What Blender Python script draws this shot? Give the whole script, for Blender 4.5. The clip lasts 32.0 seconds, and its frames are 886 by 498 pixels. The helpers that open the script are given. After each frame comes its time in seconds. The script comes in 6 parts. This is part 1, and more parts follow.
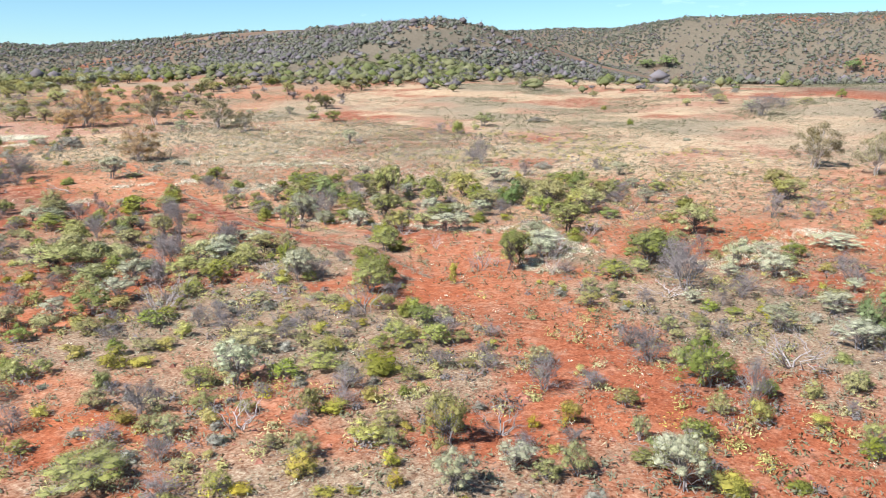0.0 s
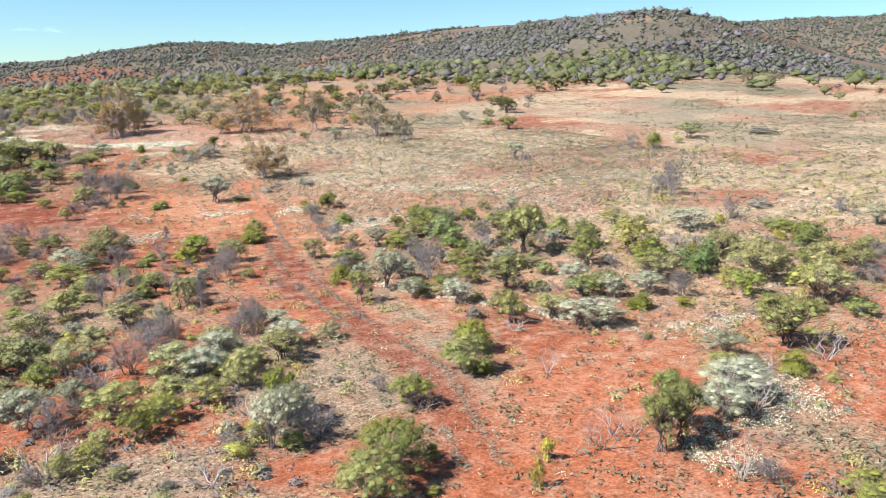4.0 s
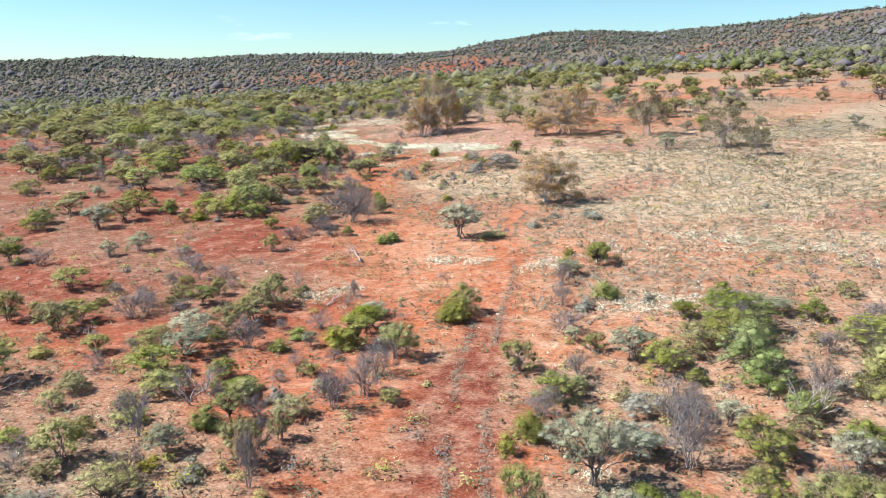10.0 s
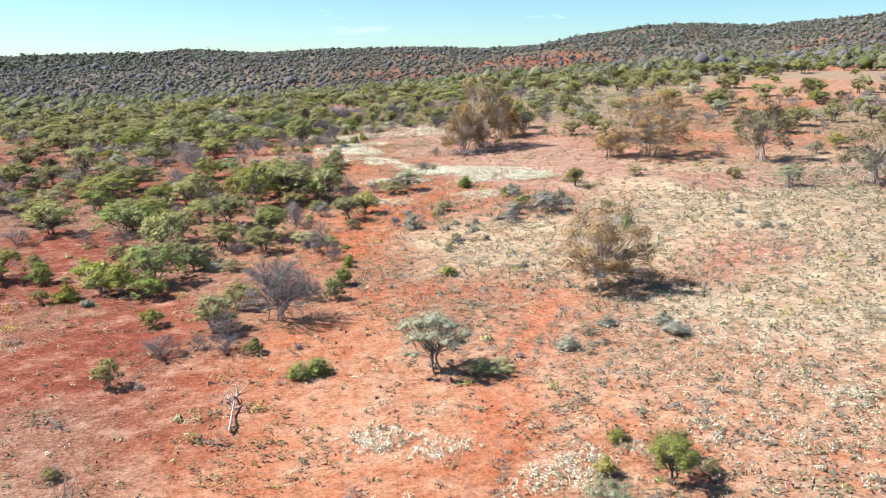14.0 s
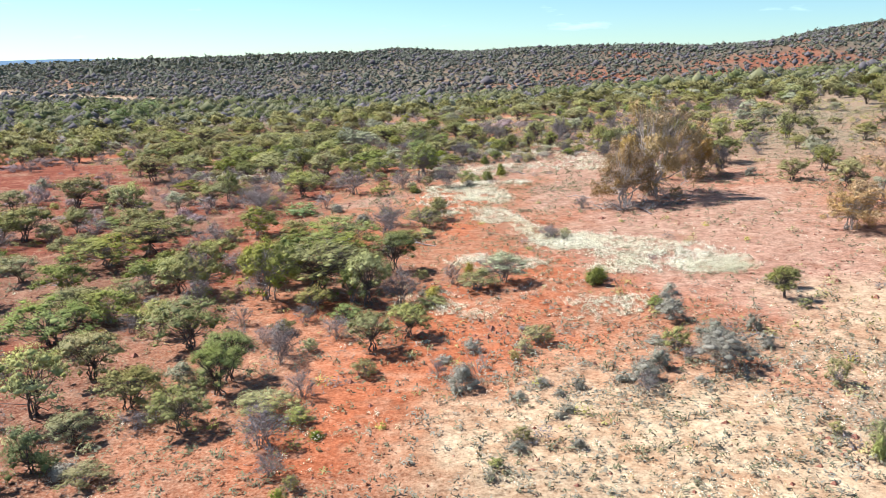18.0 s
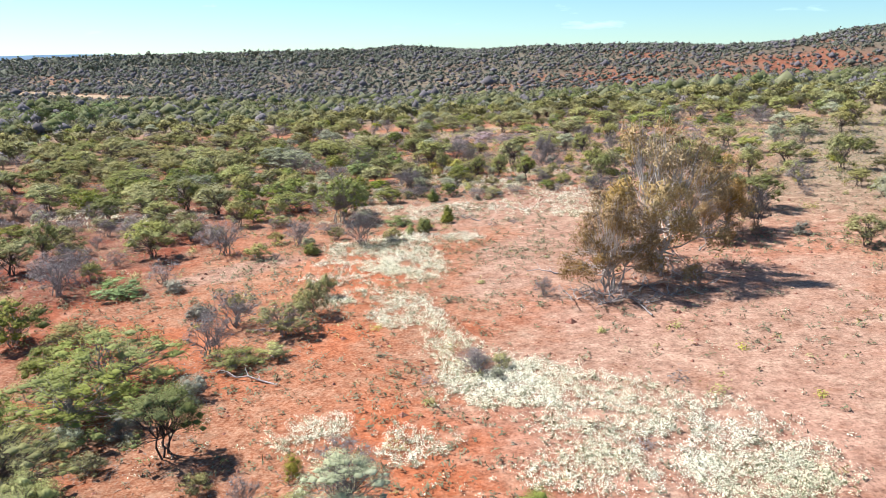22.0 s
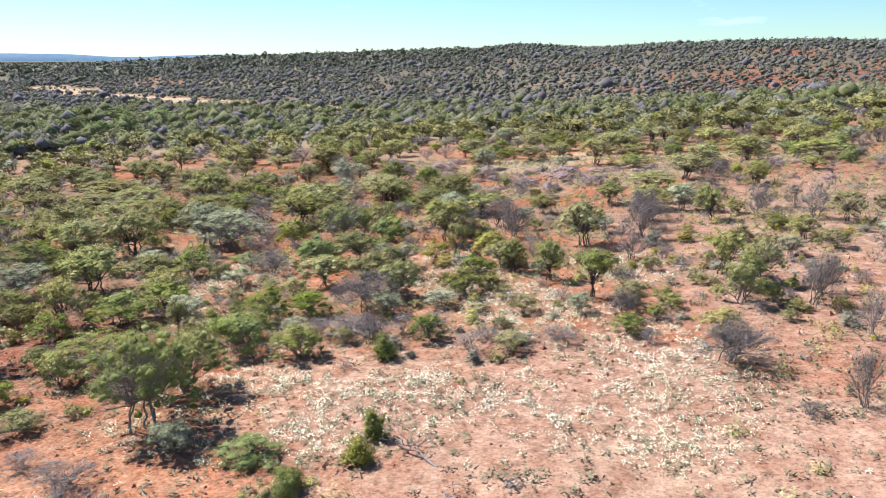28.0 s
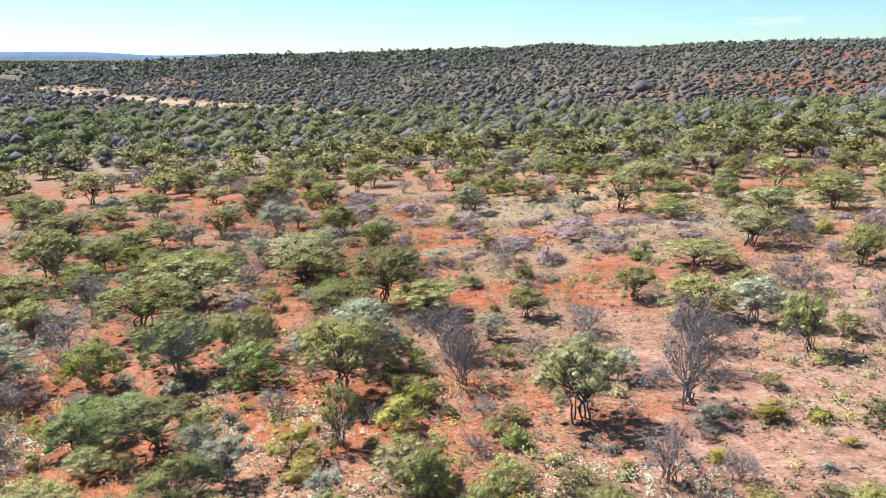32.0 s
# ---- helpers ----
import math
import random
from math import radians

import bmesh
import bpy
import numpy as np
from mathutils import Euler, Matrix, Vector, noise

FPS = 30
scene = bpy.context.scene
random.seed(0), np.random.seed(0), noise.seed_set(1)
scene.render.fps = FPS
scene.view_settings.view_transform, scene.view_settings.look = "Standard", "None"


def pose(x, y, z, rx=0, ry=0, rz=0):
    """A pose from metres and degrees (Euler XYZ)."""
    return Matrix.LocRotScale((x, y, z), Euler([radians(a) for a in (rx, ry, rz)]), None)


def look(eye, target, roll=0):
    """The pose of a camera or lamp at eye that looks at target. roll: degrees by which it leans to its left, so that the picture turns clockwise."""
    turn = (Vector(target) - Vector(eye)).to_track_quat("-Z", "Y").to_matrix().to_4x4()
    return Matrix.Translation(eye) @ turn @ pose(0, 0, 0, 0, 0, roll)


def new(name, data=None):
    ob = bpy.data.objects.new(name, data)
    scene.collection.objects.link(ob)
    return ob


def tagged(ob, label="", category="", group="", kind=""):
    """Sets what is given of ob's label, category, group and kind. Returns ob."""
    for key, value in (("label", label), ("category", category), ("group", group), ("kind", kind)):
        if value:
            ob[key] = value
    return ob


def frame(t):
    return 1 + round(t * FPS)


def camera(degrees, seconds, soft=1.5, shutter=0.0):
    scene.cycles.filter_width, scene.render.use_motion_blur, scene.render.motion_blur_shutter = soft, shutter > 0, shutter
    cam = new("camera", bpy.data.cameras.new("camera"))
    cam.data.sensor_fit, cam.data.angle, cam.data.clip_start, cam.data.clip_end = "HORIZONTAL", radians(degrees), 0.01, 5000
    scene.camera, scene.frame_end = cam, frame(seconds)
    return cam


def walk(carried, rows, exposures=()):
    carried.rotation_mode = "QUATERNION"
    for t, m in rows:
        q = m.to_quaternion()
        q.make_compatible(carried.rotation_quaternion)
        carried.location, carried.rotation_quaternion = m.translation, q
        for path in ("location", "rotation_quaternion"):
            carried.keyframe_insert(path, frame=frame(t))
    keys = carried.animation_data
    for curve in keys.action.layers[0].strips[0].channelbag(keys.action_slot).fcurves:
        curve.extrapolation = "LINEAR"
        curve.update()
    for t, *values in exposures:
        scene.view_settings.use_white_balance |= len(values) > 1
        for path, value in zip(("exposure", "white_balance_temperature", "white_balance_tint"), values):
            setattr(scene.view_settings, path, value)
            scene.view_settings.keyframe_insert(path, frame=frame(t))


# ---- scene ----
import collections

cam = camera(57.35, 32.0, 0.85)
walk(cam, [
    (0.0, pose(6.41, 3.63, 13.10, 78.41, 0.11, -58.12)),
    (0.5, pose(9.87, 4.73, 13.23, 78.41, 0.13, -56.61)),
    (1.0, pose(13.25, 5.99, 13.30, 78.42, 0.16, -55.90)),
    (1.5, pose(16.70, 7.37, 13.42, 78.41, 0.21, -54.32)),
    (2.0, pose(20.07, 8.82, 13.55, 78.37, 0.25, -52.65)),
    (2.5, pose(23.24, 10.16, 13.69, 78.34, 0.27, -50.76)),
    (3.0, pose(26.12, 11.48, 13.83, 78.28, 0.31, -48.72)),
    (3.5, pose(28.74, 12.72, 13.98, 78.21, 0.26, -46.05)),
    (4.0, pose(31.21, 13.88, 14.07, 78.16, 0.30, -42.89)),
    (4.5, pose(33.31, 14.76, 14.19, 78.09, 0.31, -39.73)),
    (6.5, pose(40.92, 19.81, 14.25, 77.86, 0.29, -29.20)),
    (7.0, pose(42.63, 21.17, 14.32, 77.78, 0.41, -27.03)),
    (7.5, pose(44.38, 22.71, 14.34, 77.73, 0.41, -24.89)),
    (8.0, pose(46.01, 24.27, 14.44, 77.68, 0.44, -23.03)),
    (8.5, pose(47.64, 26.03, 14.53, 77.62, 0.45, -21.06)),
    (9.0, pose(49.26, 27.88, 14.58, 77.59, 0.40, -19.03)),
    (9.5, pose(50.92, 29.95, 14.64, 77.57, 0.38, -17.47)),
    (10.0, pose(52.53, 32.26, 14.69, 77.52, 0.28, -16.59)),
    (10.5, pose(54.10, 34.74, 14.69, 77.47, 0.19, -16.31)),
    (11.0, pose(55.77, 37.53, 14.79, 77.38, 0.08, -16.29)),
    (11.5, pose(57.49, 40.53, 14.92, 77.29, 0.00, -16.28)),
    (12.0, pose(59.25, 43.84, 15.01, 77.23, -0.02, -15.87)),
    (12.5, pose(61.09, 47.46, 15.05, 77.20, 0.04, -14.99)),
    (13.0, pose(63.01, 51.16, 15.09, 77.18, -0.03, -13.71)),
    (13.5, pose(64.84, 55.00, 15.23, 77.14, 0.01, -11.95)),
    (14.0, pose(66.69, 58.96, 15.41, 77.12, 0.02, -10.07)),
    (14.5, pose(68.42, 63.18, 15.59, 77.12, 0.02, -8.09)),
    (16.5, pose(74.43, 78.40, 16.64, 76.97, 0.22, 0.11)),
    (17.0, pose(75.69, 81.98, 16.83, 76.95, 0.29, 2.15)),
    (17.5, pose(76.85, 85.43, 16.95, 76.92, 0.30, 4.15)),
    (18.0, pose(77.85, 88.76, 17.03, 76.91, 0.19, 4.94)),
    (18.5, pose(78.73, 92.05, 17.09, 76.88, 0.13, 4.97)),
    (19.0, pose(79.52, 95.40, 17.13, 76.85, 0.09, 4.97)),
    (19.5, pose(80.21, 98.87, 17.15, 76.81, -0.03, 4.97)),
    (20.0, pose(80.80, 102.51, 17.13, 76.80, -0.10, 4.98)),
    (20.5, pose(81.39, 106.11, 17.14, 76.80, -0.13, 5.01)),
    (21.0, pose(81.95, 109.62, 17.20, 76.80, -0.12, 5.01)),
    (21.5, pose(82.48, 113.11, 17.29, 76.78, -0.21, 5.03)),
    (22.0, pose(82.90, 116.73, 17.35, 76.77, -0.21, 5.87)),
    (22.5, pose(83.37, 120.34, 17.44, 76.75, -0.18, 7.46)),
    (23.0, pose(83.82, 123.98, 17.58, 76.73, -0.09, 8.73)),
    (23.5, pose(84.17, 127.50, 17.66, 76.71, -0.17, 9.51)),
    (24.0, pose(84.56, 130.98, 17.70, 76.70, -0.18, 9.79)),
    (24.5, pose(84.85, 134.41, 17.72, 76.69, -0.18, 9.77)),
    (25.0, pose(85.13, 137.91, 17.71, 76.71, -0.14, 9.78)),
    (25.5, pose(85.35, 141.38, 17.73, 76.69, -0.20, 9.78)),
    (27.5, pose(85.78, 155.36, 17.72, 76.65, -0.10, 13.50)),
    (28.0, pose(85.85, 158.87, 17.70, 76.66, 0.04, 14.72)),
    (28.5, pose(85.85, 162.32, 17.76, 76.64, -0.04, 15.97)),
    (29.0, pose(85.88, 165.72, 17.86, 76.61, -0.06, 16.96)),
    (29.5, pose(85.83, 169.13, 17.92, 76.60, -0.06, 16.97)),
    (30.0, pose(85.73, 172.50, 17.99, 76.61, -0.03, 17.00)),
    (30.5, pose(85.52, 175.98, 18.05, 76.58, -0.07, 17.04)),
    (31.0, pose(85.25, 179.49, 18.11, 76.60, -0.12, 17.08)),
    (31.5, pose(84.97, 182.98, 18.17, 76.61, -0.14, 17.10)),
    (32.0, pose(84.65, 186.55, 18.23, 76.62, -0.14, 17.11)),
])

# ---- sky, sun ----
SUN_EL, SUN_AZ = radians(46), radians(-70)
world = bpy.data.worlds.new("sky")
scene.world = world
world.use_nodes = True
wn, wl = world.node_tree.nodes, world.node_tree.links
wn.clear()
sky = wn.new("ShaderNodeTexSky")
sky.sky_type, sky.sun_disc = "NISHITA", False
sky.sun_elevation, sky.sun_rotation = SUN_EL, SUN_AZ
sky.altitude, sky.air_density, sky.dust_density, sky.ozone_density = 400, 1.0, 0.05, 3.0
bg = wn.new("ShaderNodeBackground")
bg.inputs["Strength"].default_value = 0.066
wo = wn.new("ShaderNodeOutputWorld")
tcw = wn.new("ShaderNodeTexCoord")
mapw = wn.new("ShaderNodeMapping")
mapw.inputs["Scale"].default_value = (1.0, 1.0, 4.5)
wl.new(tcw.outputs["Generated"], mapw.inputs["Vector"])
cloud = wn.new("ShaderNodeTexNoise")
cloud.inputs["Scale"].default_value, cloud.inputs["Detail"].default_value, cloud.inputs["Roughness"].default_value = 9.0, 6.0, 0.55
wl.new(mapw.outputs[0], cloud.inputs["Vector"])
cover = wn.new("ShaderNodeMapRange")
cover.inputs["From Min"].default_value, cover.inputs["From Max"].default_value = 0.64, 0.80
cover.inputs["To Max"].default_value = 0.75
wl.new(cloud.outputs["Fac"], cover.inputs["Value"])
white = wn.new("ShaderNodeMix")
white.data_type = "RGBA"
wl.new(cover.outputs[0], white.inputs["Factor"])
wl.new(sky.outputs[0], white.inputs["A"])
white.inputs["B"].default_value = (10.5, 11.0, 11.2, 1)
tint = wn.new("ShaderNodeMix")
tint.data_type, tint.blend_type = "RGBA", "MULTIPLY"
tint.inputs["Factor"].default_value, tint.inputs["B"].default_value = 1.0, (0.74, 0.98, 1.10, 1)
wl.new(white.outputs["Result"], tint.inputs["A"])
wl.new(tint.outputs["Result"], bg.inputs["Color"])
wl.new(bg.outputs[0], wo.inputs["Surface"])
sun = new("sun", bpy.data.lights.new("sun", "SUN"))
sun.data.energy, sun.data.angle, sun.data.color = 5.0, radians(0.5), (1.0, 0.965, 0.955)
SUN_DIR = Vector((math.sin(SUN_AZ) * math.cos(SUN_EL), math.cos(SUN_AZ) * math.cos(SUN_EL), math.sin(SUN_EL)))
sun.matrix_world = look(SUN_DIR * 300, (0, 0, 0))
scene.view_settings.exposure = 1.10


# ---- land form ----
def smooth(a, b, v):
    s = np.clip((v - a) / (b - a), 0, 1)
    return s * s * (3 - 2 * s)


def lattice(ix, iy, seed):
    h = (ix.astype(np.int64) * 374761393 + iy.astype(np.int64) * 668265263 + seed * 974634777) & 0x7FFFFFFF
    h = ((h ^ (h >> 13)) * 1274126177) & 0x7FFFFFFF
    return ((h ^ (h >> 16)) & 0xFFFF) / 65535.0


def vnoise(x, y, size, seed):
    """Smooth noise from 0 to 1 with features of that size in metres."""
    u, v = np.asarray(x, float) / size, np.asarray(y, float) / size
    iu, iv = np.floor(u), np.floor(v)
    fu, fv = u - iu, v - iv
    fu, fv = fu * fu * (3 - 2 * fu), fv * fv * (3 - 2 * fv)
    a, b = lattice(iu, iv, seed), lattice(iu + 1, iv, seed)
    c, d = lattice(iu, iv + 1, seed), lattice(iu + 1, iv + 1, seed)
    return (a * (1 - fu) + b * fu) * (1 - fv) + (c * (1 - fu) + d * fu) * fv


def fbm(x, y, size, seed):
    return (vnoise(x, y, size, seed) * 0.55 + vnoise(x, y, size / 2.3, seed + 7) * 0.3 + vnoise(x, y, size / 5.1, seed + 13) * 0.15)


CREST_AZ = [-180, -120, -60, -40, -26, -18, -12, -9, -4, 1, 8, 13, 17, 21, 25, 29, 33, 38, 44, 48, 54, 66, 69, 73, 78, 84, 92, 180]
CREST_Z = [2, 2, 3, 6, 16, 20, 22, 26, 23, 27, 27, 25.5, 29, 39, 49, 49, 44, 49, 54, 54, 51, 50.5, 50, 44, 28, 14, 8, 2]
FAR_AZ = [-180, -25, -12, -5, 0, 16, 25, 35, 43, 55, 67, 78, 92, 180]
FAR_R = [900, 850, 760, 690, 670, 640, 760, 700, 660, 490, 400, 380, 420, 900]
BACK_AZ = [-180, 52, 62, 67, 71, 76, 81, 94, 120, 150, 180]
BACK_Z = [0, 0, 64, 71, 74, 73, 84, 82, 30, 3, 0]


def ground_z(x, y):
    """Height of the land: a gently tilted plain, and a ring of low ranges to the north and east."""
    x, y = np.asarray(x, float), np.asarray(y, float)
    u, v = 1.5 * np.tanh((x - 80) / 150), 1.5 * np.tanh((y - 120) / 150)
    z = (2.21 + 4.07 * u + 3.69 * v + 2.32 * u * u + 0.55 * u * v + 0.23 * v * v
         + 0.73 * u**3 + 0.05 * u * u * v + 1.45 * u * v * v - 1.38 * v**3)
    r, az = np.hypot(x - 80, y - 130), np.degrees(np.arctan2(x - 80, y - 130))
    z = z * (1 - smooth(230, 420, r)) + smooth(230, 420, r) * (-2 + 14 * smooth(20, 60, az) * (1 - smooth(110, 150, az)))
    top, far = np.interp(az, CREST_AZ, CREST_Z), np.interp(az, FAR_AZ, FAR_R)
    rise = smooth(far * 0.42, far, r)
    fore = z * (1 - rise) + top * rise * (1 - 0.9 * smooth(far + 60, far + 960, r))
    back = np.interp(az, BACK_AZ, BACK_Z) * smooth(520, 900, r) * (1 - 0.9 * smooth(1000, 1900, r))
    z = np.maximum(fore, back)
    z = z + rise * (fbm(x, y, 90, 3) - 0.5) * 5 * (1 - smooth(1200, 2000, r))
    near = 1 - smooth(150, 400, r)
    return z + near * ((fbm(x, y, 17, 5) - 0.5) * 0.5 + (vnoise(x, y, 3.1, 9) - 0.5) * 0.10)


def on_ground(x, y):
    return float(ground_z(np.array([x]), np.array([y]))[0])


# ---- materials ----
def material(name, rough=0.85, spec=0.2):
    m = bpy.data.materials.new(name)
    m.use_nodes = True
    n = m.node_tree.nodes
    n["Principled BSDF"].inputs["Roughness"].default_value = rough
    n["Principled BSDF"].inputs["Specular IOR Level"].default_value = spec
    return m, n, m.node_tree.links, n["Principled BSDF"]


def ramp(n, stops):
    r = n.new("ShaderNodeValToRGB")
    e = r.color_ramp.elements
    while len(e) < len(stops):
        e.new(0.5)
    for el, (p, c) in zip(e, stops):
        el.position, el.color = p, (*c, 1)
    return r


def mixed(n, l, kind, fac, a, b):
    m = n.new("ShaderNodeMix")
    m.data_type, m.blend_type = "RGBA", kind
    for sock, v in ((m.inputs["Factor"], fac), (m.inputs["A"], a), (m.inputs["B"], b)):
        if hasattr(v, "is_output"):
            l.new(v, sock)
        else:
            sock.default_value = v if isinstance(v, float) else (*v, 1)
    return m.outputs["Result"]


def noise_node(n, l, scale, detail=4.0, coord=None, rough=0.6):
    t = n.new("ShaderNodeTexNoise")
    t.inputs["Scale"].default_value, t.inputs["Detail"].default_value, t.inputs["Roughness"].default_value = scale, detail, rough
    if coord:
        l.new(coord, t.inputs["Vector"])
    return t


def leaf_material(name, dark, mid, light, through_light=0.13):
    """Foliage: the tone varies from plant to plant, over a few metres and from leaf to leaf, and some light passes through."""
    m, n, l, b = material(name, 0.85, 0.08)
    info, geo = n.new("ShaderNodeObjectInfo"), n.new("ShaderNodeNewGeometry")
    dark, light = (tuple(0.55 * c + 0.45 * k for c, k in zip(end, mid)) for end in (dark, light))
    r = ramp(n, [(0.0, dark), (0.5, mid), (1.0, light)])
    l.new(geo.outputs["Random Per Island"], r.inputs["Fac"])
    hsv = n.new("ShaderNodeHueSaturation")
    near = noise_node(n, l, 0.21, 2.0, geo.outputs["Position"], 0.5)
    other = n.new("ShaderNodeMath")
    other.operation, other.inputs[1].default_value = "MULTIPLY", 7.31
    l.new(info.outputs["Random"], other.inputs[0])
    frac = n.new("ShaderNodeMath")
    frac.operation = "FRACT"
    l.new(other.outputs[0], frac.inputs[0])
    blend = n.new("ShaderNodeMath")
    blend.operation = "ADD"
    l.new(frac.outputs[0], blend.inputs[0])
    wide = noise_node(n, l, 0.02, 3.0, geo.outputs["Position"], 0.6)
    both = n.new("ShaderNodeMath")
    both.operation = "ADD"
    l.new(near.outputs["Fac"], both.inputs[0])
    l.new(wide.outputs["Fac"], both.inputs[1])
    l.new(both.outputs[0], blend.inputs[1])
    for src, lo, hi, fmin, fmax, sock in ((info.outputs["Random"], 0.478, 0.518, 0.0, 1.0, "Hue"), (blend.outputs[0], 0.60, 1.26, 0.8, 2.2, "Value"), (near.outputs["Fac"], 1.18, 0.80, 0.3, 0.7, "Saturation")):
        rng_node = n.new("ShaderNodeMapRange")
        rng_node.inputs["From Min"].default_value, rng_node.inputs["From Max"].default_value = fmin, fmax
        rng_node.inputs["To Min"].default_value, rng_node.inputs["To Max"].default_value = lo, hi
        l.new(src, rng_node.inputs["Value"])
        l.new(rng_node.outputs[0], hsv.inputs[sock])
    l.new(r.outputs[0], hsv.inputs["Color"])
    l.new(hsv.outputs[0], b.inputs["Base Color"])
    tr, mx = n.new("ShaderNodeBsdfTranslucent"), n.new("ShaderNodeMixShader")
    l.new(hsv.outputs[0], tr.inputs["Color"])
    mx.inputs["Fac"].default_value = through_light
    l.new(b.outputs[0], mx.inputs[1])
    l.new(tr.outputs[0], mx.inputs[2])
    l.new(mx.outputs[0], n["Material Output"].inputs["Surface"])
    return m


def wood_material(name, dark, light):
    m, n, l, b = material(name, 0.9, 0.1)
    tc = n.new("ShaderNodeTexCoord")
    t = noise_node(n, l, 9.0, 5, tc.outputs["Object"])
    r = ramp(n, [(0.3, dark), (0.7, light)])
    l.new(t.outputs["Fac"], r.inputs["Fac"])
    info = n.new("ShaderNodeObjectInfo")
    v = n.new("ShaderNodeMapRange")
    v.inputs["To Min"].default_value, v.inputs["To Max"].default_value = 0.7, 1.3
    l.new(info.outputs["Random"], v.inputs["Value"])
    hsv = n.new("ShaderNodeHueSaturation")
    l.new(r.outputs[0], hsv.inputs["Color"])
    l.new(v.outputs[0], hsv.inputs["Value"])
    l.new(hsv.outputs[0], b.inputs["Base Color"])
    bump = n.new("ShaderNodeBump")
    bump.inputs["Strength"].default_value, bump.inputs["Distance"].default_value = 0.5, 0.02
    l.new(t.outputs["Fac"], bump.inputs["Height"])
    l.new(bump.outputs[0], b.inputs["Normal"])
    return m


M_MULGA = leaf_material("mulga_leaf", (0.170, 0.166, 0.067), (0.308, 0.300, 0.115), (0.472, 0.451, 0.195))
M_GREEN = leaf_material("green_leaf", (0.126, 0.145, 0.038), (0.227, 0.249, 0.066), (0.362, 0.379, 0.122))
M_DARK = leaf_material("dark_leaf", (0.113, 0.152, 0.052), (0.198, 0.258, 0.090), (0.331, 0.390, 0.146))
M_SILVER = leaf_material("silver_leaf", (0.228, 0.239, 0.147), (0.357, 0.368, 0.233), (0.510, 0.510, 0.357))
M_GUM = leaf_material("gum_leaf", (0.225, 0.149, 0.063), (0.369, 0.254, 0.110), (0.513, 0.378, 0.189))
M_BLUE = leaf_material("bluebush_leaf", (0.185, 0.180, 0.138), (0.28, 0.272, 0.212), (0.39, 0.38, 0.305), 0.15)
M_YELLOW = leaf_material("yellow_leaf", (0.23, 0.21, 0.05), (0.38, 0.345, 0.085), (0.52, 0.47, 0.15))
M_MAUVE = leaf_material("mauve_twig_leaf", (0.148, 0.126, 0.120), (0.229, 0.200, 0.192), (0.333, 0.296, 0.289), 0.15)
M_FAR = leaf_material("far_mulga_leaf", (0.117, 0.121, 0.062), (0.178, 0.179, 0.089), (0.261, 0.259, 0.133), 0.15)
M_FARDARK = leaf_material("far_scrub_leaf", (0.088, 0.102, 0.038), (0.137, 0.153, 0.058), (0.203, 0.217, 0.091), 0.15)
# the next two are greyed to paint aerial haze into far foliage
M_RANGE_HAZE = leaf_material("range_haze_leaf", (0.125, 0.128, 0.098), (0.165, 0.168, 0.130), (0.210, 0.212, 0.165), 0.1)
M_RANGEDARK_HAZE = leaf_material("range_dark_haze_leaf", (0.100, 0.110, 0.078), (0.135, 0.146, 0.104), (0.175, 0.186, 0.135), 0.1)
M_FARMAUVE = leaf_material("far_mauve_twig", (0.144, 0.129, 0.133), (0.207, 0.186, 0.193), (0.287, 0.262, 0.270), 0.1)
M_OLIVEGUM = leaf_material("olive_gum_leaf", (0.153, 0.135, 0.072), (0.252, 0.225, 0.122), (0.378, 0.338, 0.207))
M_PINK = leaf_material("heath_leaf", (0.24, 0.17, 0.16), (0.38, 0.29, 0.28), (0.54, 0.45, 0.43), 0.15)
M_BARK = wood_material("dark_bark", (0.060, 0.048, 0.043), (0.160, 0.132, 0.120))
M_GREY = wood_material("grey_bark", (0.144, 0.126, 0.121), (0.288, 0.263, 0.256))
M_GUMBARK = wood_material("pale_gum_bark", (0.24, 0.20, 0.175), (0.50, 0.45, 0.41))
M_DEAD = wood_material("bleached_wood", (0.210, 0.184, 0.173), (0.430, 0.383, 0.362))


# ---- mesh helpers ----
def mesh_of(name, verts, faces, mat, smooth_faces=False, normals=None):
    me = bpy.data.meshes.new(name)
    verts = np.asarray(verts, np.float32)
    faces = np.asarray(faces, np.int32)
    k = faces.shape[1]
    me.vertices.add(len(verts))
    me.vertices.foreach_set("co", verts.ravel())
    me.loops.add(faces.size)
    me.loops.foreach_set("vertex_index", faces.ravel())
    me.polygons.add(len(faces))
    me.polygons.foreach_set("loop_start", np.arange(0, faces.size, k, dtype=np.int32))
    me.update(calc_edges=True)
    me.polygons.foreach_set("use_smooth", np.full(len(faces), smooth_faces))
    if normals is not None:
        me.normals_split_custom_set_from_vertices(np.asarray(normals, np.float32))
    if mat:
        me.materials.append(mat)
    return me


def unit(v):
    return v / np.maximum(np.linalg.norm(v, axis=-1, keepdims=True), 1e-9)


def leaf_slips(rng, pos, out, size, aspect=0.3, loose=0.8):
    """Narrow pointed leaves at pos, facing about out."""
    n = len(pos)
    nrm = unit(out + rng.normal(0, loose, (n, 3)))
    a = unit(np.cross(nrm, rng.normal(0, 1, (n, 3))))
    b = np.cross(nrm, a)
    s = (np.asarray(size) * rng.uniform(0.6, 1.4, n))[:, None]
    v = np.stack([pos - a * s + b * s * aspect, pos - a * s - b * s * aspect, pos + a * s], 1)
    return v.reshape(-1, 3), np.arange(3 * n).reshape(n, 3)


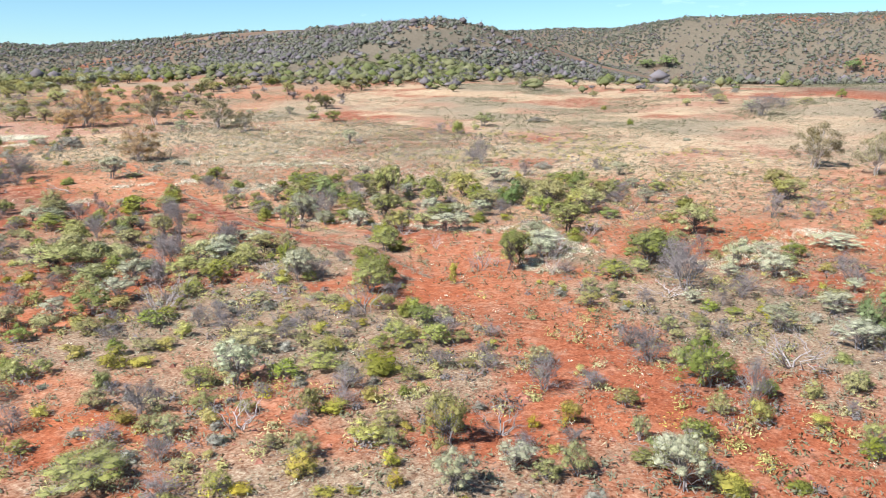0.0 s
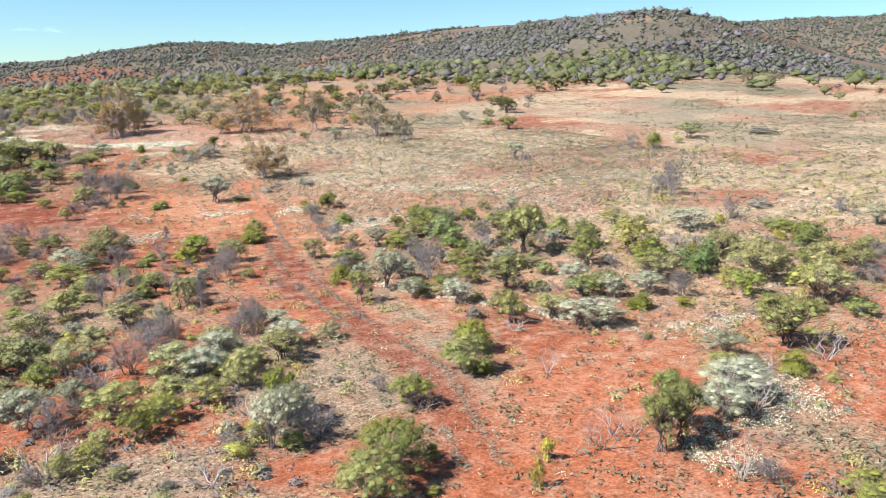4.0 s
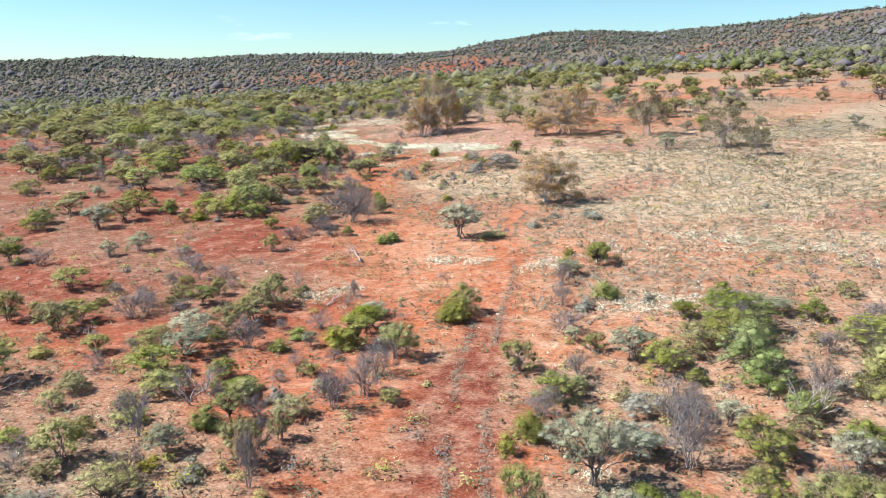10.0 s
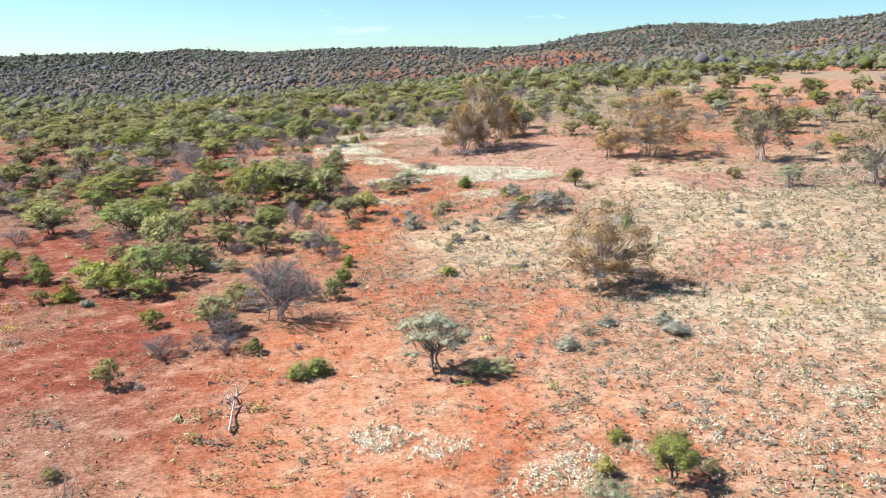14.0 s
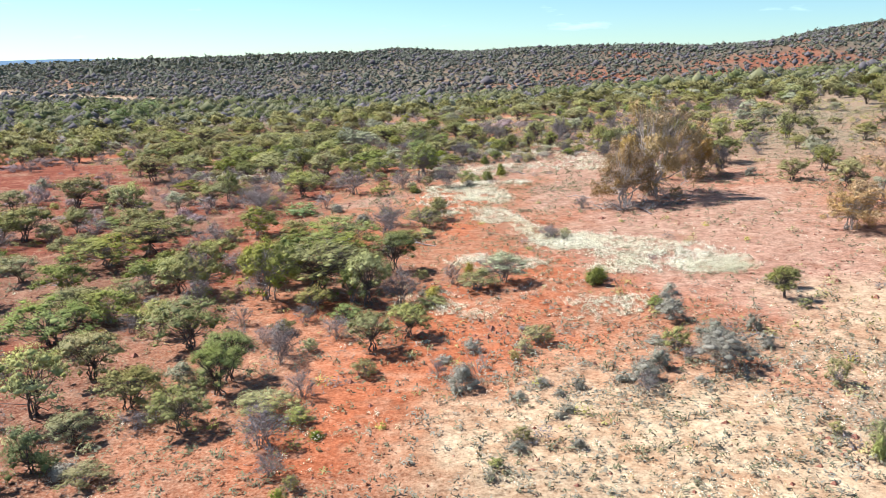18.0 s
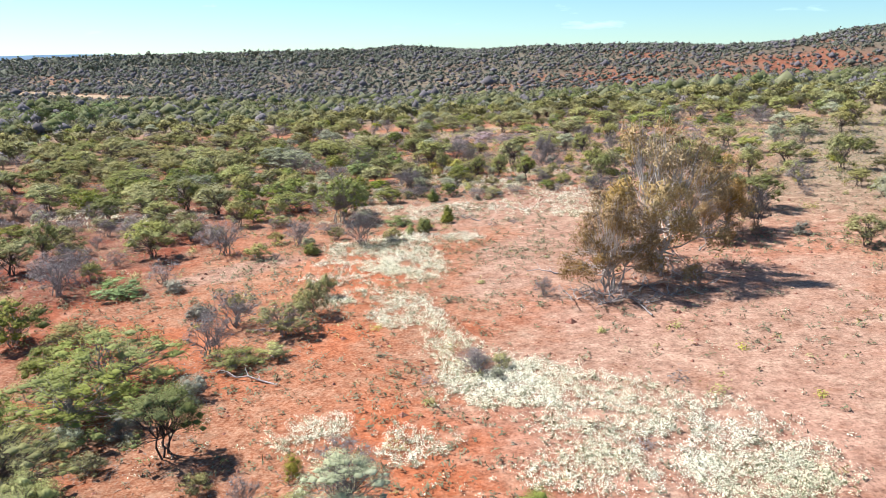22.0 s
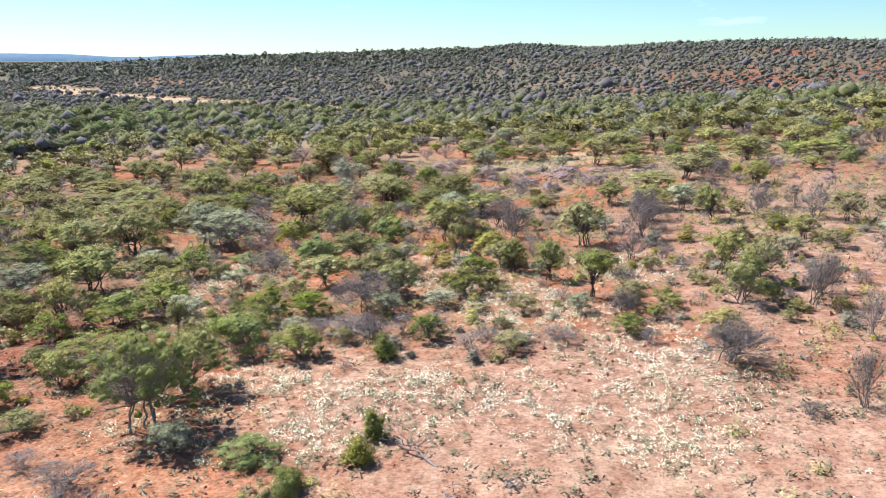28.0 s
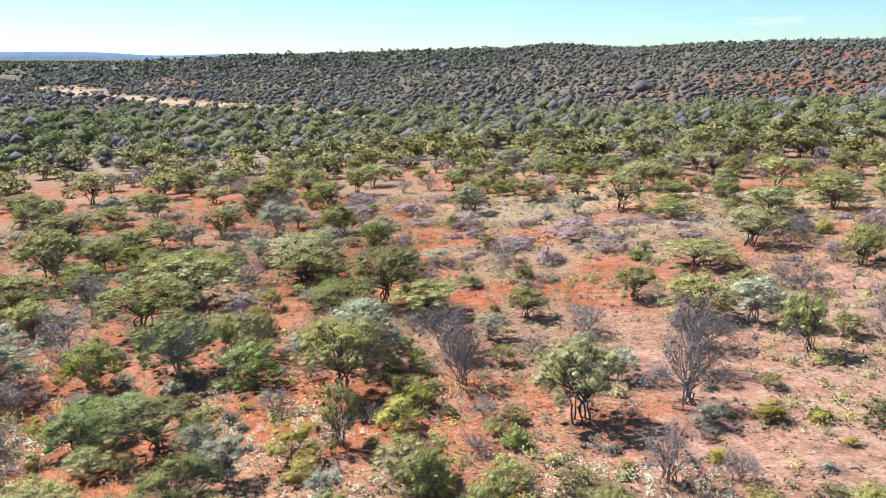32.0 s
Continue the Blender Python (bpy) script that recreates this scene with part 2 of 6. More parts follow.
class Tubes:
    """Gathers tapered limbs into one mesh."""

    def __init__(self):
        self.v, self.f, self.n = [], [], 0

    def add(self, pts, r0, r1, sides=5):
        pts = np.asarray(pts, float)
        k = len(pts)
        d = unit(np.gradient(pts, axis=0))
        side = unit(np.cross(d, (0.31, 0.87, 0.39)))
        other = np.cross(d, side)
        ang = np.arange(sides) * 2 * np.pi / sides
        rad = np.linspace(r0, r1, k)[:, None, None]
        ring = pts[:, None] + rad * (np.cos(ang)[None, :, None] * side[:, None] + np.sin(ang)[None, :, None] * other[:, None])
        base = self.n
        self.n += k * sides
        self.v.append(ring.reshape(-1, 3))
        i, j = np.meshgrid(np.arange(k - 1), np.arange(sides), indexing="ij")
        a, b = base + i * sides + j, base + i * sides + (j + 1) % sides
        self.f.append(np.stack([a, b, b + sides, a + sides], -1).reshape(-1, 4))

    def sticks(self, a, b, r0, r1):
        """Many straight three-sided twigs from a to b at once."""
        a, b = np.asarray(a, float), np.asarray(b, float)
        d = unit(b - a)
        side = unit(np.cross(d, (0.31, 0.87, 0.39)))
        other = np.cross(d, side)
        ang = np.arange(3) * 2 * np.pi / 3
        rim = np.cos(ang)[None, :, None] * side[:, None] + np.sin(ang)[None, :, None] * other[:, None]
        v = np.concatenate([a[:, None] + rim * r0, b[:, None] + rim * r1], 1)
        f = np.array([[0, 1, 4, 3], [1, 2, 5, 4], [2, 0, 3, 5]])
        self.f.append((f[None] + self.n + 6 * np.arange(len(a))[:, None, None]).reshape(-1, 4))
        self.v.append(v.reshape(-1, 3))
        self.n += 6 * len(a)

    def mesh(self, name, mat):
        return mesh_of(name, np.concatenate(self.v), np.concatenate(self.f), mat, True)


def bent(rng, a, b, k=5, sag=0.1, wob=0.06):
    """A crooked way from a to b."""
    a, b = np.asarray(a, float), np.asarray(b, float)
    t = np.linspace(0, 1, k)[:, None]
    ln = np.linalg.norm(b - a)
    mid = rng.normal(0, wob * ln, (k, 3)) * (t * (1 - t) * 4) ** 0.5
    return a + (b - a) * t + mid + np.array([0, 0, sag * ln]) * (4 * t * (1 - t))


# ---- plants: each kind is built a few times over, and every plant shares one of these meshes ----
def grow(rng, h, w, stems, lobes, leaves, leaf, low, flat, lobe_r, wood_r, twigs=3, lean=0.0, hang=0.0, aspect=0.45, hollow=0.55, sides=1, core=0.40, fill=0.72, loose=0.5):
    """A plant h high and w wide: stems that fork into limbs, and leaf clumps round the limb ends.
    low: where the crown begins; flat: how level its top is; hollow: how bare the clumps are inside."""
    t = Tubes()
    cs, rs = [], []
    for i in range(lobes):
        ang = i * 2.399 + rng.uniform(-0.5, 0.5)
        rad = math.sqrt((i + 0.5) / lobes) * rng.uniform(0.82, 1.1)
        dome = math.sqrt(max(0.0, 1 - min(1.0, rad) ** 2))
        top = flat + (1 - flat) * dome
        z = h * (low + (1 - low) * top * rng.uniform(fill, 1.0)) - lobe_r * 0.55
        rr = lobe_r * rng.uniform(0.7, 1.25)
        if i % 4 == 3 and low < 0.4:
            z, rr = z * rng.uniform(0.4, 0.8), rr * 0.85
        off = max(0.05, w / 2 - rr * 0.8) * min(rad, 1.05)
        cs.append((math.cos(ang) * off + lean * z, math.sin(ang) * off, max(z, rr * 0.5)))
        rs.append(rr)
    cs, rs = np.array(cs), np.array(rs)
    order = rng.permutation(lobes)
    ends_a, ends_b = [], []
    for s in range(stems):
        mine = order[s::stems]
        if not len(mine):
            continue
        aim = cs[mine].mean(0)
        foot = np.array([rng.normal(0, 0.05 * w), rng.normal(0, 0.05 * w), -0.15])
        fork = foot * 0.5 + (aim * np.array([0.55, 0.55, 0.5]))
        t.add(bent(rng, foot, fork, 5 if sides else 3, 0.03, 0.07), wood_r, wood_r * 0.62, 5 if sides else 3)
        for k in mine:
            t.add(bent(rng, fork, cs[k], 4 if sides and wood_r > 0.03 else 3, 0.06, 0.09), wood_r * 0.55, wood_r * 0.2, 3)
            if twigs:
                d = unit(rng.normal(0, 1, (twigs, 3)) + np.array([0, 0, 0.6])) * rs[k] * rng.uniform(0.8, 1.2, (twigs, 1))
                ends_a.append(cs[k] + (fork - cs[k]) * rng.uniform(0.1, 0.6, (twigs, 1)))
                ends_b.append(cs[k] + d)
    if ends_a:
        t.sticks(np.concatenate(ends_a), np.concatenate(ends_b), wood_r * 0.22, wood_r * 0.07)
    which = rng.choice(lobes, leaves, p=rs**2 / (rs**2).sum())
    d = unit(rng.normal(0, 1, (leaves, 3)) + np.array([0, 0, 0.75 - hang]))
    q = rng.uniform(hollow, 1.0, leaves)[:, None] * (1 + 0.10 * rng.normal(0, 1, (leaves, 1)))
    p = cs[which] + d * rs[which][:, None] * q * np.array([1, 1, 0.72])
    p[:, 2] -= hang * rng.uniform(0, 1, leaves) * rs[which]
    p[:, 2] = np.maximum(p[:, 2], 0.03)
    out = unit(d * 0.8 + unit(p - np.array([0, 0, h * 0.35])) * 0.9 + np.array([0, 0, 0.12]))
    v, f = leaf_slips(rng, p, out, leaf, aspect, loose)
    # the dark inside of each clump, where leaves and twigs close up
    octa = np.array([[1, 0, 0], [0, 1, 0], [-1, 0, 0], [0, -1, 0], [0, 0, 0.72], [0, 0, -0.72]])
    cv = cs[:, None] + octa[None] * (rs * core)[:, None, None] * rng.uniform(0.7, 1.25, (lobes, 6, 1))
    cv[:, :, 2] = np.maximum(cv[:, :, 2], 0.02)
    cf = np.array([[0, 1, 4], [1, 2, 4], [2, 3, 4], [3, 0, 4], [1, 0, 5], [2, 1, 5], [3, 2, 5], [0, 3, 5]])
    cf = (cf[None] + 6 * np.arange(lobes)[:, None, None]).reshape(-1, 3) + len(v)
    # leaves shade with the swell of their clump
    soft = np.repeat(unit(out + np.array([0, 0, 0.02]) + rng.normal(0, 0.32, out.shape)), 3, 0)
    heart = np.tile(unit(octa + np.array([0, 0, 0.3])), (lobes, 1))
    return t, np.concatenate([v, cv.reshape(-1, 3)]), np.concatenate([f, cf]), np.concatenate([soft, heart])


#        h    w   stems lobes leaves leaf  low   flat lobe  wood
FORMS = {
    "mulga": (3.3, 4.2, 6, 62, 3600, 0.072, 0.28, 0.42, 0.46, 0.050),
    "green": (2.4, 3.2, 6, 50, 3300, 0.062, 0.16, 0.36, 0.40, 0.040),
    "dark": (2.2, 3.0, 4, 36, 2800, 0.066, 0.08, 0.45, 0.42, 0.045),
    "silver": (2.8, 3.2, 6, 46, 2900, 0.062, 0.24, 0.50, 0.38, 0.042),
    "umbrella": (2.7, 2.7, 5, 46, 2900, 0.060, 0.30, 0.52, 0.34, 0.040),
    "olive": (1.7, 2.4, 8, 36, 2200, 0.056, 0.12, 0.42, 0.30, 0.028),
    "mauve": (2.2, 2.8, 9, 34, 1500, 0.070, 0.18, 0.42, 0.40, 0.028),
    "gum": (6.0, 6.5, 8, 66, 8200, 0.100, 0.10, 0.30, 0.54, 0.070),
    "olivegum": (6.0, 6.5, 7, 60, 5600, 0.105, 0.22, 0.38, 0.56, 0.070),
    "heath": (0.8, 2.2, 7, 18, 1200, 0.055, 0.02, 0.50, 0.32, 0.015),
    "bluebush": (1.0, 1.5, 6, 16, 1300, 0.048, 0.03, 0.40, 0.34, 0.015),
    "yellow": (1.0, 1.3, 6, 12, 900, 0.052, 0.06, 0.45, 0.30, 0.012),
    "ball": (1.4, 1.9, 6, 20, 2200, 0.058, 0.02, 0.35, 0.45, 0.025),
}
# how far down the clumps reach: near 1 a canopy alone, near 0 leaves to the ground
FILL = {"mulga": 0.70, "umbrella": 0.80, "green": 0.58, "silver": 0.64, "olive": 0.55, "mauve": 0.50, "gum": 0.34, "olivegum": 0.45}
LEAF = {"mulga": M_MULGA, "green": M_GREEN, "dark": M_DARK, "silver": M_SILVER, "umbrella": M_GREEN, "olive": M_MULGA,
        "mauve": M_MAUVE, "gum": M_GUM, "olivegum": M_OLIVEGUM, "heath": M_PINK, "bluebush": M_BLUE, "yellow": M_YELLOW, "ball": M_GREEN}
WOOD = {"mulga": M_BARK, "green": M_GREY, "dark": M_BARK, "silver": M_GREY, "umbrella": M_BARK, "olive": M_GREY,
        "mauve": M_GREY, "gum": M_GUMBARK, "olivegum": M_GUMBARK, "heath": M_GREY, "bluebush": M_DEAD, "yellow": M_BARK, "ball": M_BARK}
NAME = {"mulga": "mulga_tree", "green": "wattle_tree", "dark": "dark_green_tree", "silver": "silver_tree", "umbrella": "umbrella_tree",
        "olive": "olive_shrub", "mauve": "twiggy_shrub", "gum": "gum_tree", "olivegum": "gum_tree", "heath": "heath_shrub", "bluebush": "bluebush", "yellow": "yellow_shrub",
        "ball": "round_shrub", "snag": "dead_tree", "log": "fallen_branch"}
LABEL = {
    "mulga": "grey-green mulga tree with flat-topped crown and dark forked stems",
    "green": "bright green wattle tree with dense domed crown on red soil",
    "dark": "dark green leafy tree with dense low crown",
    "silver": "silvery grey-green tree with open crown and pale limbs",
    "umbrella": "small green tree with umbrella crown on thin dark stems",
    "olive": "olive-green multi-stemmed shrub on red earth",
    "mauve": "nearly leafless mauve-grey twiggy shrub",
    "gum": "tall brownish-olive gum tree with several pale trunks and drooping leaves",
    "olivegum": "spreading olive-green gum tree with open crown and grey trunks",
    "heath": "low spreading pinkish-grey heath shrub on red earth",
    "bluebush": "low blue-grey bluebush mound on bare ground",
    "yellow": "small yellow-green flowering shrub on red earth",
    "ball": "low rounded green shrub with foliage to the ground",
    "snag": "bleached dead tree with bare grey branches",
    "log": "fallen dead branch bleached grey on red soil",
}
TREES = ("mulga", "green", "dark", "silver", "umbrella", "gum", "olivegum")
MESHES, ARRAYS = {}, {}


def arrays(kind, lod, big=0):
    """Wood and leaf vertices and faces of a kind; lod 1 and 2 are for plants that the camera stays well away from, big for large ones."""
    if (kind, lod, big) not in ARRAYS:
        h, w, stems, lobes, leaves, leaf, low, flat, lobe, wood = FORMS[kind]
        if big:
            h, w, lobes, leaves, lobe, wood = h * 1.8, w * 1.8, int(lobes * 2.3), int(leaves * 2.4), lobe * 1.15, wood * 1.5
        made = []
        for i in range((5, 4, 5)[lod]):
            rng = np.random.default_rng(len(kind) * 131 + ord(kind[0]) * 17 + i * 7 + lod * 1009 + big * 50021)
            t, v, f, nrm = grow(rng, h, w, stems, int(lobes * (1, 0.75, 0.55)[lod]), int(leaves * ((1.8 if "gum" in kind else 3.4), 1.1, 0.16)[lod]), leaf * ((0.78 if "gum" in kind else 0.52), 0.92, 2.1)[lod], low * (1, 0.8, 0.5)[lod], flat,
                           lobe * (1, 1.1, 1.3)[lod], wood * (1, 1, 1.2)[lod], twigs=(8 if kind == "mauve" else 5, 4 if kind == "mauve" else 2, 0)[lod],
                           lean=rng.normal(0, 0.08), hang=0.55 if kind in ("gum", "olivegum") else 0.0, sides=(1, 1, 0)[lod], core=0.2 if kind == "mauve" else 0.3 if "gum" in kind else 0.48,
                           fill=max(FILL.get(kind, 0.3), 0.58 * big * (kind not in ("gum", "olivegum"))), loose=0.8 if kind in ("mauve", "gum", "olivegum") else 0.5,
                           aspect=(0.10 if kind == "mauve" else 0.26, 0.14 if kind == "mauve" else 0.32, 0.5)[lod], hollow=0.25 if kind == "mauve" else 0.55 if "gum" in kind else 0.66)
            made.append((np.concatenate(t.v), np.concatenate(t.f), v, f, nrm))
        ARRAYS[kind, lod, big] = made
    return ARRAYS[kind, lod, big]


def meshes(kind, lod, big):
    if (kind, lod, big) not in MESHES:
        MESHES[kind, lod, big] = [(mesh_of(f"{kind}_wood", a, b, WOOD[kind], True), mesh_of(f"{kind}_leaves", v, f, LEAF[kind], True, nrm))
                                  for a, b, v, f, nrm in arrays(kind, lod, big)]
    return MESHES[kind, lod, big]


def joined(kind, rows, lod, name, label):
    """Many plants of a kind, too many or too far to pick apart, as one object; rows of x, y, width, height."""
    rng = np.random.default_rng(len(rows) + ord(kind[1]))
    h, w = FORMS[kind][:2]
    made = arrays(kind, lod)
    for which, mat in ((0, WOOD[kind]), (2, LEAF[kind])):
        vs, fs, ns, base = [], [], [], 0
        for x, y, pw, ph in rows:
            pick = made[rng.integers(len(made))]
            v, f = pick[which:which + 2]
            ns.append(pick[4])
            a = rng.uniform(0, 6.283)
            c, s = math.cos(a) * pw / w, math.sin(a) * pw / w
            z = on_ground(x, y) - 0.05
            vs.append(np.stack([x + v[:, 0] * c - v[:, 1] * s, y + v[:, 0] * s + v[:, 1] * c, z + v[:, 2] * ph / h], -1))
            fs.append(f + base)
            base += len(v)
        part_name = name if which else name + "_stems"
        tagged(new(part_name, mesh_of(part_name, np.concatenate(vs), np.concatenate(fs), mat, True, np.concatenate(ns) if which else None)), label, "woodland", "", "stuff")


PATH = [(6, 4), (33, 15), (48, 26), (63, 51), (74, 78), (80, 100), (84, 124), (85.5, 141), (85.8, 162), (84.6, 187), (80, 215)]


def off_path(x, y):
    best = np.full(np.shape(x), 1e9)
    for (ax, ay), (bx, by) in zip(PATH, PATH[1:]):
        dx, dy = bx - ax, by - ay
        t = np.clip(((x - ax) * dx + (y - ay) * dy) / (dx * dx + dy * dy), 0, 1)
        best = np.minimum(best, np.hypot(x - ax - t * dx, y - ay - t * dy))
    return best


PLACED = []


def crowded(x, y, reach, share):
    """Whether a plant already stands within reach plus a share of its own width."""
    p = np.array(PLACED)
    return bool((np.hypot(p[:, 0] - x, p[:, 1] - y) < reach + p[:, 2] * share).any())


DICE = random.Random(11)


COUNTED, MORE = collections.Counter(), collections.defaultdict(list)


def put(kind, x, y, w, h, lod=0, sink=0.05, turn=None):
    """One plant of that kind, w wide and h high, standing at x, y; past 290 of a kind it joins a mass of its kind."""
    f = FORMS[kind]
    COUNTED[kind] += 1
    if COUNTED[kind] > 290:
        MORE[kind].append((x, y, w, h))
        PLACED.append((x, y, w))
        return None
    lod = max(lod, int(float(off_path(x, y)) > 20))
    big = int(w > 1.45 * f[1])
    wood, leaf = DICE.choice(meshes(kind, lod, big))
    unit_w, unit_h = f[1] * (1.8 if big else 1), f[0] * (1.8 if big else 1)
    root = new(NAME[kind])
    tree = kind in TREES
    for nm, me in (("trunk" if tree else "stem", wood), ("crown" if tree else "foliage", leaf)):
        new(nm, me).parent = root
    turn = DICE.uniform(0, 360) if turn is None else turn
    root.matrix_world = pose(x, y, on_ground(x, y) - sink, DICE.gauss(0, 2), DICE.gauss(0, 2), turn) @ Matrix.Diagonal((w / unit_w, w / unit_w, h / unit_h, 1))
    tagged(root, LABEL[kind], "tree" if tree else "shrub", NAME[kind].replace("_", " ") + "s")
    PLACED.append((x, y, w))
    return root


def snag_mesh(rng, h, w, n, up=0.5):
    t = Tubes()

    def fork(a, d, ln, r, depth):
        b = a + d * ln
        t.add(bent(rng, a, b, 4, 0.0, 0.09), r, r * 0.55, 5 if depth < 2 else 3)
        if depth < 4:
            for _ in range(rng.integers(2, 4) if depth < 3 else 2):
                e = unit(d + rng.normal(0, 0.55, 3) + np.array([0, 0, 0.15]))
                fork(a + d * ln * rng.uniform(0.55, 1.0), e, ln * rng.uniform(0.5, 0.75), r * 0.5, depth + 1)

    for i in range(n):
        ang = i * 2 * np.pi / n + rng.uniform(-0.5, 0.5)
        d = unit(np.array([math.cos(ang) * w, math.sin(ang) * w, h * up * 2]))
        fork(np.array([0, 0, -0.1]), d, h * 0.42, 0.022 + 0.008 * h, 0)
    return t.mesh("dead_wood", M_DEAD)


SNAGS = [snag_mesh(np.random.default_rng(70 + i), 2.6, 2.6, 4 + i % 3) for i in range(5)]


def snag(x, y, w, h):
    """A bare dead tree or bush."""
    ob = new(NAME["snag"], DICE.choice(SNAGS))
    ob.matrix_world = pose(x, y, on_ground(x, y), 0, 0, DICE.uniform(0, 360)) @ Matrix.Diagonal((w / 2.6, w / 2.6, h / 2.6, 1))
    return tagged(ob, LABEL["snag"], "dead tree", "dead trees")


def log_mesh(rng):
    t = Tubes()
    main = bent(rng, (-1.3, 0, 0.07), (1.4, 0.2, 0.12), 7, 0.06, 0.05)
    t.add(main, 0.075, 0.025, 6)
    for k in (2, 3, 4, 5):
        d = unit(np.array([0.5, rng.choice([-1, 1]) * rng.uniform(0.5, 1), rng.uniform(0.0, 0.7)]))
        t.add(bent(rng, main[k], main[k] + d * rng.uniform(0.5, 1.1), 4, 0, 0.08), 0.035, 0.01, 4)
    return t.mesh("fallen_wood", M_DEAD)


LOGS = [log_mesh(np.random.default_rng(90 + i)) for i in range(4)]


def log(x, y, length, turn):
    ob = new(NAME["log"], DICE.choice(LOGS))
    ob.matrix_world = pose(x, y, on_ground(x, y) - 0.02, 0, 0, turn) @ Matrix.Diagonal((length / 2.7, 0.8, 0.7, 1))
    return tagged(ob, LABEL["log"], "branch", "fallen branches")


# ---- ground ----
def blob(x, y, cx, cy, rx, ry, turn=0.0, soft=0.6, rough=0.5, seed=0):
    """1 inside an uneven oval patch, 0 outside."""
    c, s = math.cos(radians(turn)), math.sin(radians(turn))
    u, v = ((x - cx) * c + (y - cy) * s) / rx, (-(x - cx) * s + (y - cy) * c) / ry
    d = np.hypot(u, v) + (fbm(x, y, min(rx, ry) * 0.8, 31 + seed) - 0.5) * 2 * rough
    return 1 - smooth(1 - soft / 2, 1 + soft / 2, d)


def band(x, y, pts, wide, soft=0.5, rough=0.5, seed=0):
    """1 along a way through pts, 0 further off than wide."""
    best = np.full(np.shape(x), 1e9)
    for (ax, ay), (bx, by) in zip(pts, pts[1:]):
        dx, dy = bx - ax, by - ay
        t = np.clip(((x - ax) * dx + (y - ay) * dy) / (dx * dx + dy * dy), 0, 1)
        best = np.minimum(best, np.hypot(x - ax - t * dx, y - ay - t * dy))
    d = best / wide + (fbm(x, y, wide * 1.5 + 0.5, 51 + seed) - 0.5) * 2 * rough
    return 1 - smooth(1 - soft / 2, 1 + soft / 2, d)


TRACK = [(40, 14), (51, 33), (56.4, 42), (59, 52), (61.8, 60.5), (64.6, 68), (69.2, 78), (72.3, 84), (75, 91), (78, 98), (82, 104)]
LANE = [(33, 7), (38, 9), (47, 22), (53, 31), (63, 38)]  # bare way through the first thickets
FLOWERS = [  # ways along which the everlastings flower, how wide, and how thick
    ([(75.5, 162), (78.4, 157.2), (80.9, 152.6), (82.8, 149.7)], 1.7, 0.8),
    ([(82.8, 149.7), (86, 147), (89, 144.8), (91.8, 144)], 2.7, 0.8),
    ([(84.4, 143), (92, 142.7)], 1.3, 0.8),
    ([(70.5, 169.3), (75.3, 169)], 1.5, 0.8),
    ([(71.3, 166.6), (75.7, 167), (74.2, 172.5), (70.5, 174.4)], 2.2, 0.8),
    ([(73.4, 177.2), (77.8, 176.8)], 1.6, 0.8),
    ([(69.8, 185.9), (73.2, 187.3)], 3.8, 0.28),
    ([(78.2, 188.6), (86.8, 187.5), (86.5, 194.1)], 3.6, 0.28),
    ([(43.3, 189.2), (50, 186.2)], 4.2, 0.28),
    ([(71.8, 162), (73.3, 163)], 1.2, 0.8),
    ([(74.5, 135), (75.9, 134.3)], 1.4, 0.45),
    ([(82, 134.8), (84.2, 135.4)], 1.7, 0.45),
    ([(75, 145.3), (79.1, 144)], 1.4, 0.8),
    ([(71.6, 136), (73.6, 136.5)], 1.4, 0.45),
    ([(61.4, 203.4), (61.7, 206.7)], 2.7, 0.28),
    ([(75.3, 204.5), (78.6, 202.5), (78.1, 200.2)], 3.8, 0.28),
    ([(80.4, 197.8), (82.2, 198.6)], 2.7, 0.28),
    ([(64.3, 196.7), (66.6, 195.8), (66.5, 194)], 2.7, 0.28),
    ([(69.4, 211.7), (70.6, 213)], 2.5, 0.28),
    ([(82.9, 210.2), (84.9, 207.2)], 2.7, 0.28),
    ([(90, 87), (95.8, 79.7)], 1.7, 0.45),
    ([(76.6, 74.7), (81, 73.4)], 2.0, 0.45),
    ([(69, 88.8), (71.8, 87.4)], 1.0, 0.45),
    ([(59.5, 83.9), (61.5, 84.4)], 1.3, 0.45),
    ([(74.4, 84), (77.3, 85.2)], 1.2, 0.45),
    ([(66, 57), (68, 48), (69, 42), (70, 37), (76, 36)], 1.0, 0.45),
    ([(58, 27), (60, 29.5), (64, 28)], 1.2, 0.45),
    ([(66, 17), (74, 15), (82, 12.5)], 1.6, 0.45),
    ([(66, 27), (68, 31)], 1.3, 0.45),
]


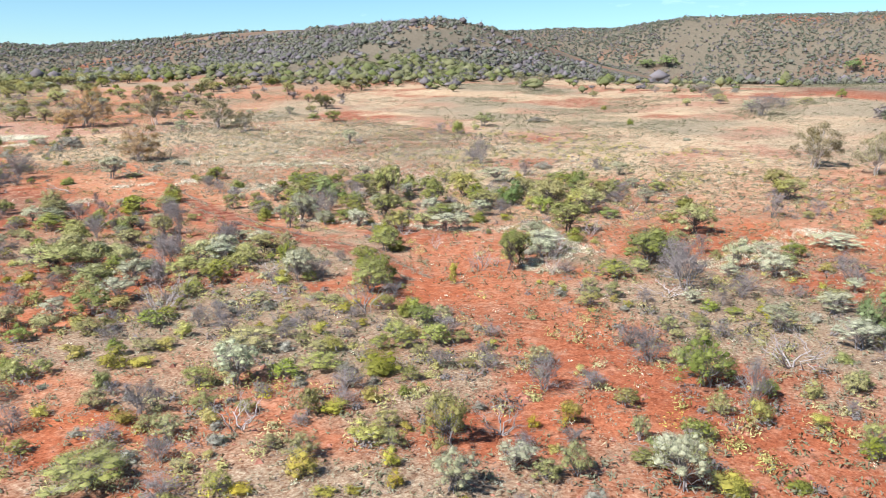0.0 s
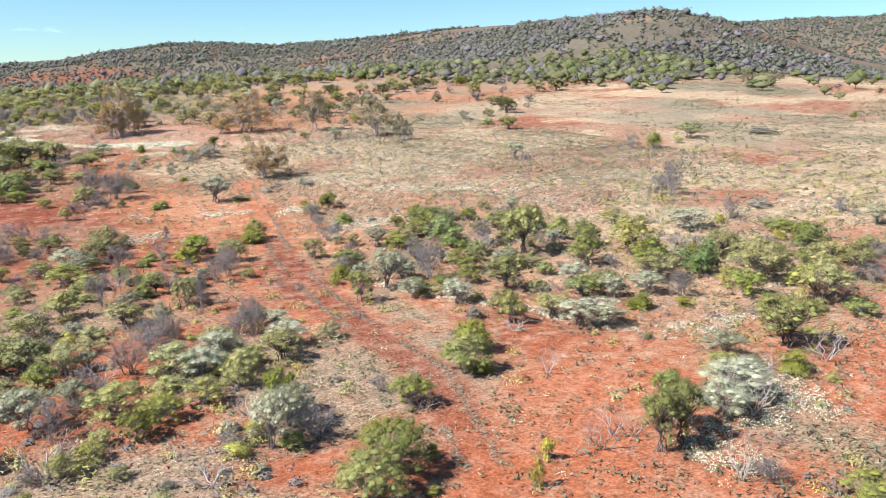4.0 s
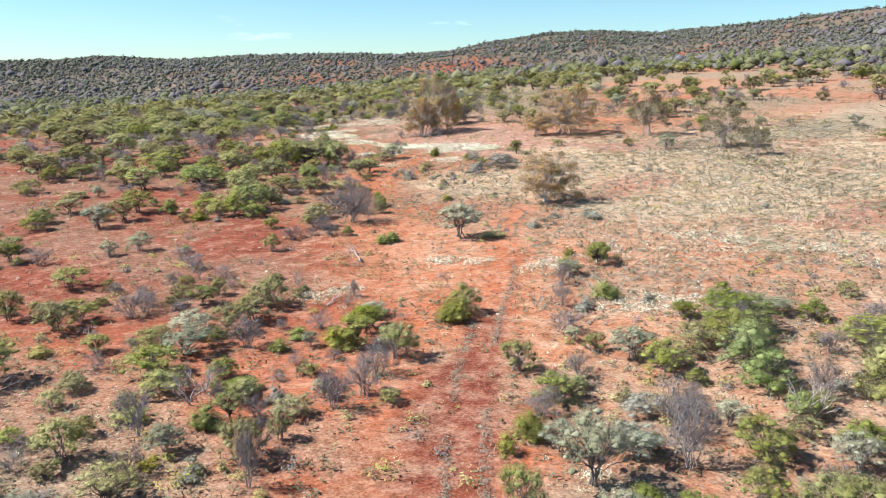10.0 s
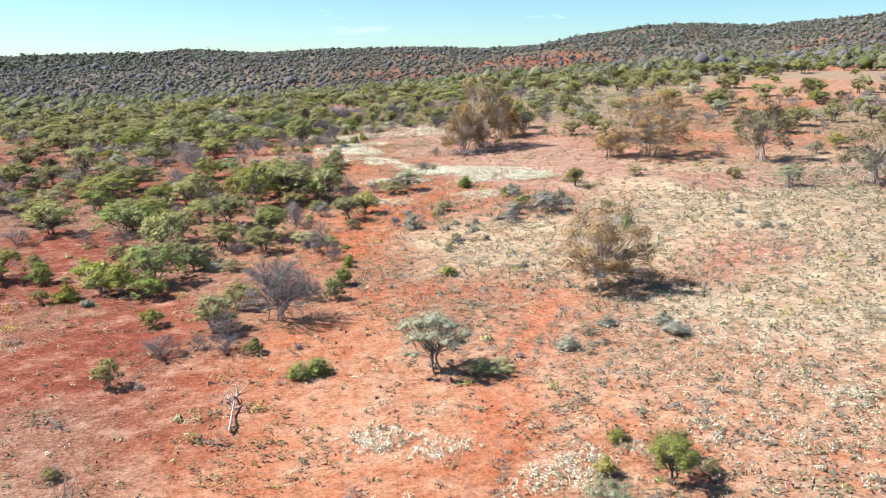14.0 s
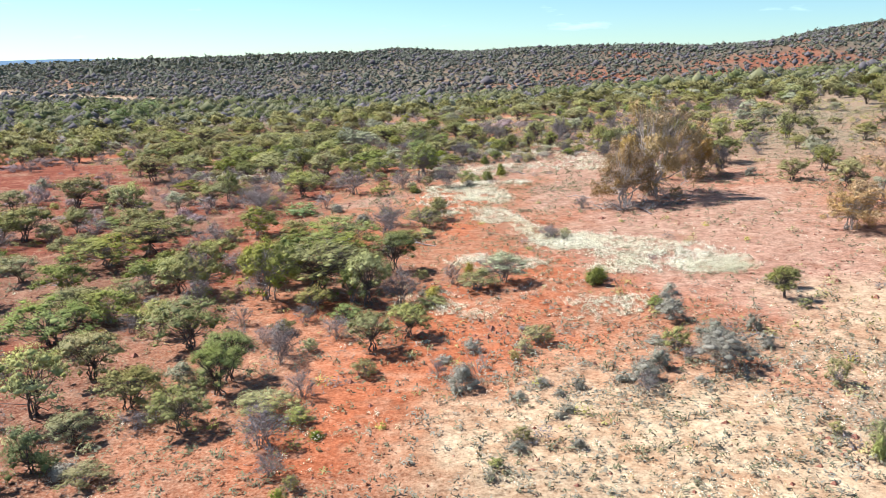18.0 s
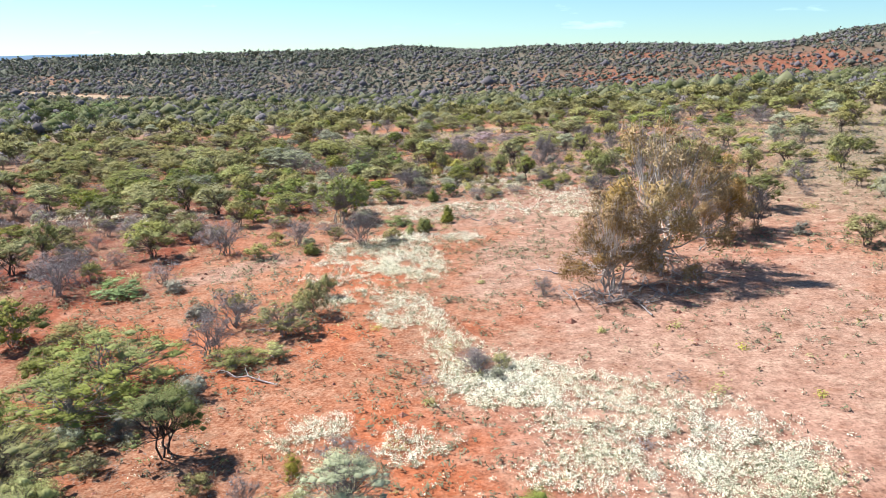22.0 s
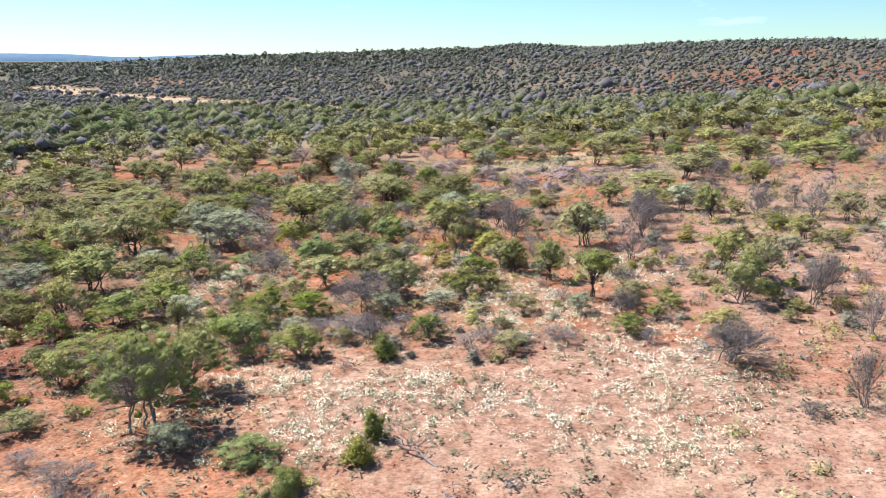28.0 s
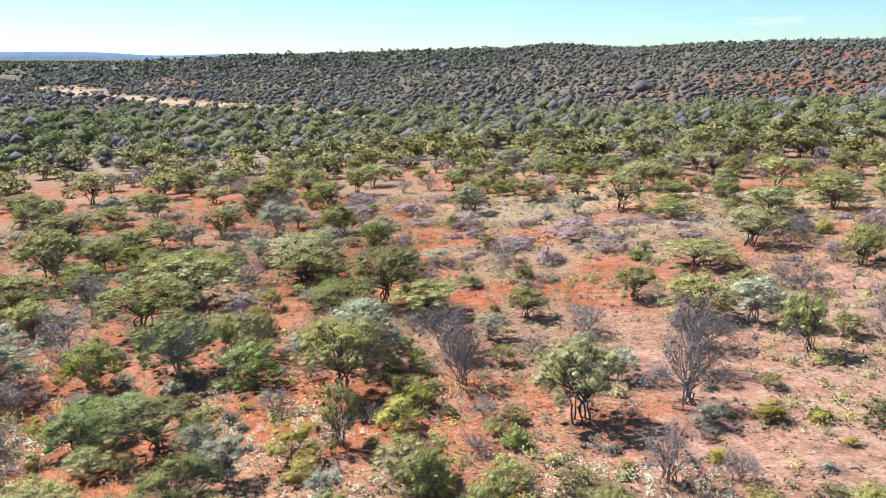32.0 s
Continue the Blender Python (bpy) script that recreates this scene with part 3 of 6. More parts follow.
def soils(x, y):
    """Shares of pale clay, dry straw grass, green-grey herbs and dark red on the orange earth, each 0 to 1."""
    n1, n2 = fbm(x, y, 26, 61), fbm(x, y, 11, 63)
    r = np.hypot(x - 80, y - 130)
    field = smooth(-10, 14, x - (83 + 0.10 * (y - 60)) + (n1 - 0.5) * 30) * (1 - smooth(128, 150, y - 0.15 * (x - 80))) * smooth(38, 62, y + (x - 70) * 0.45)
    field = np.maximum(field, blob(x, y, 205, 78, 135, 58, 15, 0.5, 0.25, 3))
    pan = np.maximum(blob(x, y, 95, 152, 13, 22, 12, 0.9, 0.5, 4), blob(x, y, 84, 187, 13, 9, 0, 1.0, 0.6, 5))
    pan = np.maximum(pan, np.maximum(blob(x, y, 118, 125, 18, 12, 30, 1.0, 0.6, 6), blob(x, y, 84, 172, 4, 10, -20, 0.5, 0.3, 7)))
    pan = np.maximum(pan, blob(x, y, 63.8, 168.8, 5.5, 2.0, 50, 0.5, 0.3, 15))
    pan = np.maximum(pan, 0.95 * blob(x, y, 104, 214, 24, 36, 0, 0.9, 0.5, 26))
    clay = np.clip(np.maximum(0.62 * field, 0.95 * pan), 0, 1)
    straw = np.maximum(0.82 * blob(x, y, 86, 118, 11, 11, 0, 0.9, 0.5, 8), 0.85 * field * smooth(0.34, 0.58, n2))
    straw = np.maximum(straw, 0.30 * blob(x, y, 80, 74, 17, 27, 0, 0.9, 0.5, 29))
    straw = np.maximum(straw, 0.7 * smooth(0.45, 0.65, fbm(x, y, 22, 65)) * smooth(170, 230, y) * smooth(45, 70, x))
    start = 1 - smooth(55, 75, y + 0.2 * (x - 60))
    herb = smooth(0.36, 0.62, fbm(x, y, 8, 67)) * (0.30 + 0.44 * start * (1 - smooth(58, 66, x - 0.15 * y)) + 0.35 * smooth(195, 240, y)) * (1 - 0.6 * clay)
    herb = np.maximum(herb, field * smooth(95, 150, x) * (0.30 + 0.70 * smooth(0.36, 0.62, fbm(x, y, 34, 161))))
    flats = field * smooth(0.52, 0.64, fbm(x, y, 30, 163)) * smooth(100, 125, x)
    herb, clay = herb * (1 - 0.8 * flats), clay * (1 - 0.7 * flats)
    az = np.degrees(np.arctan2(x - 80, y - 130))
    slope = smooth(45, 85, r) * smooth(12, 25, az) * (1 - smooth(66, 80, az))
    straw = np.maximum(straw, 0.95 * slope * smooth(0.25, 0.5, n1))
    clay = np.maximum(clay, 0.6 * slope * (1 - smooth(0.4, 0.6, n2)))
    woods = np.maximum(smooth(130, 210, r), 0.75 * slope) * (1 - blob(x, y, 205, 78, 145, 66, 15, 0.4, 0.25, 3))
    bare = np.maximum(smooth(0.64, 0.74, fbm(x, y, 120, 77)), smooth(0.70, 0.78, fbm(x, y, 50, 78)))
    herb = np.maximum(herb, woods * (1 - 0.85 * bare))
    clear = np.maximum(band(x, y, [(-260, 570), (-190, 510), (-71, 449), (-20, 421)], 14, seed=9), band(x, y, [(-190, 556), (-180, 600)], 12, seed=10))
    clay, straw, herb = np.maximum(clay * (1 - woods), clear * 0.5), np.maximum(straw * (1 - woods), clear * 0.9), herb * (1 - clear)
    straw = np.maximum(straw, 0.9 * band(x, y, [(84, 270), (94, 267), (101, 265)], 2.2, 0.5, 0.5, 18))
    way = band(x, y, TRACK, 1.4, 0.6, 0.25, 12) * smooth(24, 36, y)
    lane = band(x, y, LANE, 4.5, 0.7, 0.4, 14)
    herb, straw = herb * (1 - 0.8 * lane), straw * (1 - 0.5 * lane)
    herb, straw = herb * (1 - 0.8 * way), straw * (1 - 0.6 * way)
    red = 0.40 * start * smooth(0.35, 0.6, n1) * (1 - 0.8 * blob(x, y, 58, 30, 16, 12, 20, 0.8, 0.4, 27))
    red = np.maximum(red, np.maximum(blob(x, y, 34, 186, 22, 14, 0, 1.0, 0.6, 11), blob(x, y, 110, 186, 12, 10, 0, 1.0, 0.6, 13)))
    red = np.maximum(red, 0.95 * smooth(2, 14, 69 - x + (n1 - 0.5) * 16) * smooth(58, 95, y) * (1 - smooth(200, 215, y)))
    red = np.maximum(red, 0.25 * smooth(0.45, 0.6, n2) * smooth(195, 215, y))
    red = np.maximum(red, 0.9 * way * (1 - smooth(74, 80, y)) * smooth(28, 42, y))
    red = np.maximum(red, blob(x, y, 62.6, 64, 2.6, 8, -25, 0.6, 0.3, 14))
    red = np.maximum(red, 0.7 * flats)
    scar = np.maximum(smooth(0.60, 0.70, fbm(x, y, 75, 165)), smooth(0.66, 0.74, fbm(x, y, 33, 166))) * smooth(260, 420, r) * smooth(-12, 5, az)
    bank = blob(x, y, 238, 22, 34, 8, 28, 0.5, 0.3, 25)
    red = np.maximum(red, np.maximum(0.55 * scar, 0.5 * bank))
    clay, straw, herb = clay * (1 - bank), straw * (1 - 0.8 * bank), herb * (1 - np.maximum(0.9 * scar, bank))
    return clay, straw, herb, np.clip(red, 0, 1)


def axis(lo, hi, step, far, factor):
    a = list(np.arange(lo, hi + step / 2, step))
    s, v = step, hi
    while v < far:
        s *= factor
        v += s
        a.append(v)
    s, v, b = step, lo, []
    while v > -far:
        s *= factor
        v -= s
        b.append(v)
    return np.array(b[::-1] + a)


gx, gy = axis(20, 130, 0.65, 4300, 1.05), axis(5, 240, 0.65, 4300, 1.05)
GX, GY = np.meshgrid(gx, gy, indexing="xy")
gv = np.stack([GX, GY, ground_z(GX, GY)], -1).reshape(-1, 3)
nx, ny = len(gx), len(gy)
ii, jj = np.meshgrid(np.arange(nx - 1), np.arange(ny - 1), indexing="xy")
a0 = (jj * nx + ii).ravel()
M_GROUND, gn, gl, gb = material("red_earth", 0.95, 0.05)
ground = tagged(new("ground", mesh_of("ground", gv, np.stack([a0, a0 + 1, a0 + nx + 1, a0 + nx], 1), M_GROUND, True)),
                "red sandy outback earth with pale clay, straw grass and herbs", "ground", "", "structure")
shares = np.stack(soils(gv[:, 0], gv[:, 1]), -1).astype(np.float32)
attr = ground.data.color_attributes.new("soil", "FLOAT_COLOR", "POINT")
attr.data.foreach_set("color", shares.ravel())
# share of distant ground that takes the painted scrub and tree-shade tone
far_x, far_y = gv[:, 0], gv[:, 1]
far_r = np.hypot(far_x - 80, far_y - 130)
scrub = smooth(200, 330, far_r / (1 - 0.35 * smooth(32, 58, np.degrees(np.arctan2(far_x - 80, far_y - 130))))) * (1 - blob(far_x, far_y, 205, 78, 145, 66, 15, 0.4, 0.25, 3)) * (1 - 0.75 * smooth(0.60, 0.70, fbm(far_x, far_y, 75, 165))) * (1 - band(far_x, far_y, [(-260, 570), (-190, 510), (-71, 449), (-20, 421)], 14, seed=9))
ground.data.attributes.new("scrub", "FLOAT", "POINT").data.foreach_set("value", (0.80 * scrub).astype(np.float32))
geo = gn.new("ShaderNodeNewGeometry")
at = gn.new("ShaderNodeAttribute")
at.attribute_name = "soil"
sep = gn.new("ShaderNodeSeparateColor")
gl.new(at.outputs["Color"], sep.inputs[0])
big = noise_node(gn, gl, 0.06, 5, geo.outputs["Position"])
midn = noise_node(gn, gl, 0.7, 6, geo.outputs["Position"], 0.65)
fine = noise_node(gn, gl, 7.0, 4, geo.outputs["Position"], 0.7)
orange = ramp(gn, [(0.30, (0.262, 0.076, 0.033)), (0.50, (0.34, 0.109, 0.050)), (0.70, (0.415, 0.160, 0.084))])
gl.new(big.outputs["Fac"], orange.inputs["Fac"])
deep = ramp(gn, [(0.30, (0.135, 0.036, 0.021)), (0.50, (0.190, 0.053, 0.031)), (0.70, (0.265, 0.090, 0.057))])
gl.new(midn.outputs["Fac"], deep.inputs["Fac"])
clayc = ramp(gn, [(0.35, (0.270, 0.145, 0.098)), (0.65, (0.385, 0.228, 0.165))])
gl.new(midn.outputs["Fac"], clayc.inputs["Fac"])
strawc = ramp(gn, [(0.35, (0.350, 0.245, 0.145)), (0.65, (0.490, 0.375, 0.245))])
gl.new(midn.outputs["Fac"], strawc.inputs["Fac"])
herbc = ramp(gn, [(0.35, (0.180, 0.138, 0.090)), (0.65, (0.315, 0.265, 0.185))])
gl.new(fine.outputs["Fac"], herbc.inputs["Fac"])


def patchy(share, grain):
    """A share, broken up by a grain so that its edge is ragged."""
    s = gn.new("ShaderNodeMath")
    s.operation = "ADD"
    gl.new(share, s.inputs[0])
    gl.new(grain, s.inputs[1])
    r = gn.new("ShaderNodeMapRange")
    r.inputs["From Min"].default_value, r.inputs["From Max"].default_value = 0.50, 1.42
    gl.new(s.outputs[0], r.inputs["Value"])
    return r.outputs[0]


c0 = mixed(gn, gl, "MIX", at.outputs["Alpha"], orange.outputs[0], deep.outputs[0])
c1 = mixed(gn, gl, "MIX", patchy(sep.outputs[0], midn.outputs["Fac"]), c0, clayc.outputs[0])
c2 = mixed(gn, gl, "MIX", patchy(sep.outputs[1], midn.outputs["Fac"]), c1, strawc.outputs[0])
c3 = mixed(gn, gl, "MIX", patchy(sep.outputs[2], fine.outputs["Fac"]), c2, herbc.outputs[0])
speck = ramp(gn, [(0.32, (0.50, 0.48, 0.47)), (0.45, (0.94, 0.94, 0.94)), (0.58, (1.06, 1.06, 1.06)), (0.70, (1.32, 1.32, 1.32))])
gl.new(fine.outputs["Fac"], speck.inputs["Fac"])
# scrub tone of the distant hills, darkened for the shade under their trees
scrub_shade = ramp(gn, [(0.35, (0.088, 0.076, 0.056)), (0.65, (0.150, 0.130, 0.098))])
gl.new(midn.outputs["Fac"], scrub_shade.inputs["Fac"])
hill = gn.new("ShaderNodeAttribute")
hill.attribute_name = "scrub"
c3 = mixed(gn, gl, "MIX", hill.outputs["Fac"], c3, scrub_shade.outputs[0])
c4a = mixed(gn, gl, "MULTIPLY", 1.0, c3, speck.outputs[0])
clods = noise_node(gn, gl, 2.2, 6, geo.outputs["Position"], 0.75)
shade = ramp(gn, [(0.34, (0.60, 0.58, 0.58)), (0.50, (0.98, 0.98, 0.98)), (0.66, (1.22, 1.25, 1.27))])
gl.new(clods.outputs["Fac"], shade.inputs["Fac"])
c4 = mixed(gn, gl, "MULTIPLY", 1.0, c4a, shade.outputs[0])
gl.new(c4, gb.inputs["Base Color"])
gbump = gn.new("ShaderNodeBump")
gbump.inputs["Strength"].default_value, gbump.inputs["Distance"].default_value = 0.7, 0.06
gl.new(fine.outputs["Fac"], gbump.inputs["Height"])
gl.new(gbump.outputs[0], gb.inputs["Normal"])


# ---- plants that can be told apart, along the flight ----
put("olive", 32.0, 41.6, 2.7, 1.0)
put("yellow", 28.9, 35.9, 1.8, 1.2)
put("yellow", 29.9, 35.1, 1.8, 0.5)
put("olive", 31.4, 36.5, 1.9, 0.7)
put("yellow", 32.1, 36.1, 1.4, 0.7)
put("bluebush", 25.6, 36.5, 0.8, 0.3)
put("yellow", 23.9, 33.7, 1.0, 0.7)
put("yellow", 36.7, 33.2, 1.2, 0.7)
put("mauve", 38.0, 32.8, 1.7, 0.7)
put("olive", 35.9, 30.3, 1.0, 0.9)
put("mauve", 38.2, 29.5, 1.2, 0.6)
put("ball", 33.2, 22.2, 0.8, 0.6)
put("mauve", 28.5, 24.0, 1.0, 0.5)
put("mauve", 31.0, 23.7, 1.3, 0.8)
put("olive", 34.0, 27.5, 2.6, 0.9)
put("yellow", 27.5, 18.9, 0.9, 0.8)
put("yellow", 26.4, 17.9, 0.8, 0.7)
put("yellow", 23.5, 22.1, 1.2, 0.4)
put("green", 33.5, 11.3, 1.3, 0.7)
put("yellow", 31.9, 8.5, 1.8, 0.8)
put("ball", 31.7, 8.2, 1.0, 0.7)
put("ball", 47.8, 6.8, 1.2, 0.7)
put("dark", 44.5, 5.9, 1.4, 0.9)
put("mauve", 41.0, 5.8, 0.8, 0.9)
put("green", 37.3, 4.7, 1.3, 1.0)
put("ball", 33.3, 6.6, 1.2, 0.4)
put("olive", 58.8, 8.6, 2.8, 1.2)
put("mauve", 58.0, 17.1, 4.0, 3.8)
put("olive", 82.0, 25.4, 2.1, 1.1, 1)
put("mauve", 90.2, 13.7, 2.4, 2.0, 1)
put("olivegum", 120.5, 18.2, 7.4, 6.2, 1)
put("olivegum", 116.7, 10.8, 6.1, 5.4, 1)
put("olive", 49.5, 48.3, 2.4, 1.4)
put("mulga", 52.0, 48.7, 2.6, 1.8)
put("yellow", 46.5, 41.5, 1.3, 0.8)
put("yellow", 48.4, 33.0, 0.7, 0.5)
snag(60.6, 38.0, 1.2, 2.0)
snag(56.3, 32.2, 0.8, 1.4)
put("green", 80.9, 31.0, 2.6, 1.2)
snag(71.9, 29.3, 1.9, 2.7)
snag(57.1, 26.2, 1.4, 3.0)
put("mauve", 58.0, 25.4, 1.8, 1.0)
put("silver", 95.2, 51.1, 5.0, 2.1)
put("olive", 85.6, 39.7, 5.3, 2.8)
put("mauve", 84.7, 34.2, 3.7, 1.8)
put("olive", 80.0, 44.2, 3.9, 2.2)
put("green", 84.4, 53.7, 3.1, 2.3)
put("olive", 93.1, 57.1, 3.5, 1.7)
put("mauve", 109.9, 62.6, 4.2, 2.4, 1)
put("mauve", 101.2, 50.2, 2.6, 2.5)
put("mauve", 77.6, 41.0, 2.9, 2.0)
put("silver", 106.0, 39.1, 2.7, 2.0)
put("umbrella", 37.5, 100.9, 2.4, 1.8)
put("green", 36.5, 99.4, 1.5, 1.1)
put("yellow", 43.7, 77.3, 1.6, 0.8)
put("mauve", 48.3, 76.2, 1.5, 1.2)
put("green", 53.4, 68.7, 2.0, 1.0)
put("yellow", 49.8, 62.6, 1.1, 0.6)
put("olive", 51.6, 54.9, 2.0, 0.6)
put("bluebush", 51.3, 61.1, 1.1, 0.4)
put("mauve", 75.1, 80.2, 1.8, 1.8)
put("silver", 67.8, 57.8, 2.8, 1.6)
put("green", 85.0, 63.5, 4.7, 1.7)
put("green", 86.8, 62.0, 3.2, 1.7)
put("mauve", 84.4, 64.6, 1.1, 1.3)
put("green", 76.0, 51.2, 1.8, 1.1)
put("olive", 62.8, 106.9, 3.0, 1.7)
put("green", 52.5, 115.0, 3.3, 1.8)
put("dark", 49.1, 116.1, 2.4, 1.6)
put("green", 58.1, 105.0, 1.8, 1.2)
put("mauve", 62.6, 99.8, 2.3, 1.2)
snag(58.2, 86.2, 0.7, 2.0)
put("mauve", 61.5, 83.1, 1.0, 1.4)
log(60.1, 82.2, 2.0, 49)
log(63.5, 93.3, 5.1, 88)
log(52.8, 90.1, 1.1, 14)
put("gum", 85.2, 105.8, 7.5, 5.6)
put("yellow", 77.1, 84.3, 1.2, 0.9)
put("ball", 78.5, 86.6, 1.1, 0.6)
put("bluebush", 85.8, 98.4, 1.6, 0.9)
snag(71.7, 76.7, 0.9, 1.8)
put("bluebush", 74.1, 75.1, 1.5, 0.8)
put("bluebush", 78.3, 74.7, 1.1, 0.6)
put("bluebush", 83.4, 73.0, 1.8, 0.5)
put("bluebush", 101.5, 93.8, 1.2, 0.7)
put("olivegum", 119.5, 126.1, 7.4, 5.8, 1)
put("olivegum", 119.0, 118.1, 3.7, 4.4, 1)
put("gum", 106.8, 149.5, 11.5, 8.3, 1)
put("olivegum", 117.8, 142.2, 7.1, 7.6, 1)
put("bluebush", 80.0, 120.8, 0.8, 0.5)
put("bluebush", 78.2, 118.1, 1.0, 0.6)
put("bluebush", 77.2, 115.9, 0.6, 0.4)
put("yellow", 75.9, 110.1, 1.1, 0.9)
put("olive", 91.9, 118.0, 1.5, 1.3)
put("bluebush", 81.4, 110.7, 1.0, 0.4)
put("green", 69.2, 109.8, 1.4, 1.4)
put("ball", 69.7, 114.0, 0.9, 0.9)
snag(62.2, 120.8, 1.3, 1.4)
snag(68.0, 113.4, 0.8, 1.3)
put("green", 56.7, 114.0, 5.1, 3.5)
put("mauve", 64.7, 109.1, 5.2, 2.3)
put("olive", 69.1, 109.9, 1.4, 1.0)
put("ball", 76.3, 110.2, 1.2, 0.7)
put("mulga", 56.4, 121.0, 4.3, 3.5)
put("olive", 61.7, 115.6, 2.4, 0.9)
put("green", 53.8, 133.6, 4.5, 2.2)
put("heath", 29.3, 166.1, 3.8, 0.6, 1)
put("heath", 34.4, 162.4, 3.6, 0.4, 1)
put("heath", 24.8, 170.3, 3.4, 0.5, 1)
put("mauve", 66.1, 127.9, 2.1, 2.2)
put("olive", 67.1, 121.4, 3.4, 1.2)
snag(62.9, 121.6, 1.9, 1.3)
put("dark", 68.2, 133.6, 2.5, 0.9)
put("mauve", 58.7, 134.9, 2.7, 2.4)
put("green", 40.8, 159.3, 3.7, 0.9)
put("mauve", 52.7, 166.0, 4.6, 2.8)
put("mauve", 34.1, 188.7, 4.2, 2.3, 1)
put("olive", 71.2, 159.5, 2.3, 2.2)
put("mulga", 47.9, 171.2, 3.1, 3.3, 1)
put("ball", 76.5, 182.9, 1.5, 1.3, 1)
put("ball", 75.0, 178.9, 1.3, 1.4, 1)
put("heath", 40.6, 173.2, 2.5, 0.7, 1)
put("heath", 37.4, 162.0, 3.3, 1.1)
put("heath", 28.9, 181.5, 2.8, 0.6, 1)
put("heath", 48.3, 161.0, 2.7, 0.8)
put("bluebush", 85.0, 126.0, 1.5, 1.3)
put("bluebush", 90.6, 128.5, 1.3, 0.9)
log(90.6, 129.6, 2.2, 175)
put("umbrella", 93.8, 135.7, 2.1, 2.0)
put("bluebush", 79.3, 124.3, 1.1, 0.5)
put("bluebush", 80.1, 123.1, 0.7, 0.4)
put("bluebush", 78.3, 122.8, 0.9, 0.5)
put("bluebush", 83.1, 124.6, 0.9, 0.6)
put("bluebush", 86.6, 124.4, 0.8, 0.5)
put("bluebush", 74.5, 127.2, 1.2, 0.4)
put("yellow", 78.0, 127.2, 0.8, 0.7)
put("gum", 91.1, 167.4, 9.3, 10.5)
put("gum", 88.0, 163.6, 6.4, 6.6)
put("gum", 97.8, 177.1, 4.4, 6.1, 1)
put("gum", 103.4, 151.2, 4.7, 4.2)
put("mulga", 114.2, 201.0, 4.0, 3.9, 1)
put("green", 60.3, 141.6, 3.3, 2.7)
put("olive", 73.0, 135.9, 2.5, 0.5)
put("mauve", 76.7, 142.8, 3.0, 1.3)
put("mauve", 53.7, 152.4, 3.3, 1.8)
put("mulga", 32.6, 186.7, 6.2, 3.5, 1)
put("green", 40.7, 178.4, 4.5, 1.3)
put("ball", 74.0, 178.1, 0.8, 0.6)
put("olive", 70.7, 153.4, 2.3, 0.8)
put("gum", 95.9, 175.8, 5.6, 6.2)
put("bluebush", 102.8, 176.0, 1.9, 1.1)
log(70.5, 150.7, 3.2, 159)
snag(88.0, 161.4, 3.9, 1.5)
log(84.3, 167.3, 2.2, 170)
put("mulga", 54.1, 177.2, 2.9, 2.0)
put("mauve", 49.0, 193.2, 3.4, 2.3)
put("mulga", 46.3, 190.9, 5.7, 3.0)
put("green", 58.1, 195.4, 4.4, 1.9)
put("mulga", 23.8, 218.9, 6.2, 3.2, 1)
put("mulga", 39.6, 202.8, 6.2, 2.6)
put("olive", 63.5, 184.6, 1.0, 0.6)
put("silver", 51.4, 208.0, 2.7, 1.1)
put("silver", 61.6, 196.1, 2.7, 1.8)
put("mulga", 28.0, 244.9, 5.4, 3.3, 1)
put("mulga", 21.6, 240.7, 5.3, 2.8, 1)
put("mulga", 21.4, 232.5, 4.2, 3.7, 1)
put("bluebush", 80.2, 195.1, 1.8, 0.6)
put("mauve", 94.2, 202.3, 2.7, 3.0)
put("mauve", 95.8, 197.5, 2.0, 2.4)
put("mauve", 85.2, 217.9, 3.8, 3.2)
put("mauve", 92.5, 251.3, 3.4, 1.9, 1)
put("mauve", 97.7, 224.3, 3.3, 3.3)
put("mulga", 99.8, 223.2, 3.3, 2.5)
put("olive", 93.2, 201.4, 1.9, 0.6)
put("mauve", 91.8, 188.8, 1.4, 0.7)
log(78.4, 183.8, 2.4, 140)
put("mulga", 83.2, 208.1, 2.3, 1.4)
put("mauve", 71.2, 195.6, 4.3, 0.9)
put("mauve", 78.4, 195.4, 2.2, 0.7)
put("olive", 85.0, 200.6, 2.3, 1.7)
put("olive", 86.8, 202.1, 1.9, 0.9)
put("silver", 50.3, 209.3, 2.2, 0.9)
put("silver", 54.9, 212.6, 6.2, 3.2)
put("mauve", 74.0, 221.8, 4.0, 2.9)
put("green", 51.2, 235.1, 6.2, 1.6)
put("mulga", 42.8, 217.0, 6.2, 3.3)
put("mulga", 30.5, 229.0, 6.2, 2.0)
put("mulga", 58.5, 237.0, 5.0, 2.8)
put("mauve", 64.2, 227.9, 3.8, 1.2)
put("mauve", 93.8, 225.9, 2.3, 2.4)
put("mauve", 97.0, 229.3, 2.4, 2.5)
put("green", 94.7, 221.0, 2.1, 1.2)
put("heath", 53.2, 260.2, 5.8, 0.7, 1)
put("heath", 72.2, 246.9, 4.1, 0.7, 1)
put("heath", 62.0, 253.4, 4.0, 0.6, 1)
put("heath", 50.8, 255.5, 3.5, 0.6, 1)
put("heath", 75.7, 256.8, 3.3, 0.4, 1)
put("heath", 81.5, 256.4, 3.8, 0.4, 1)
put("green", 57.6, 209.4, 2.1, 0.5)
put("olive", 63.6, 202.4, 1.7, 0.8)
put("silver", 65.6, 198.5, 1.3, 0.4)
put("dark", 63.0, 212.4, 3.3, 0.8)
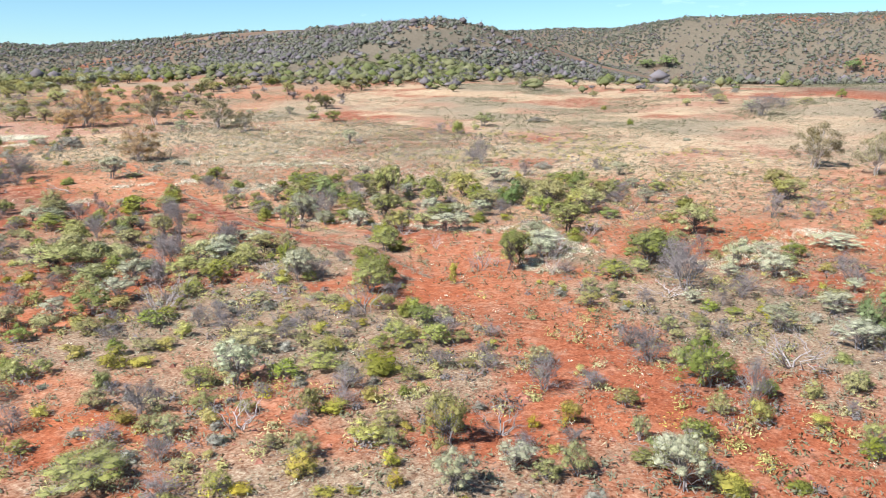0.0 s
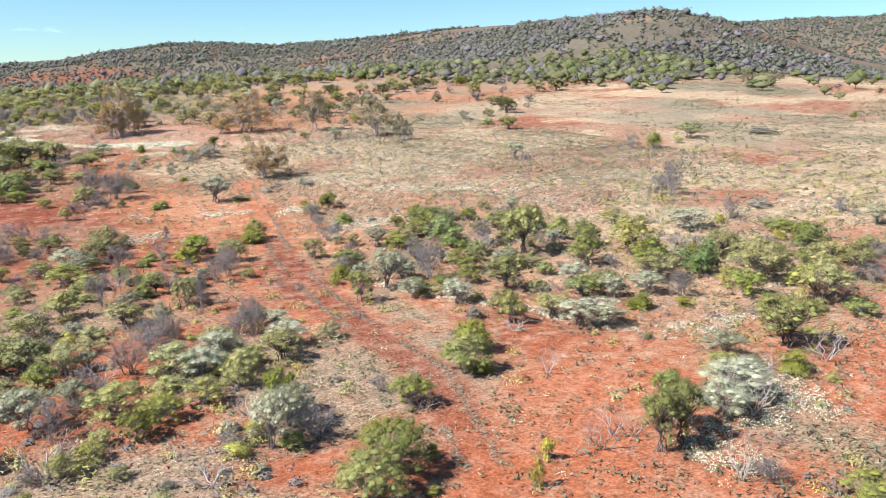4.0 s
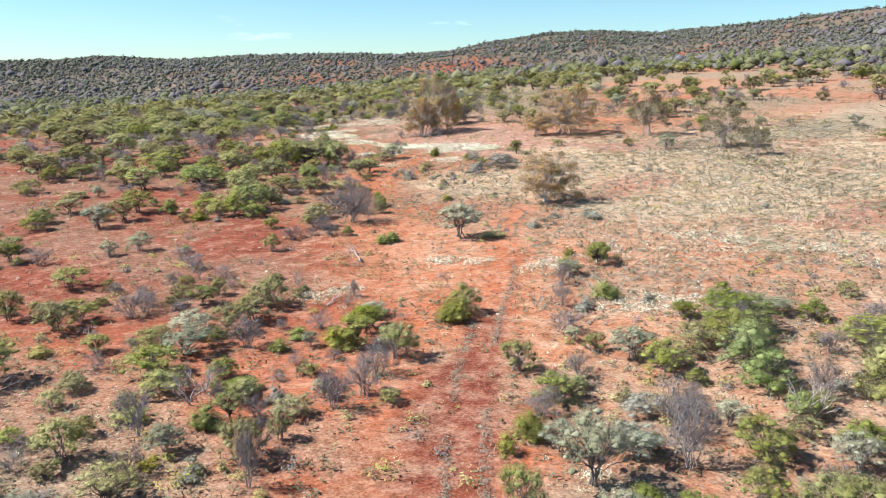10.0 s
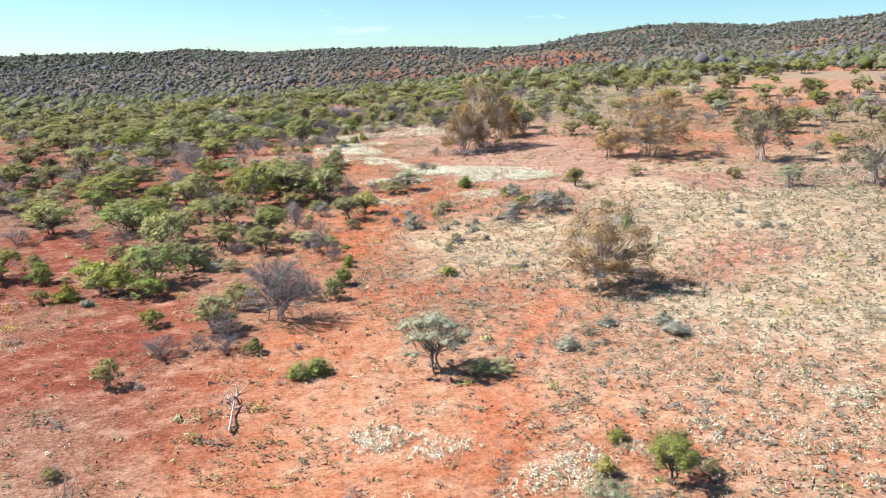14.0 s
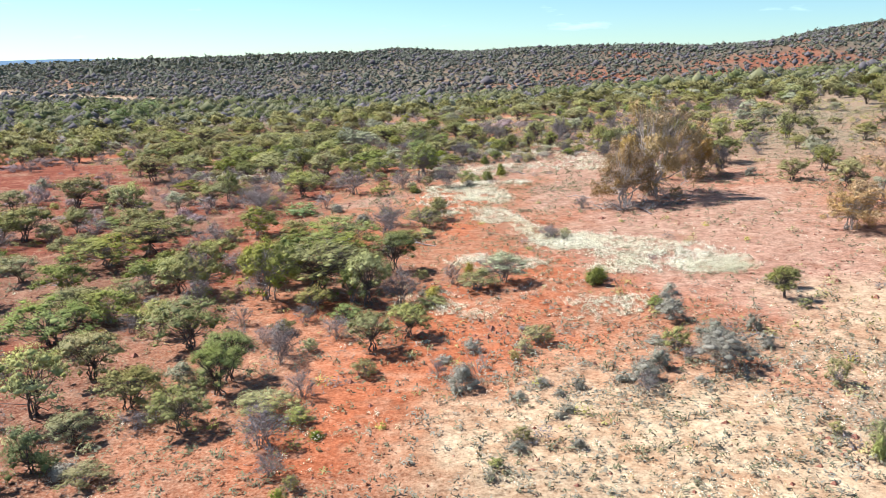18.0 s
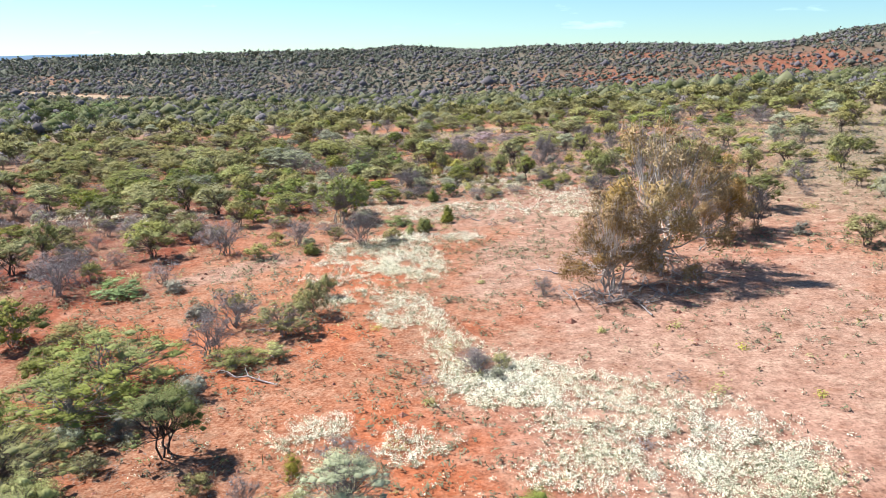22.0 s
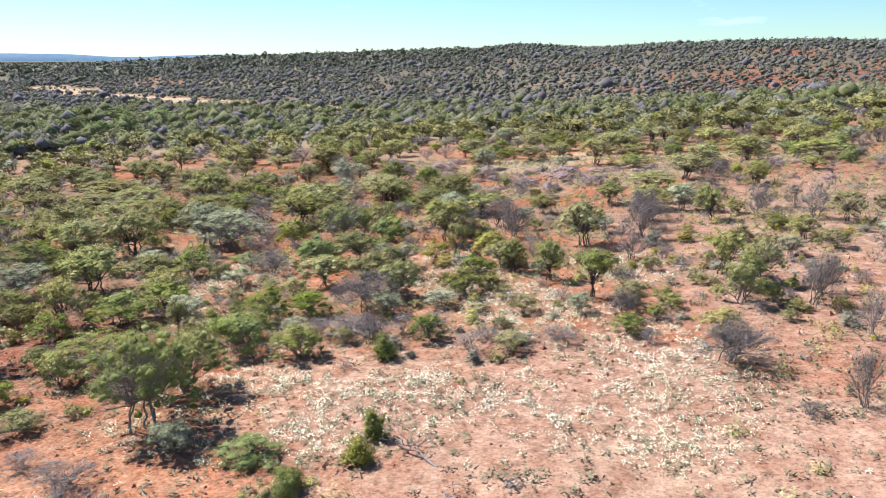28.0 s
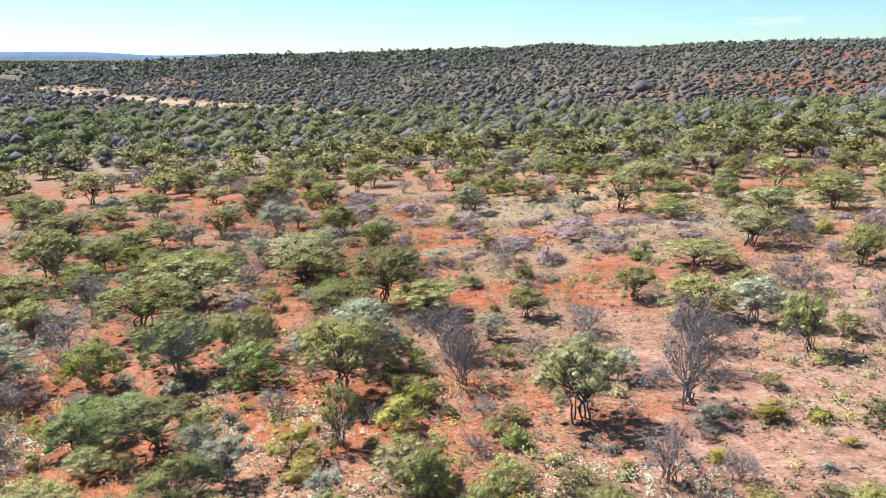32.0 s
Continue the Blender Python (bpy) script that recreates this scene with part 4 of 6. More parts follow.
put("mulga", 60.1, 234.5, 5.4, 3.2)
put("olive", 65.0, 219.5, 2.9, 2.7)
put("ball", 89.9, 217.5, 1.1, 0.5)
put("green", 83.4, 258.2, 5.4, 1.6)
put("heath", 75.8, 239.5, 2.1, 1.4)
put("heath", 66.1, 254.9, 3.3, 1.2)
put("heath", 58.4, 259.9, 4.3, 1.0, 1)
put("heath", 52.4, 262.7, 3.9, 1.1, 1)
put("heath", 59.9, 266.4, 3.9, 0.9, 1)
put("heath", 79.4, 254.6, 3.2, 0.7)
put("ball", 81.7, 241.6, 1.9, 1.0)
put("mauve", 48.6, 85.6, 1.8, 1.5)
put("green", 73.7, 64.9, 3.1, 1.7)
snag(76.2, 58.1, 2.0, 3.2)
put("bluebush", 70.2, 61.4, 2.3, 1.1)
put("mauve", 71.9, 60.4, 2.7, 1.2)
put("green", 53.8, 69.4, 2.0, 0.7)
put("olive", 55.6, 65.7, 2.3, 1.0)
put("mauve", 60.1, 69.2, 2.4, 2.2)
put("mauve", 57.5, 68.2, 1.8, 0.9)
put("mauve", 54.1, 65.9, 1.6, 1.1)
put("olive", 48.8, 67.3, 2.2, 0.6)
put("olive", 75.4, 94.5, 2.9, 0.6)
put("green", 64.6, 145.6, 6.2, 2.5, 1)
put("mauve", 44.2, 127.3, 3.2, 1.7, 1)
put("olive", 39.0, 128.0, 3.2, 1.0, 1)

# the first clearing and its thickets
put("silver", 39.7, 48.6, 2.8, 2.1)
snag(39.0, 43.5, 2.9, 2.5)
put("green", 44.1, 45.3, 2.2, 1.5)
put("silver", 49.5, 50.4, 2.6, 2.0)
put("olive", 48.6, 46.8, 2.1, 1.6)
put("green", 48.3, 42.6, 1.9, 2.4)
put("yellow", 46.1, 41.0, 1.1, 0.8)
snag(47.2, 43.4, 1.7, 1.4)
put("mauve", 48.1, 39.6, 2.5, 1.7)
put("green", 48.5, 35.1, 3.6, 2.4)
put("green", 53.0, 39.6, 2.5, 1.6)
snag(53.1, 38.8, 1.5, 1.1)
put("ball", 58.1, 40.1, 1.6, 1.1)
snag(44.1, 51.5, 1.9, 1.8)
put("olive", 53.3, 62.0, 2.3, 2.1)
put("ball", 52.0, 65.5, 1.9, 1.3)
put("umbrella", 59.9, 74.2, 2.5, 1.9)
put("mauve", 57.5, 66.0, 2.2, 2.3)
put("ball", 55.8, 74.5, 1.5, 0.9)
put("green", 49.5, 72.8, 3.6, 1.8)
put("mauve", 49.3, 65.8, 2.2, 2.5)
put("olive", 53.4, 78.4, 2.7, 1.9)
put("olive", 49.1, 77.4, 2.5, 1.1)
put("yellow", 53.4, 32.0, 0.8, 1.2)
put("umbrella", 58.4, 29.4, 2.1, 2.7)
snag(56.9, 31.6, 1.4, 2.3)
snag(57.5, 31.0, 1.1, 1.1)
put("silver", 65.1, 30.4, 2.8, 1.6)
put("silver", 68.7, 33.1, 2.6, 1.7)
snag(67.9, 30.9, 2.5, 1.8)
put("olive", 66.5, 46.6, 2.4, 1.8)
put("mulga", 68.3, 44.2, 2.8, 1.6)
put("ball", 68.4, 37.5, 0.6, 0.6)
put("mulga", 83.6, 38.3, 3.9, 3.3)
put("dark", 83.1, 42.7, 3.6, 3.0)
put("green", 82.0, 46.2, 3.7, 2.3)
put("mulga", 87.3, 35.7, 3.9, 2.7)
put("green", 80.1, 68.4, 5.1, 2.3)
put("mauve", 71.4, 72.3, 2.5, 1.6)
put("ball", 79.8, 84.7, 1.9, 1.6)
put("green", 99.6, 44.7, 4.4, 1.1)
put("green", 21.1, 26.8, 3.5, 1.2)
snag(22.7, 27.5, 1.4, 0.7)
put("mauve", 22.0, 24.0, 2.0, 0.9)
put("ball", 27.0, 34.1, 1.1, 1.1)
put("mauve", 26.0, 30.3, 2.1, 1.8)
put("yellow", 25.1, 30.2, 1.3, 0.9)
put("green", 34.2, 44.9, 3.1, 1.8)
put("olive", 33.9, 50.0, 1.5, 0.9)
put("green", 34.3, 39.8, 1.7, 1.1)
put("olive", 25.5, 38.3, 1.8, 1.2)
put("yellow", 28.9, 38.8, 1.6, 0.8)
put("silver", 30.5, 29.4, 2.7, 2.2)
snag(27.1, 25.6, 2.4, 2.1)
put("yellow", 26.9, 27.3, 1.1, 0.8)
put("ball", 34.8, 24.5, 2.4, 1.4)
put("yellow", 28.7, 20.8, 1.9, 0.9)
put("yellow", 31.8, 23.0, 1.1, 0.8)
put("olive", 29.3, 24.2, 1.1, 1.3)
put("yellow", 30.1, 23.6, 1.6, 0.7)
put("yellow", 25.4, 21.1, 1.5, 1.0)
put("yellow", 24.9, 19.7, 1.1, 0.4)
put("olive", 29.9, 18.1, 2.2, 2.2)
snag(31.8, 16.9, 2.1, 1.8)
put("mauve", 36.9, 17.5, 2.0, 2.1)
put("silver", 27.2, 16.2, 2.0, 1.6)
put("silver", 29.7, 15.2, 1.8, 1.1)
put("olive", 30.3, 13.2, 1.5, 1.4)
put("yellow", 34.1, 15.0, 1.2, 1.3)
put("yellow", 39.6, 16.9, 0.8, 0.6)
put("yellow", 33.0, 16.1, 0.7, 0.6)
put("silver", 31.2, 9.8, 2.3, 2.3)
put("green", 35.2, 10.4, 1.5, 1.1)
put("olive", 34.2, 12.3, 1.0, 1.2)
put("green", 32.5, 11.3, 1.8, 0.6)
put("olive", 37.0, 13.8, 1.4, 0.9)
put("green", 41.2, 11.6, 3.2, 2.4)
put("mauve", 43.0, 14.8, 2.4, 1.5)
put("mauve", 39.8, 9.4, 1.9, 2.5)
snag(45.6, 8.8, 3.4, 2.7)
put("yellow", 42.0, 7.4, 1.2, 0.9)
put("yellow", 38.3, 8.8, 1.3, 1.3)
put("olive", 43.7, 6.0, 1.4, 1.0)
put("yellow", 38.9, 6.7, 1.0, 0.9)
put("olive", 38.2, 4.8, 1.2, 1.2)
put("silver", 56.6, 8.4, 2.6, 1.5)
put("dark", 53.0, 6.0, 2.6, 2.8)
put("green", 66.9, 21.7, 4.7, 2.1)
put("ball", 53.7, 14.6, 1.5, 0.9)
put("silver", 77.5, 10.3, 4.9, 1.3)
put("mauve", 65.7, 8.2, 3.8, 1.9)
put("olive", 88.5, 8.3, 3.0, 1.7)
put("mauve", 88.2, 17.2, 3.2, 3.1)
put("ball", 43.2, 29.1, 1.3, 1.1)
put("mauve", 35.5, 37.4, 1.5, 1.5)
put("silver", 47.8, 41.2, 2.7, 2.0)
put("green", 57.5, 40.9, 3.1, 2.1)
put("yellow", 42.1, 32.6, 1.0, 0.8)
put("umbrella", 59.1, 30.4, 2.1, 2.7)
put("silver", 64.1, 30.0, 4.0, 2.0)
put("mauve", 54.2, 75.5, 2.8, 2.1)
put("ball", 59.0, 74.1, 2.6, 1.6)
put("olive", 61.6, 71.6, 2.9, 2.2)
put("mulga", 39.8, 57.1, 5.3, 2.2)
put("olive", 38.3, 50.8, 3.0, 1.5)
put("mauve", 40.1, 46.5, 1.8, 2.1)
put("silver", 217.1, 54.6, 5.6, 3.5)
put("mauve", 243.9, 65.2, 8.0, 3.2)
put("mauve", 183.8, 36.8, 9.3, 5.1)
put("olive", 209.5, 51.4, 4.1, 2.7)
put("olive", 201.9, 57.4, 2.7, 2.0)
put("ball", 136.8, 81.5, 2.9, 2.9)
put("olive", 148.5, 82.7, 5.6, 3.0)
put("mauve", 135.0, 84.1, 3.1, 2.6)
put("ball", 187.4, 72.5, 1.8, 1.5)
put("umbrella", 231.5, 96.0, 1.6, 2.3)
put("olive", 218.6, 87.4, 3.1, 2.1)
put("ball", 160.4, 56.7, 1.5, 1.7)
put("bluebush", 141.3, 40.4, 2.0, 0.9)
put("bluebush", 158.8, 75.2, 5.7, 1.4)
put("olivegum", 242.2, 121.5, 4.5, 5.4)
put("olivegum", 261.5, 122.7, 5.7, 4.2)
put("dark", 240.6, 117.8, 5.3, 2.5)
put("mauve", 107.7, 60.3, 3.2, 4.8)
put("mauve", 109.4, 43.5, 2.3, 1.8)
put("bluebush", 107.9, 50.7, 3.1, 1.1)
put("silver", 117.0, 91.2, 2.9, 2.8)
put("dark", 733.8, 240.9, 20.1, 8.1)
put("dark", 737.3, 224.1, 24.9, 11.1)
put("dark", 724.9, 73.4, 17.5, 11.0)
put("silver", 189.7, 40.2, 4.8, 2.9)
put("mauve", 200.4, 35.9, 4.4, 2.5)
put("ball", 233.3, 27.7, 3.1, 2.2)
put("olive", 207.8, 32.3, 3.8, 1.8)
put("bluebush", 247.0, 56.6, 3.5, 1.6)
put("mauve", 240.6, 77.2, 3.9, 2.3)
# the track, the pan with the tall gums, and the northern woods
put("green", 67.1, 184.3, 5.0, 4.3)
put("ball", 74.7, 181.0, 1.4, 1.1)
snag(78.0, 184.4, 1.8, 1.1)
put("bluebush", 78.4, 192.5, 1.0, 0.7)
put("mauve", 89.4, 193.6, 4.1, 2.1)
put("mauve", 93.8, 189.7, 1.9, 2.7)
put("green", 59.6, 197.5, 3.5, 2.0)
put("green", 44.7, 204.5, 5.0, 2.6)
put("silver", 52.4, 214.0, 5.2, 3.7)
put("mulga", 48.1, 210.7, 5.1, 3.6)
put("mulga", 39.6, 214.3, 4.7, 3.5)
put("mulga", 57.0, 222.0, 6.3, 3.3)
put("green", 62.8, 216.5, 4.8, 3.2)
put("dark", 63.6, 209.1, 3.5, 2.1)
put("mulga", 71.0, 216.2, 4.7, 3.6)
put("olive", 67.6, 210.6, 2.0, 1.5)
put("mulga", 71.5, 201.3, 2.9, 2.5)
put("mulga", 81.2, 215.2, 4.0, 3.4)
put("mauve", 75.9, 218.0, 3.0, 3.3)
put("mauve", 85.7, 224.7, 4.1, 2.1)
put("mauve", 94.8, 204.4, 2.4, 2.6)
put("yellow", 71.9, 209.9, 2.6, 1.7)
put("yellow", 74.7, 213.4, 2.4, 1.5)
put("mulga", 85.7, 239.5, 6.0, 1.9)
put("mulga", 90.4, 224.2, 2.6, 3.0)
put("mulga", 95.6, 242.4, 2.8, 2.7)
put("mulga", 96.7, 266.3, 6.4, 2.6)
put("mulga", 93.1, 273.5, 5.3, 3.3)
put("mulga", 103.1, 269.6, 4.3, 3.5)
put("mulga", 101.8, 249.9, 3.5, 1.6)
put("mauve", 92.3, 249.1, 3.0, 2.0)
put("mulga", 34.5, 241.8, 7.2, 3.0)
put("mulga", 26.1, 237.7, 8.4, 2.2)
put("mulga", 44.1, 237.4, 5.5, 2.5)
put("mulga", 12.7, 240.8, 5.5, 2.5)
put("mulga", 62.9, 266.1, 3.8, 2.2)
put("mulga", 61.5, 245.5, 3.8, 2.4)
put("heath", 50.6, 266.8, 4.7, 1.2)
put("heath", 69.5, 279.2, 5.0, 1.2)
put("heath", 76.2, 249.1, 6.2, 1.6)
put("mulga", 33.8, 280.1, 5.5, 3.9)
put("olive", 62.2, 183.2, 2.4, 0.9)
put("mauve", 67.2, 179.7, 3.1, 1.0)
put("mauve", 64.6, 180.5, 1.8, 0.9)
put("olive", 52.6, 193.6, 2.7, 1.7)
put("dark", 66.4, 216.4, 3.7, 2.2)
put("green", 62.8, 210.8, 2.9, 1.5)
put("olive", 65.2, 207.6, 2.3, 1.0)
put("mulga", 56.1, 227.3, 6.9, 3.3)
put("mulga", 61.5, 231.8, 5.1, 3.0)
put("silver", 70.6, 219.4, 3.9, 3.4)
put("mulga", 71.7, 227.4, 5.0, 2.1)
put("mauve", 74.9, 220.6, 2.1, 2.3)
put("umbrella", 62.8, 240.1, 2.9, 2.8)
put("yellow", 74.7, 215.6, 2.0, 1.3)
put("olive", 73.0, 211.6, 2.1, 2.7)
put("mauve", 85.3, 221.6, 2.7, 3.9)
put("mauve", 80.0, 225.9, 2.9, 1.8)
put("ball", 89.7, 230.3, 1.1, 1.1)
put("mulga", 95.2, 240.7, 2.8, 2.3)
put("mulga", 96.3, 259.9, 5.7, 3.1)
put("mauve", 92.3, 247.2, 2.0, 1.7)
put("olive", 79.7, 210.0, 2.0, 0.9)
put("ball", 79.4, 212.7, 1.4, 1.0)
put("mauve", 78.2, 212.1, 1.4, 0.9)
put("green", 76.3, 210.3, 1.1, 1.1)
put("yellow", 88.1, 216.8, 1.7, 0.9)
put("yellow", 89.8, 217.0, 0.8, 0.5)
put("olive", 77.6, 209.2, 1.6, 0.6)
put("heath", 54.6, 256.2, 4.8, 1.3)
put("heath", 60.1, 258.2, 4.3, 1.4)
put("heath", 67.0, 251.6, 3.3, 1.0)
put("heath", 72.6, 244.7, 3.8, 0.9)
put("heath", 79.7, 244.0, 3.2, 1.2)
put("heath", 71.8, 254.2, 2.4, 0.8)
put("heath", 76.3, 240.5, 1.9, 0.8)
put("mauve", 70.4, 270.5, 3.6, 1.3)
put("mulga", 63.6, 261.7, 3.3, 1.8)
put("silver", 67.8, 239.6, 2.8, 1.2)
put("mulga", 46.4, 229.3, 3.0, 1.9)
put("mulga", 32.5, 249.5, 3.8, 2.0)
put("mulga", 28.2, 259.3, 4.3, 1.9)
put("mulga", 17.1, 255.0, 4.8, 2.5)
put("silver", 41.9, 237.7, 3.1, 1.8)
put("mulga", 43.9, 241.4, 3.7, 2.6)
put("mauve", 35.6, 269.0, 5.9, 3.0)
put("mulga", 34.0, 264.5, 4.4, 2.0)
put("mauve", 47.5, 254.9, 4.3, 3.1)
put("mulga", 39.6, 278.7, 5.0, 2.3)
put("mulga", 47.3, 278.6, 4.9, 2.9)
put("mulga", 87.0, 283.7, 4.5, 3.1)
put("mulga", 83.1, 267.9, 4.4, 2.0)
put("mulga", 51.1, 219.9, 3.1, 2.3)
put("mauve", 53.3, 240.4, 3.1, 2.5)
put("yellow", 63.0, 223.3, 2.1, 1.4)
put("dark", 63.4, 230.2, 4.1, 1.4)
put("olive", 72.1, 219.2, 1.5, 0.9)
put("silver", 82.2, 219.9, 2.2, 1.5)
put("mulga", 81.9, 244.3, 1.2, 0.9)
put("dark", -75.2, 357.4, 8.7, 4.1)
put("dark", -56.7, 352.1, 11.0, 4.5)
put("dark", -41.5, 349.3, 10.6, 5.0)
put("olive", 48.6, 173.3, 3.9, 1.9)
put("olive", 69.2, 152.2, 3.4, 1.0)
put("mauve", 81.0, 151.5, 1.9, 1.4)
put("mulga", 52.3, 200.6, 5.1, 3.2)
put("mulga", 50.8, 189.9, 4.5, 3.3)
put("mulga", 28.8, 223.6, 6.0, 2.8)
put("mulga", 48.1, 222.2, 5.8, 3.0)
put("mulga", 36.5, 190.7, 5.7, 2.9)
put("mulga", 25.2, 202.3, 4.9, 2.9)
put("mulga", 24.4, 214.0, 6.2, 2.5)
put("mulga", 35.7, 229.5, 6.3, 2.5)
put("mauve", 71.0, 199.1, 4.3, 2.5)
put("mulga", 66.7, 209.6, 3.7, 2.3)
put("silver", 48.3, 198.6, 5.0, 2.3)
put("olive", 76.6, 209.3, 3.6, 1.9)
put("dark", -45.6, 320.2, 7.3, 5.0)
put("dark", -35.6, 316.8, 7.2, 4.2)
put("dark", -32.8, 322.7, 7.4, 5.4)
put("dark", -55.6, 323.0, 4.5, 3.7)
put("mulga", 103.8, 210.8, 3.5, 2.2)
put("mulga", 111.0, 207.8, 5.0, 2.6)
put("mulga", 109.1, 216.7, 4.3, 2.3)
put("mulga", 120.6, 232.8, 5.7, 2.7)
put("mauve", 119.1, 249.4, 5.8, 3.6)
put("mulga", 103.7, 258.1, 6.3, 2.5)
put("mauve", 108.0, 193.7, 3.2, 2.7)
put("green", 47.4, 145.7, 7.1, 2.9)
put("mulga", 51.4, 133.6, 4.5, 2.3)
put("olive", 53.1, 137.4, 3.6, 1.6)
put("green", 62.6, 137.1, 4.9, 4.3)
put("umbrella", 64.2, 125.2, 3.1, 2.6)
put("mauve", 66.2, 126.8, 1.7, 2.3)
put("olive", 62.7, 124.5, 2.4, 1.2)
put("mauve", 67.9, 118.5, 3.0, 1.9)
put("olive", 68.8, 120.5, 1.7, 0.8)
put("ball", 69.9, 119.2, 0.9, 0.4)
put("dark", 59.1, 116.4, 2.6, 2.3)
put("mulga", 43.1, 141.7, 3.6, 2.2)
put("mulga", 56.0, 138.8, 3.8, 2.8)
put("mauve", 67.2, 157.7, 4.0, 2.3)
put("bluebush", 88.1, 128.3, 2.7, 1.7)
put("bluebush", 90.6, 130.8, 1.3, 1.1)
put("bluebush", 84.2, 125.8, 1.6, 0.7)
put("bluebush", 85.3, 129.2, 1.4, 0.5)
snag(76.4, 125.8, 1.4, 1.9)
put("bluebush", 75.6, 125.2, 1.3, 0.7)
put("bluebush", 75.9, 128.5, 1.2, 0.8)
put("bluebush", 81.0, 123.9, 0.9, 0.6)
put("olive", 92.4, 123.8, 1.4, 1.3)
put("bluebush", 80.6, 118.3, 0.8, 0.6)
put("olive", 78.4, 118.9, 1.1, 0.7)
put("olive", 77.4, 116.7, 0.8, 0.5)
put("olive", 90.7, 119.3, 0.8, 0.6)
put("ball", 91.5, 117.4, 0.8, 1.3)
put("bluebush", 80.4, 121.3, 0.8, 0.4)
put("olive", 69.9, 115.1, 0.9, 0.7)
put("heath", 27.1, 170.2, 3.6, 2.3)
put("heath", 31.3, 170.0, 2.4, 1.1)
put("heath", 8.0, 204.9, 5.1, 1.5)
put("heath", 6.8, 198.3, 4.0, 1.1)
put("heath", 47.0, 162.0, 2.7, 1.2)
put("heath", 39.8, 168.0, 2.3, 0.8)
put("heath", 36.7, 156.4, 2.5, 1.1)
put("mauve", 43.7, 58.7, 1.7, 1.1)
put("mauve", 48.0, 55.8, 2.8, 1.8)
put("mauve", 49.6, 55.8, 1.4, 1.6)
put("mauve", 49.1, 62.0, 1.7, 1.4)
put("yellow", 45.0, 59.0, 1.3, 0.8)
put("olive", 46.3, 59.2, 1.9, 0.9)
put("mauve", 54.0, 54.9, 2.3, 2.0)
put("silver", 55.1, 54.3, 2.4, 1.0)
put("mauve", 54.0, 62.8, 1.3, 1.8)
put("olive", 53.6, 67.8, 1.7, 1.3)
put("silver", 57.2, 67.3, 1.3, 1.1)
put("umbrella", 61.5, 77.0, 2.2, 1.4)
put("mauve", 48.5, 84.2, 2.3, 1.8)
put("silver", 51.3, 78.4, 3.1, 1.7)
snag(51.8, 69.9, 2.4, 2.3)
put("mauve", 52.4, 67.9, 0.9, 1.4)
put("mulga", 40.7, 84.6, 2.2, 2.1)
snag(42.2, 71.6, 2.6, 1.6)
put("olive", 41.0, 77.2, 1.9, 0.8)
put("olive", 46.1, 71.6, 1.8, 0.9)
put("mauve", 51.4, 93.3, 2.2, 1.5)
put("mauve", 69.4, 66.0, 1.9, 1.5)
put("mauve", 70.6, 58.8, 2.4, 2.9)
put("silver", 72.9, 67.1, 2.9, 1.9)
put("olive", 76.8, 67.3, 2.7, 1.5)
put("dark", 77.5, 63.9, 3.7, 2.6)
put("silver", 83.3, 69.9, 3.3, 1.2)
put("green", 81.5, 71.9, 2.2, 1.6)
put("mauve", 78.1, 59.7, 2.0, 2.2)
put("green", 70.6, 53.6, 2.1, 1.5)
snag(71.5, 47.5, 1.6, 1.3)
put("mauve", 73.2, 76.2, 1.9, 1.8)
put("ball", 66.3, 95.8, 1.7, 1.0)
put("olive", 61.7, 103.2, 3.2, 2.2)
put("mulga", 65.5, 138.8, 6.9, 3.6)
put("olive", 57.6, 138.4, 4.5, 3.6)
put("mauve", 35.2, 150.3, 5.4, 2.2)
put("mulga", 45.8, 130.6, 4.7, 2.9)
put("mulga", 39.4, 119.4, 3.5, 1.9)
put("mulga", 37.1, 104.6, 2.4, 1.4)
put("olive", 33.1, 133.9, 4.0, 1.9)
put("mulga", 45.1, 113.8, 3.4, 2.4)
# shrubs round the everlasting drifts and under the northern trees
put("olive", 64.0, 171.6, 2.2, 1.2)
put("bluebush", 73.1, 175.4, 1.4, 0.8)
put("ball", 75.0, 180.3, 1.3, 1.2)
put("ball", 76.4, 184.9, 1.2, 1.4)
put("ball", 73.9, 179.4, 1.1, 0.7)
put("dark", 72.5, 182.6, 3.0, 0.9)
put("mulga", 58.5, 183.0, 2.8, 2.5)
put("mulga", 50.7, 184.8, 3.8, 2.0)
put("green", 61.7, 189.3, 5.4, 2.0)
put("green", 66.8, 187.8, 4.1, 3.1)
put("olive", 60.6, 187.3, 2.3, 1.8)
put("olive", 66.4, 160.3, 1.4, 1.1)
put("ball", 74.2, 192.5, 1.6, 1.6)
put("green", 85.0, 196.8, 2.1, 1.1)
put("olive", 79.8, 193.9, 2.0, 1.1)
put("green", 50.7, 195.1, 4.0, 1.8)
put("mulga", 54.9, 194.5, 3.1, 2.9)
put("mulga", 40.8, 196.4, 4.2, 2.6)
put("green", 68.0, 198.2, 3.1, 1.6)
put("umbrella", 82.9, 202.2, 2.5, 2.9)
put("mulga", 69.6, 202.3, 3.8, 2.7)
put("mulga", 90.0, 207.8, 2.9, 2.8)
put("green", 103.3, 207.5, 3.2, 2.2)
put("mauve", 100.0, 209.6, 3.9, 2.7)
put("mulga", 91.8, 206.5, 2.8, 2.7)
put("mulga", 105.1, 199.7, 3.3, 3.2)
put("green", 75.6, 195.1, 2.2, 1.5)
put("mauve", 72.8, 194.9, 2.3, 1.6)
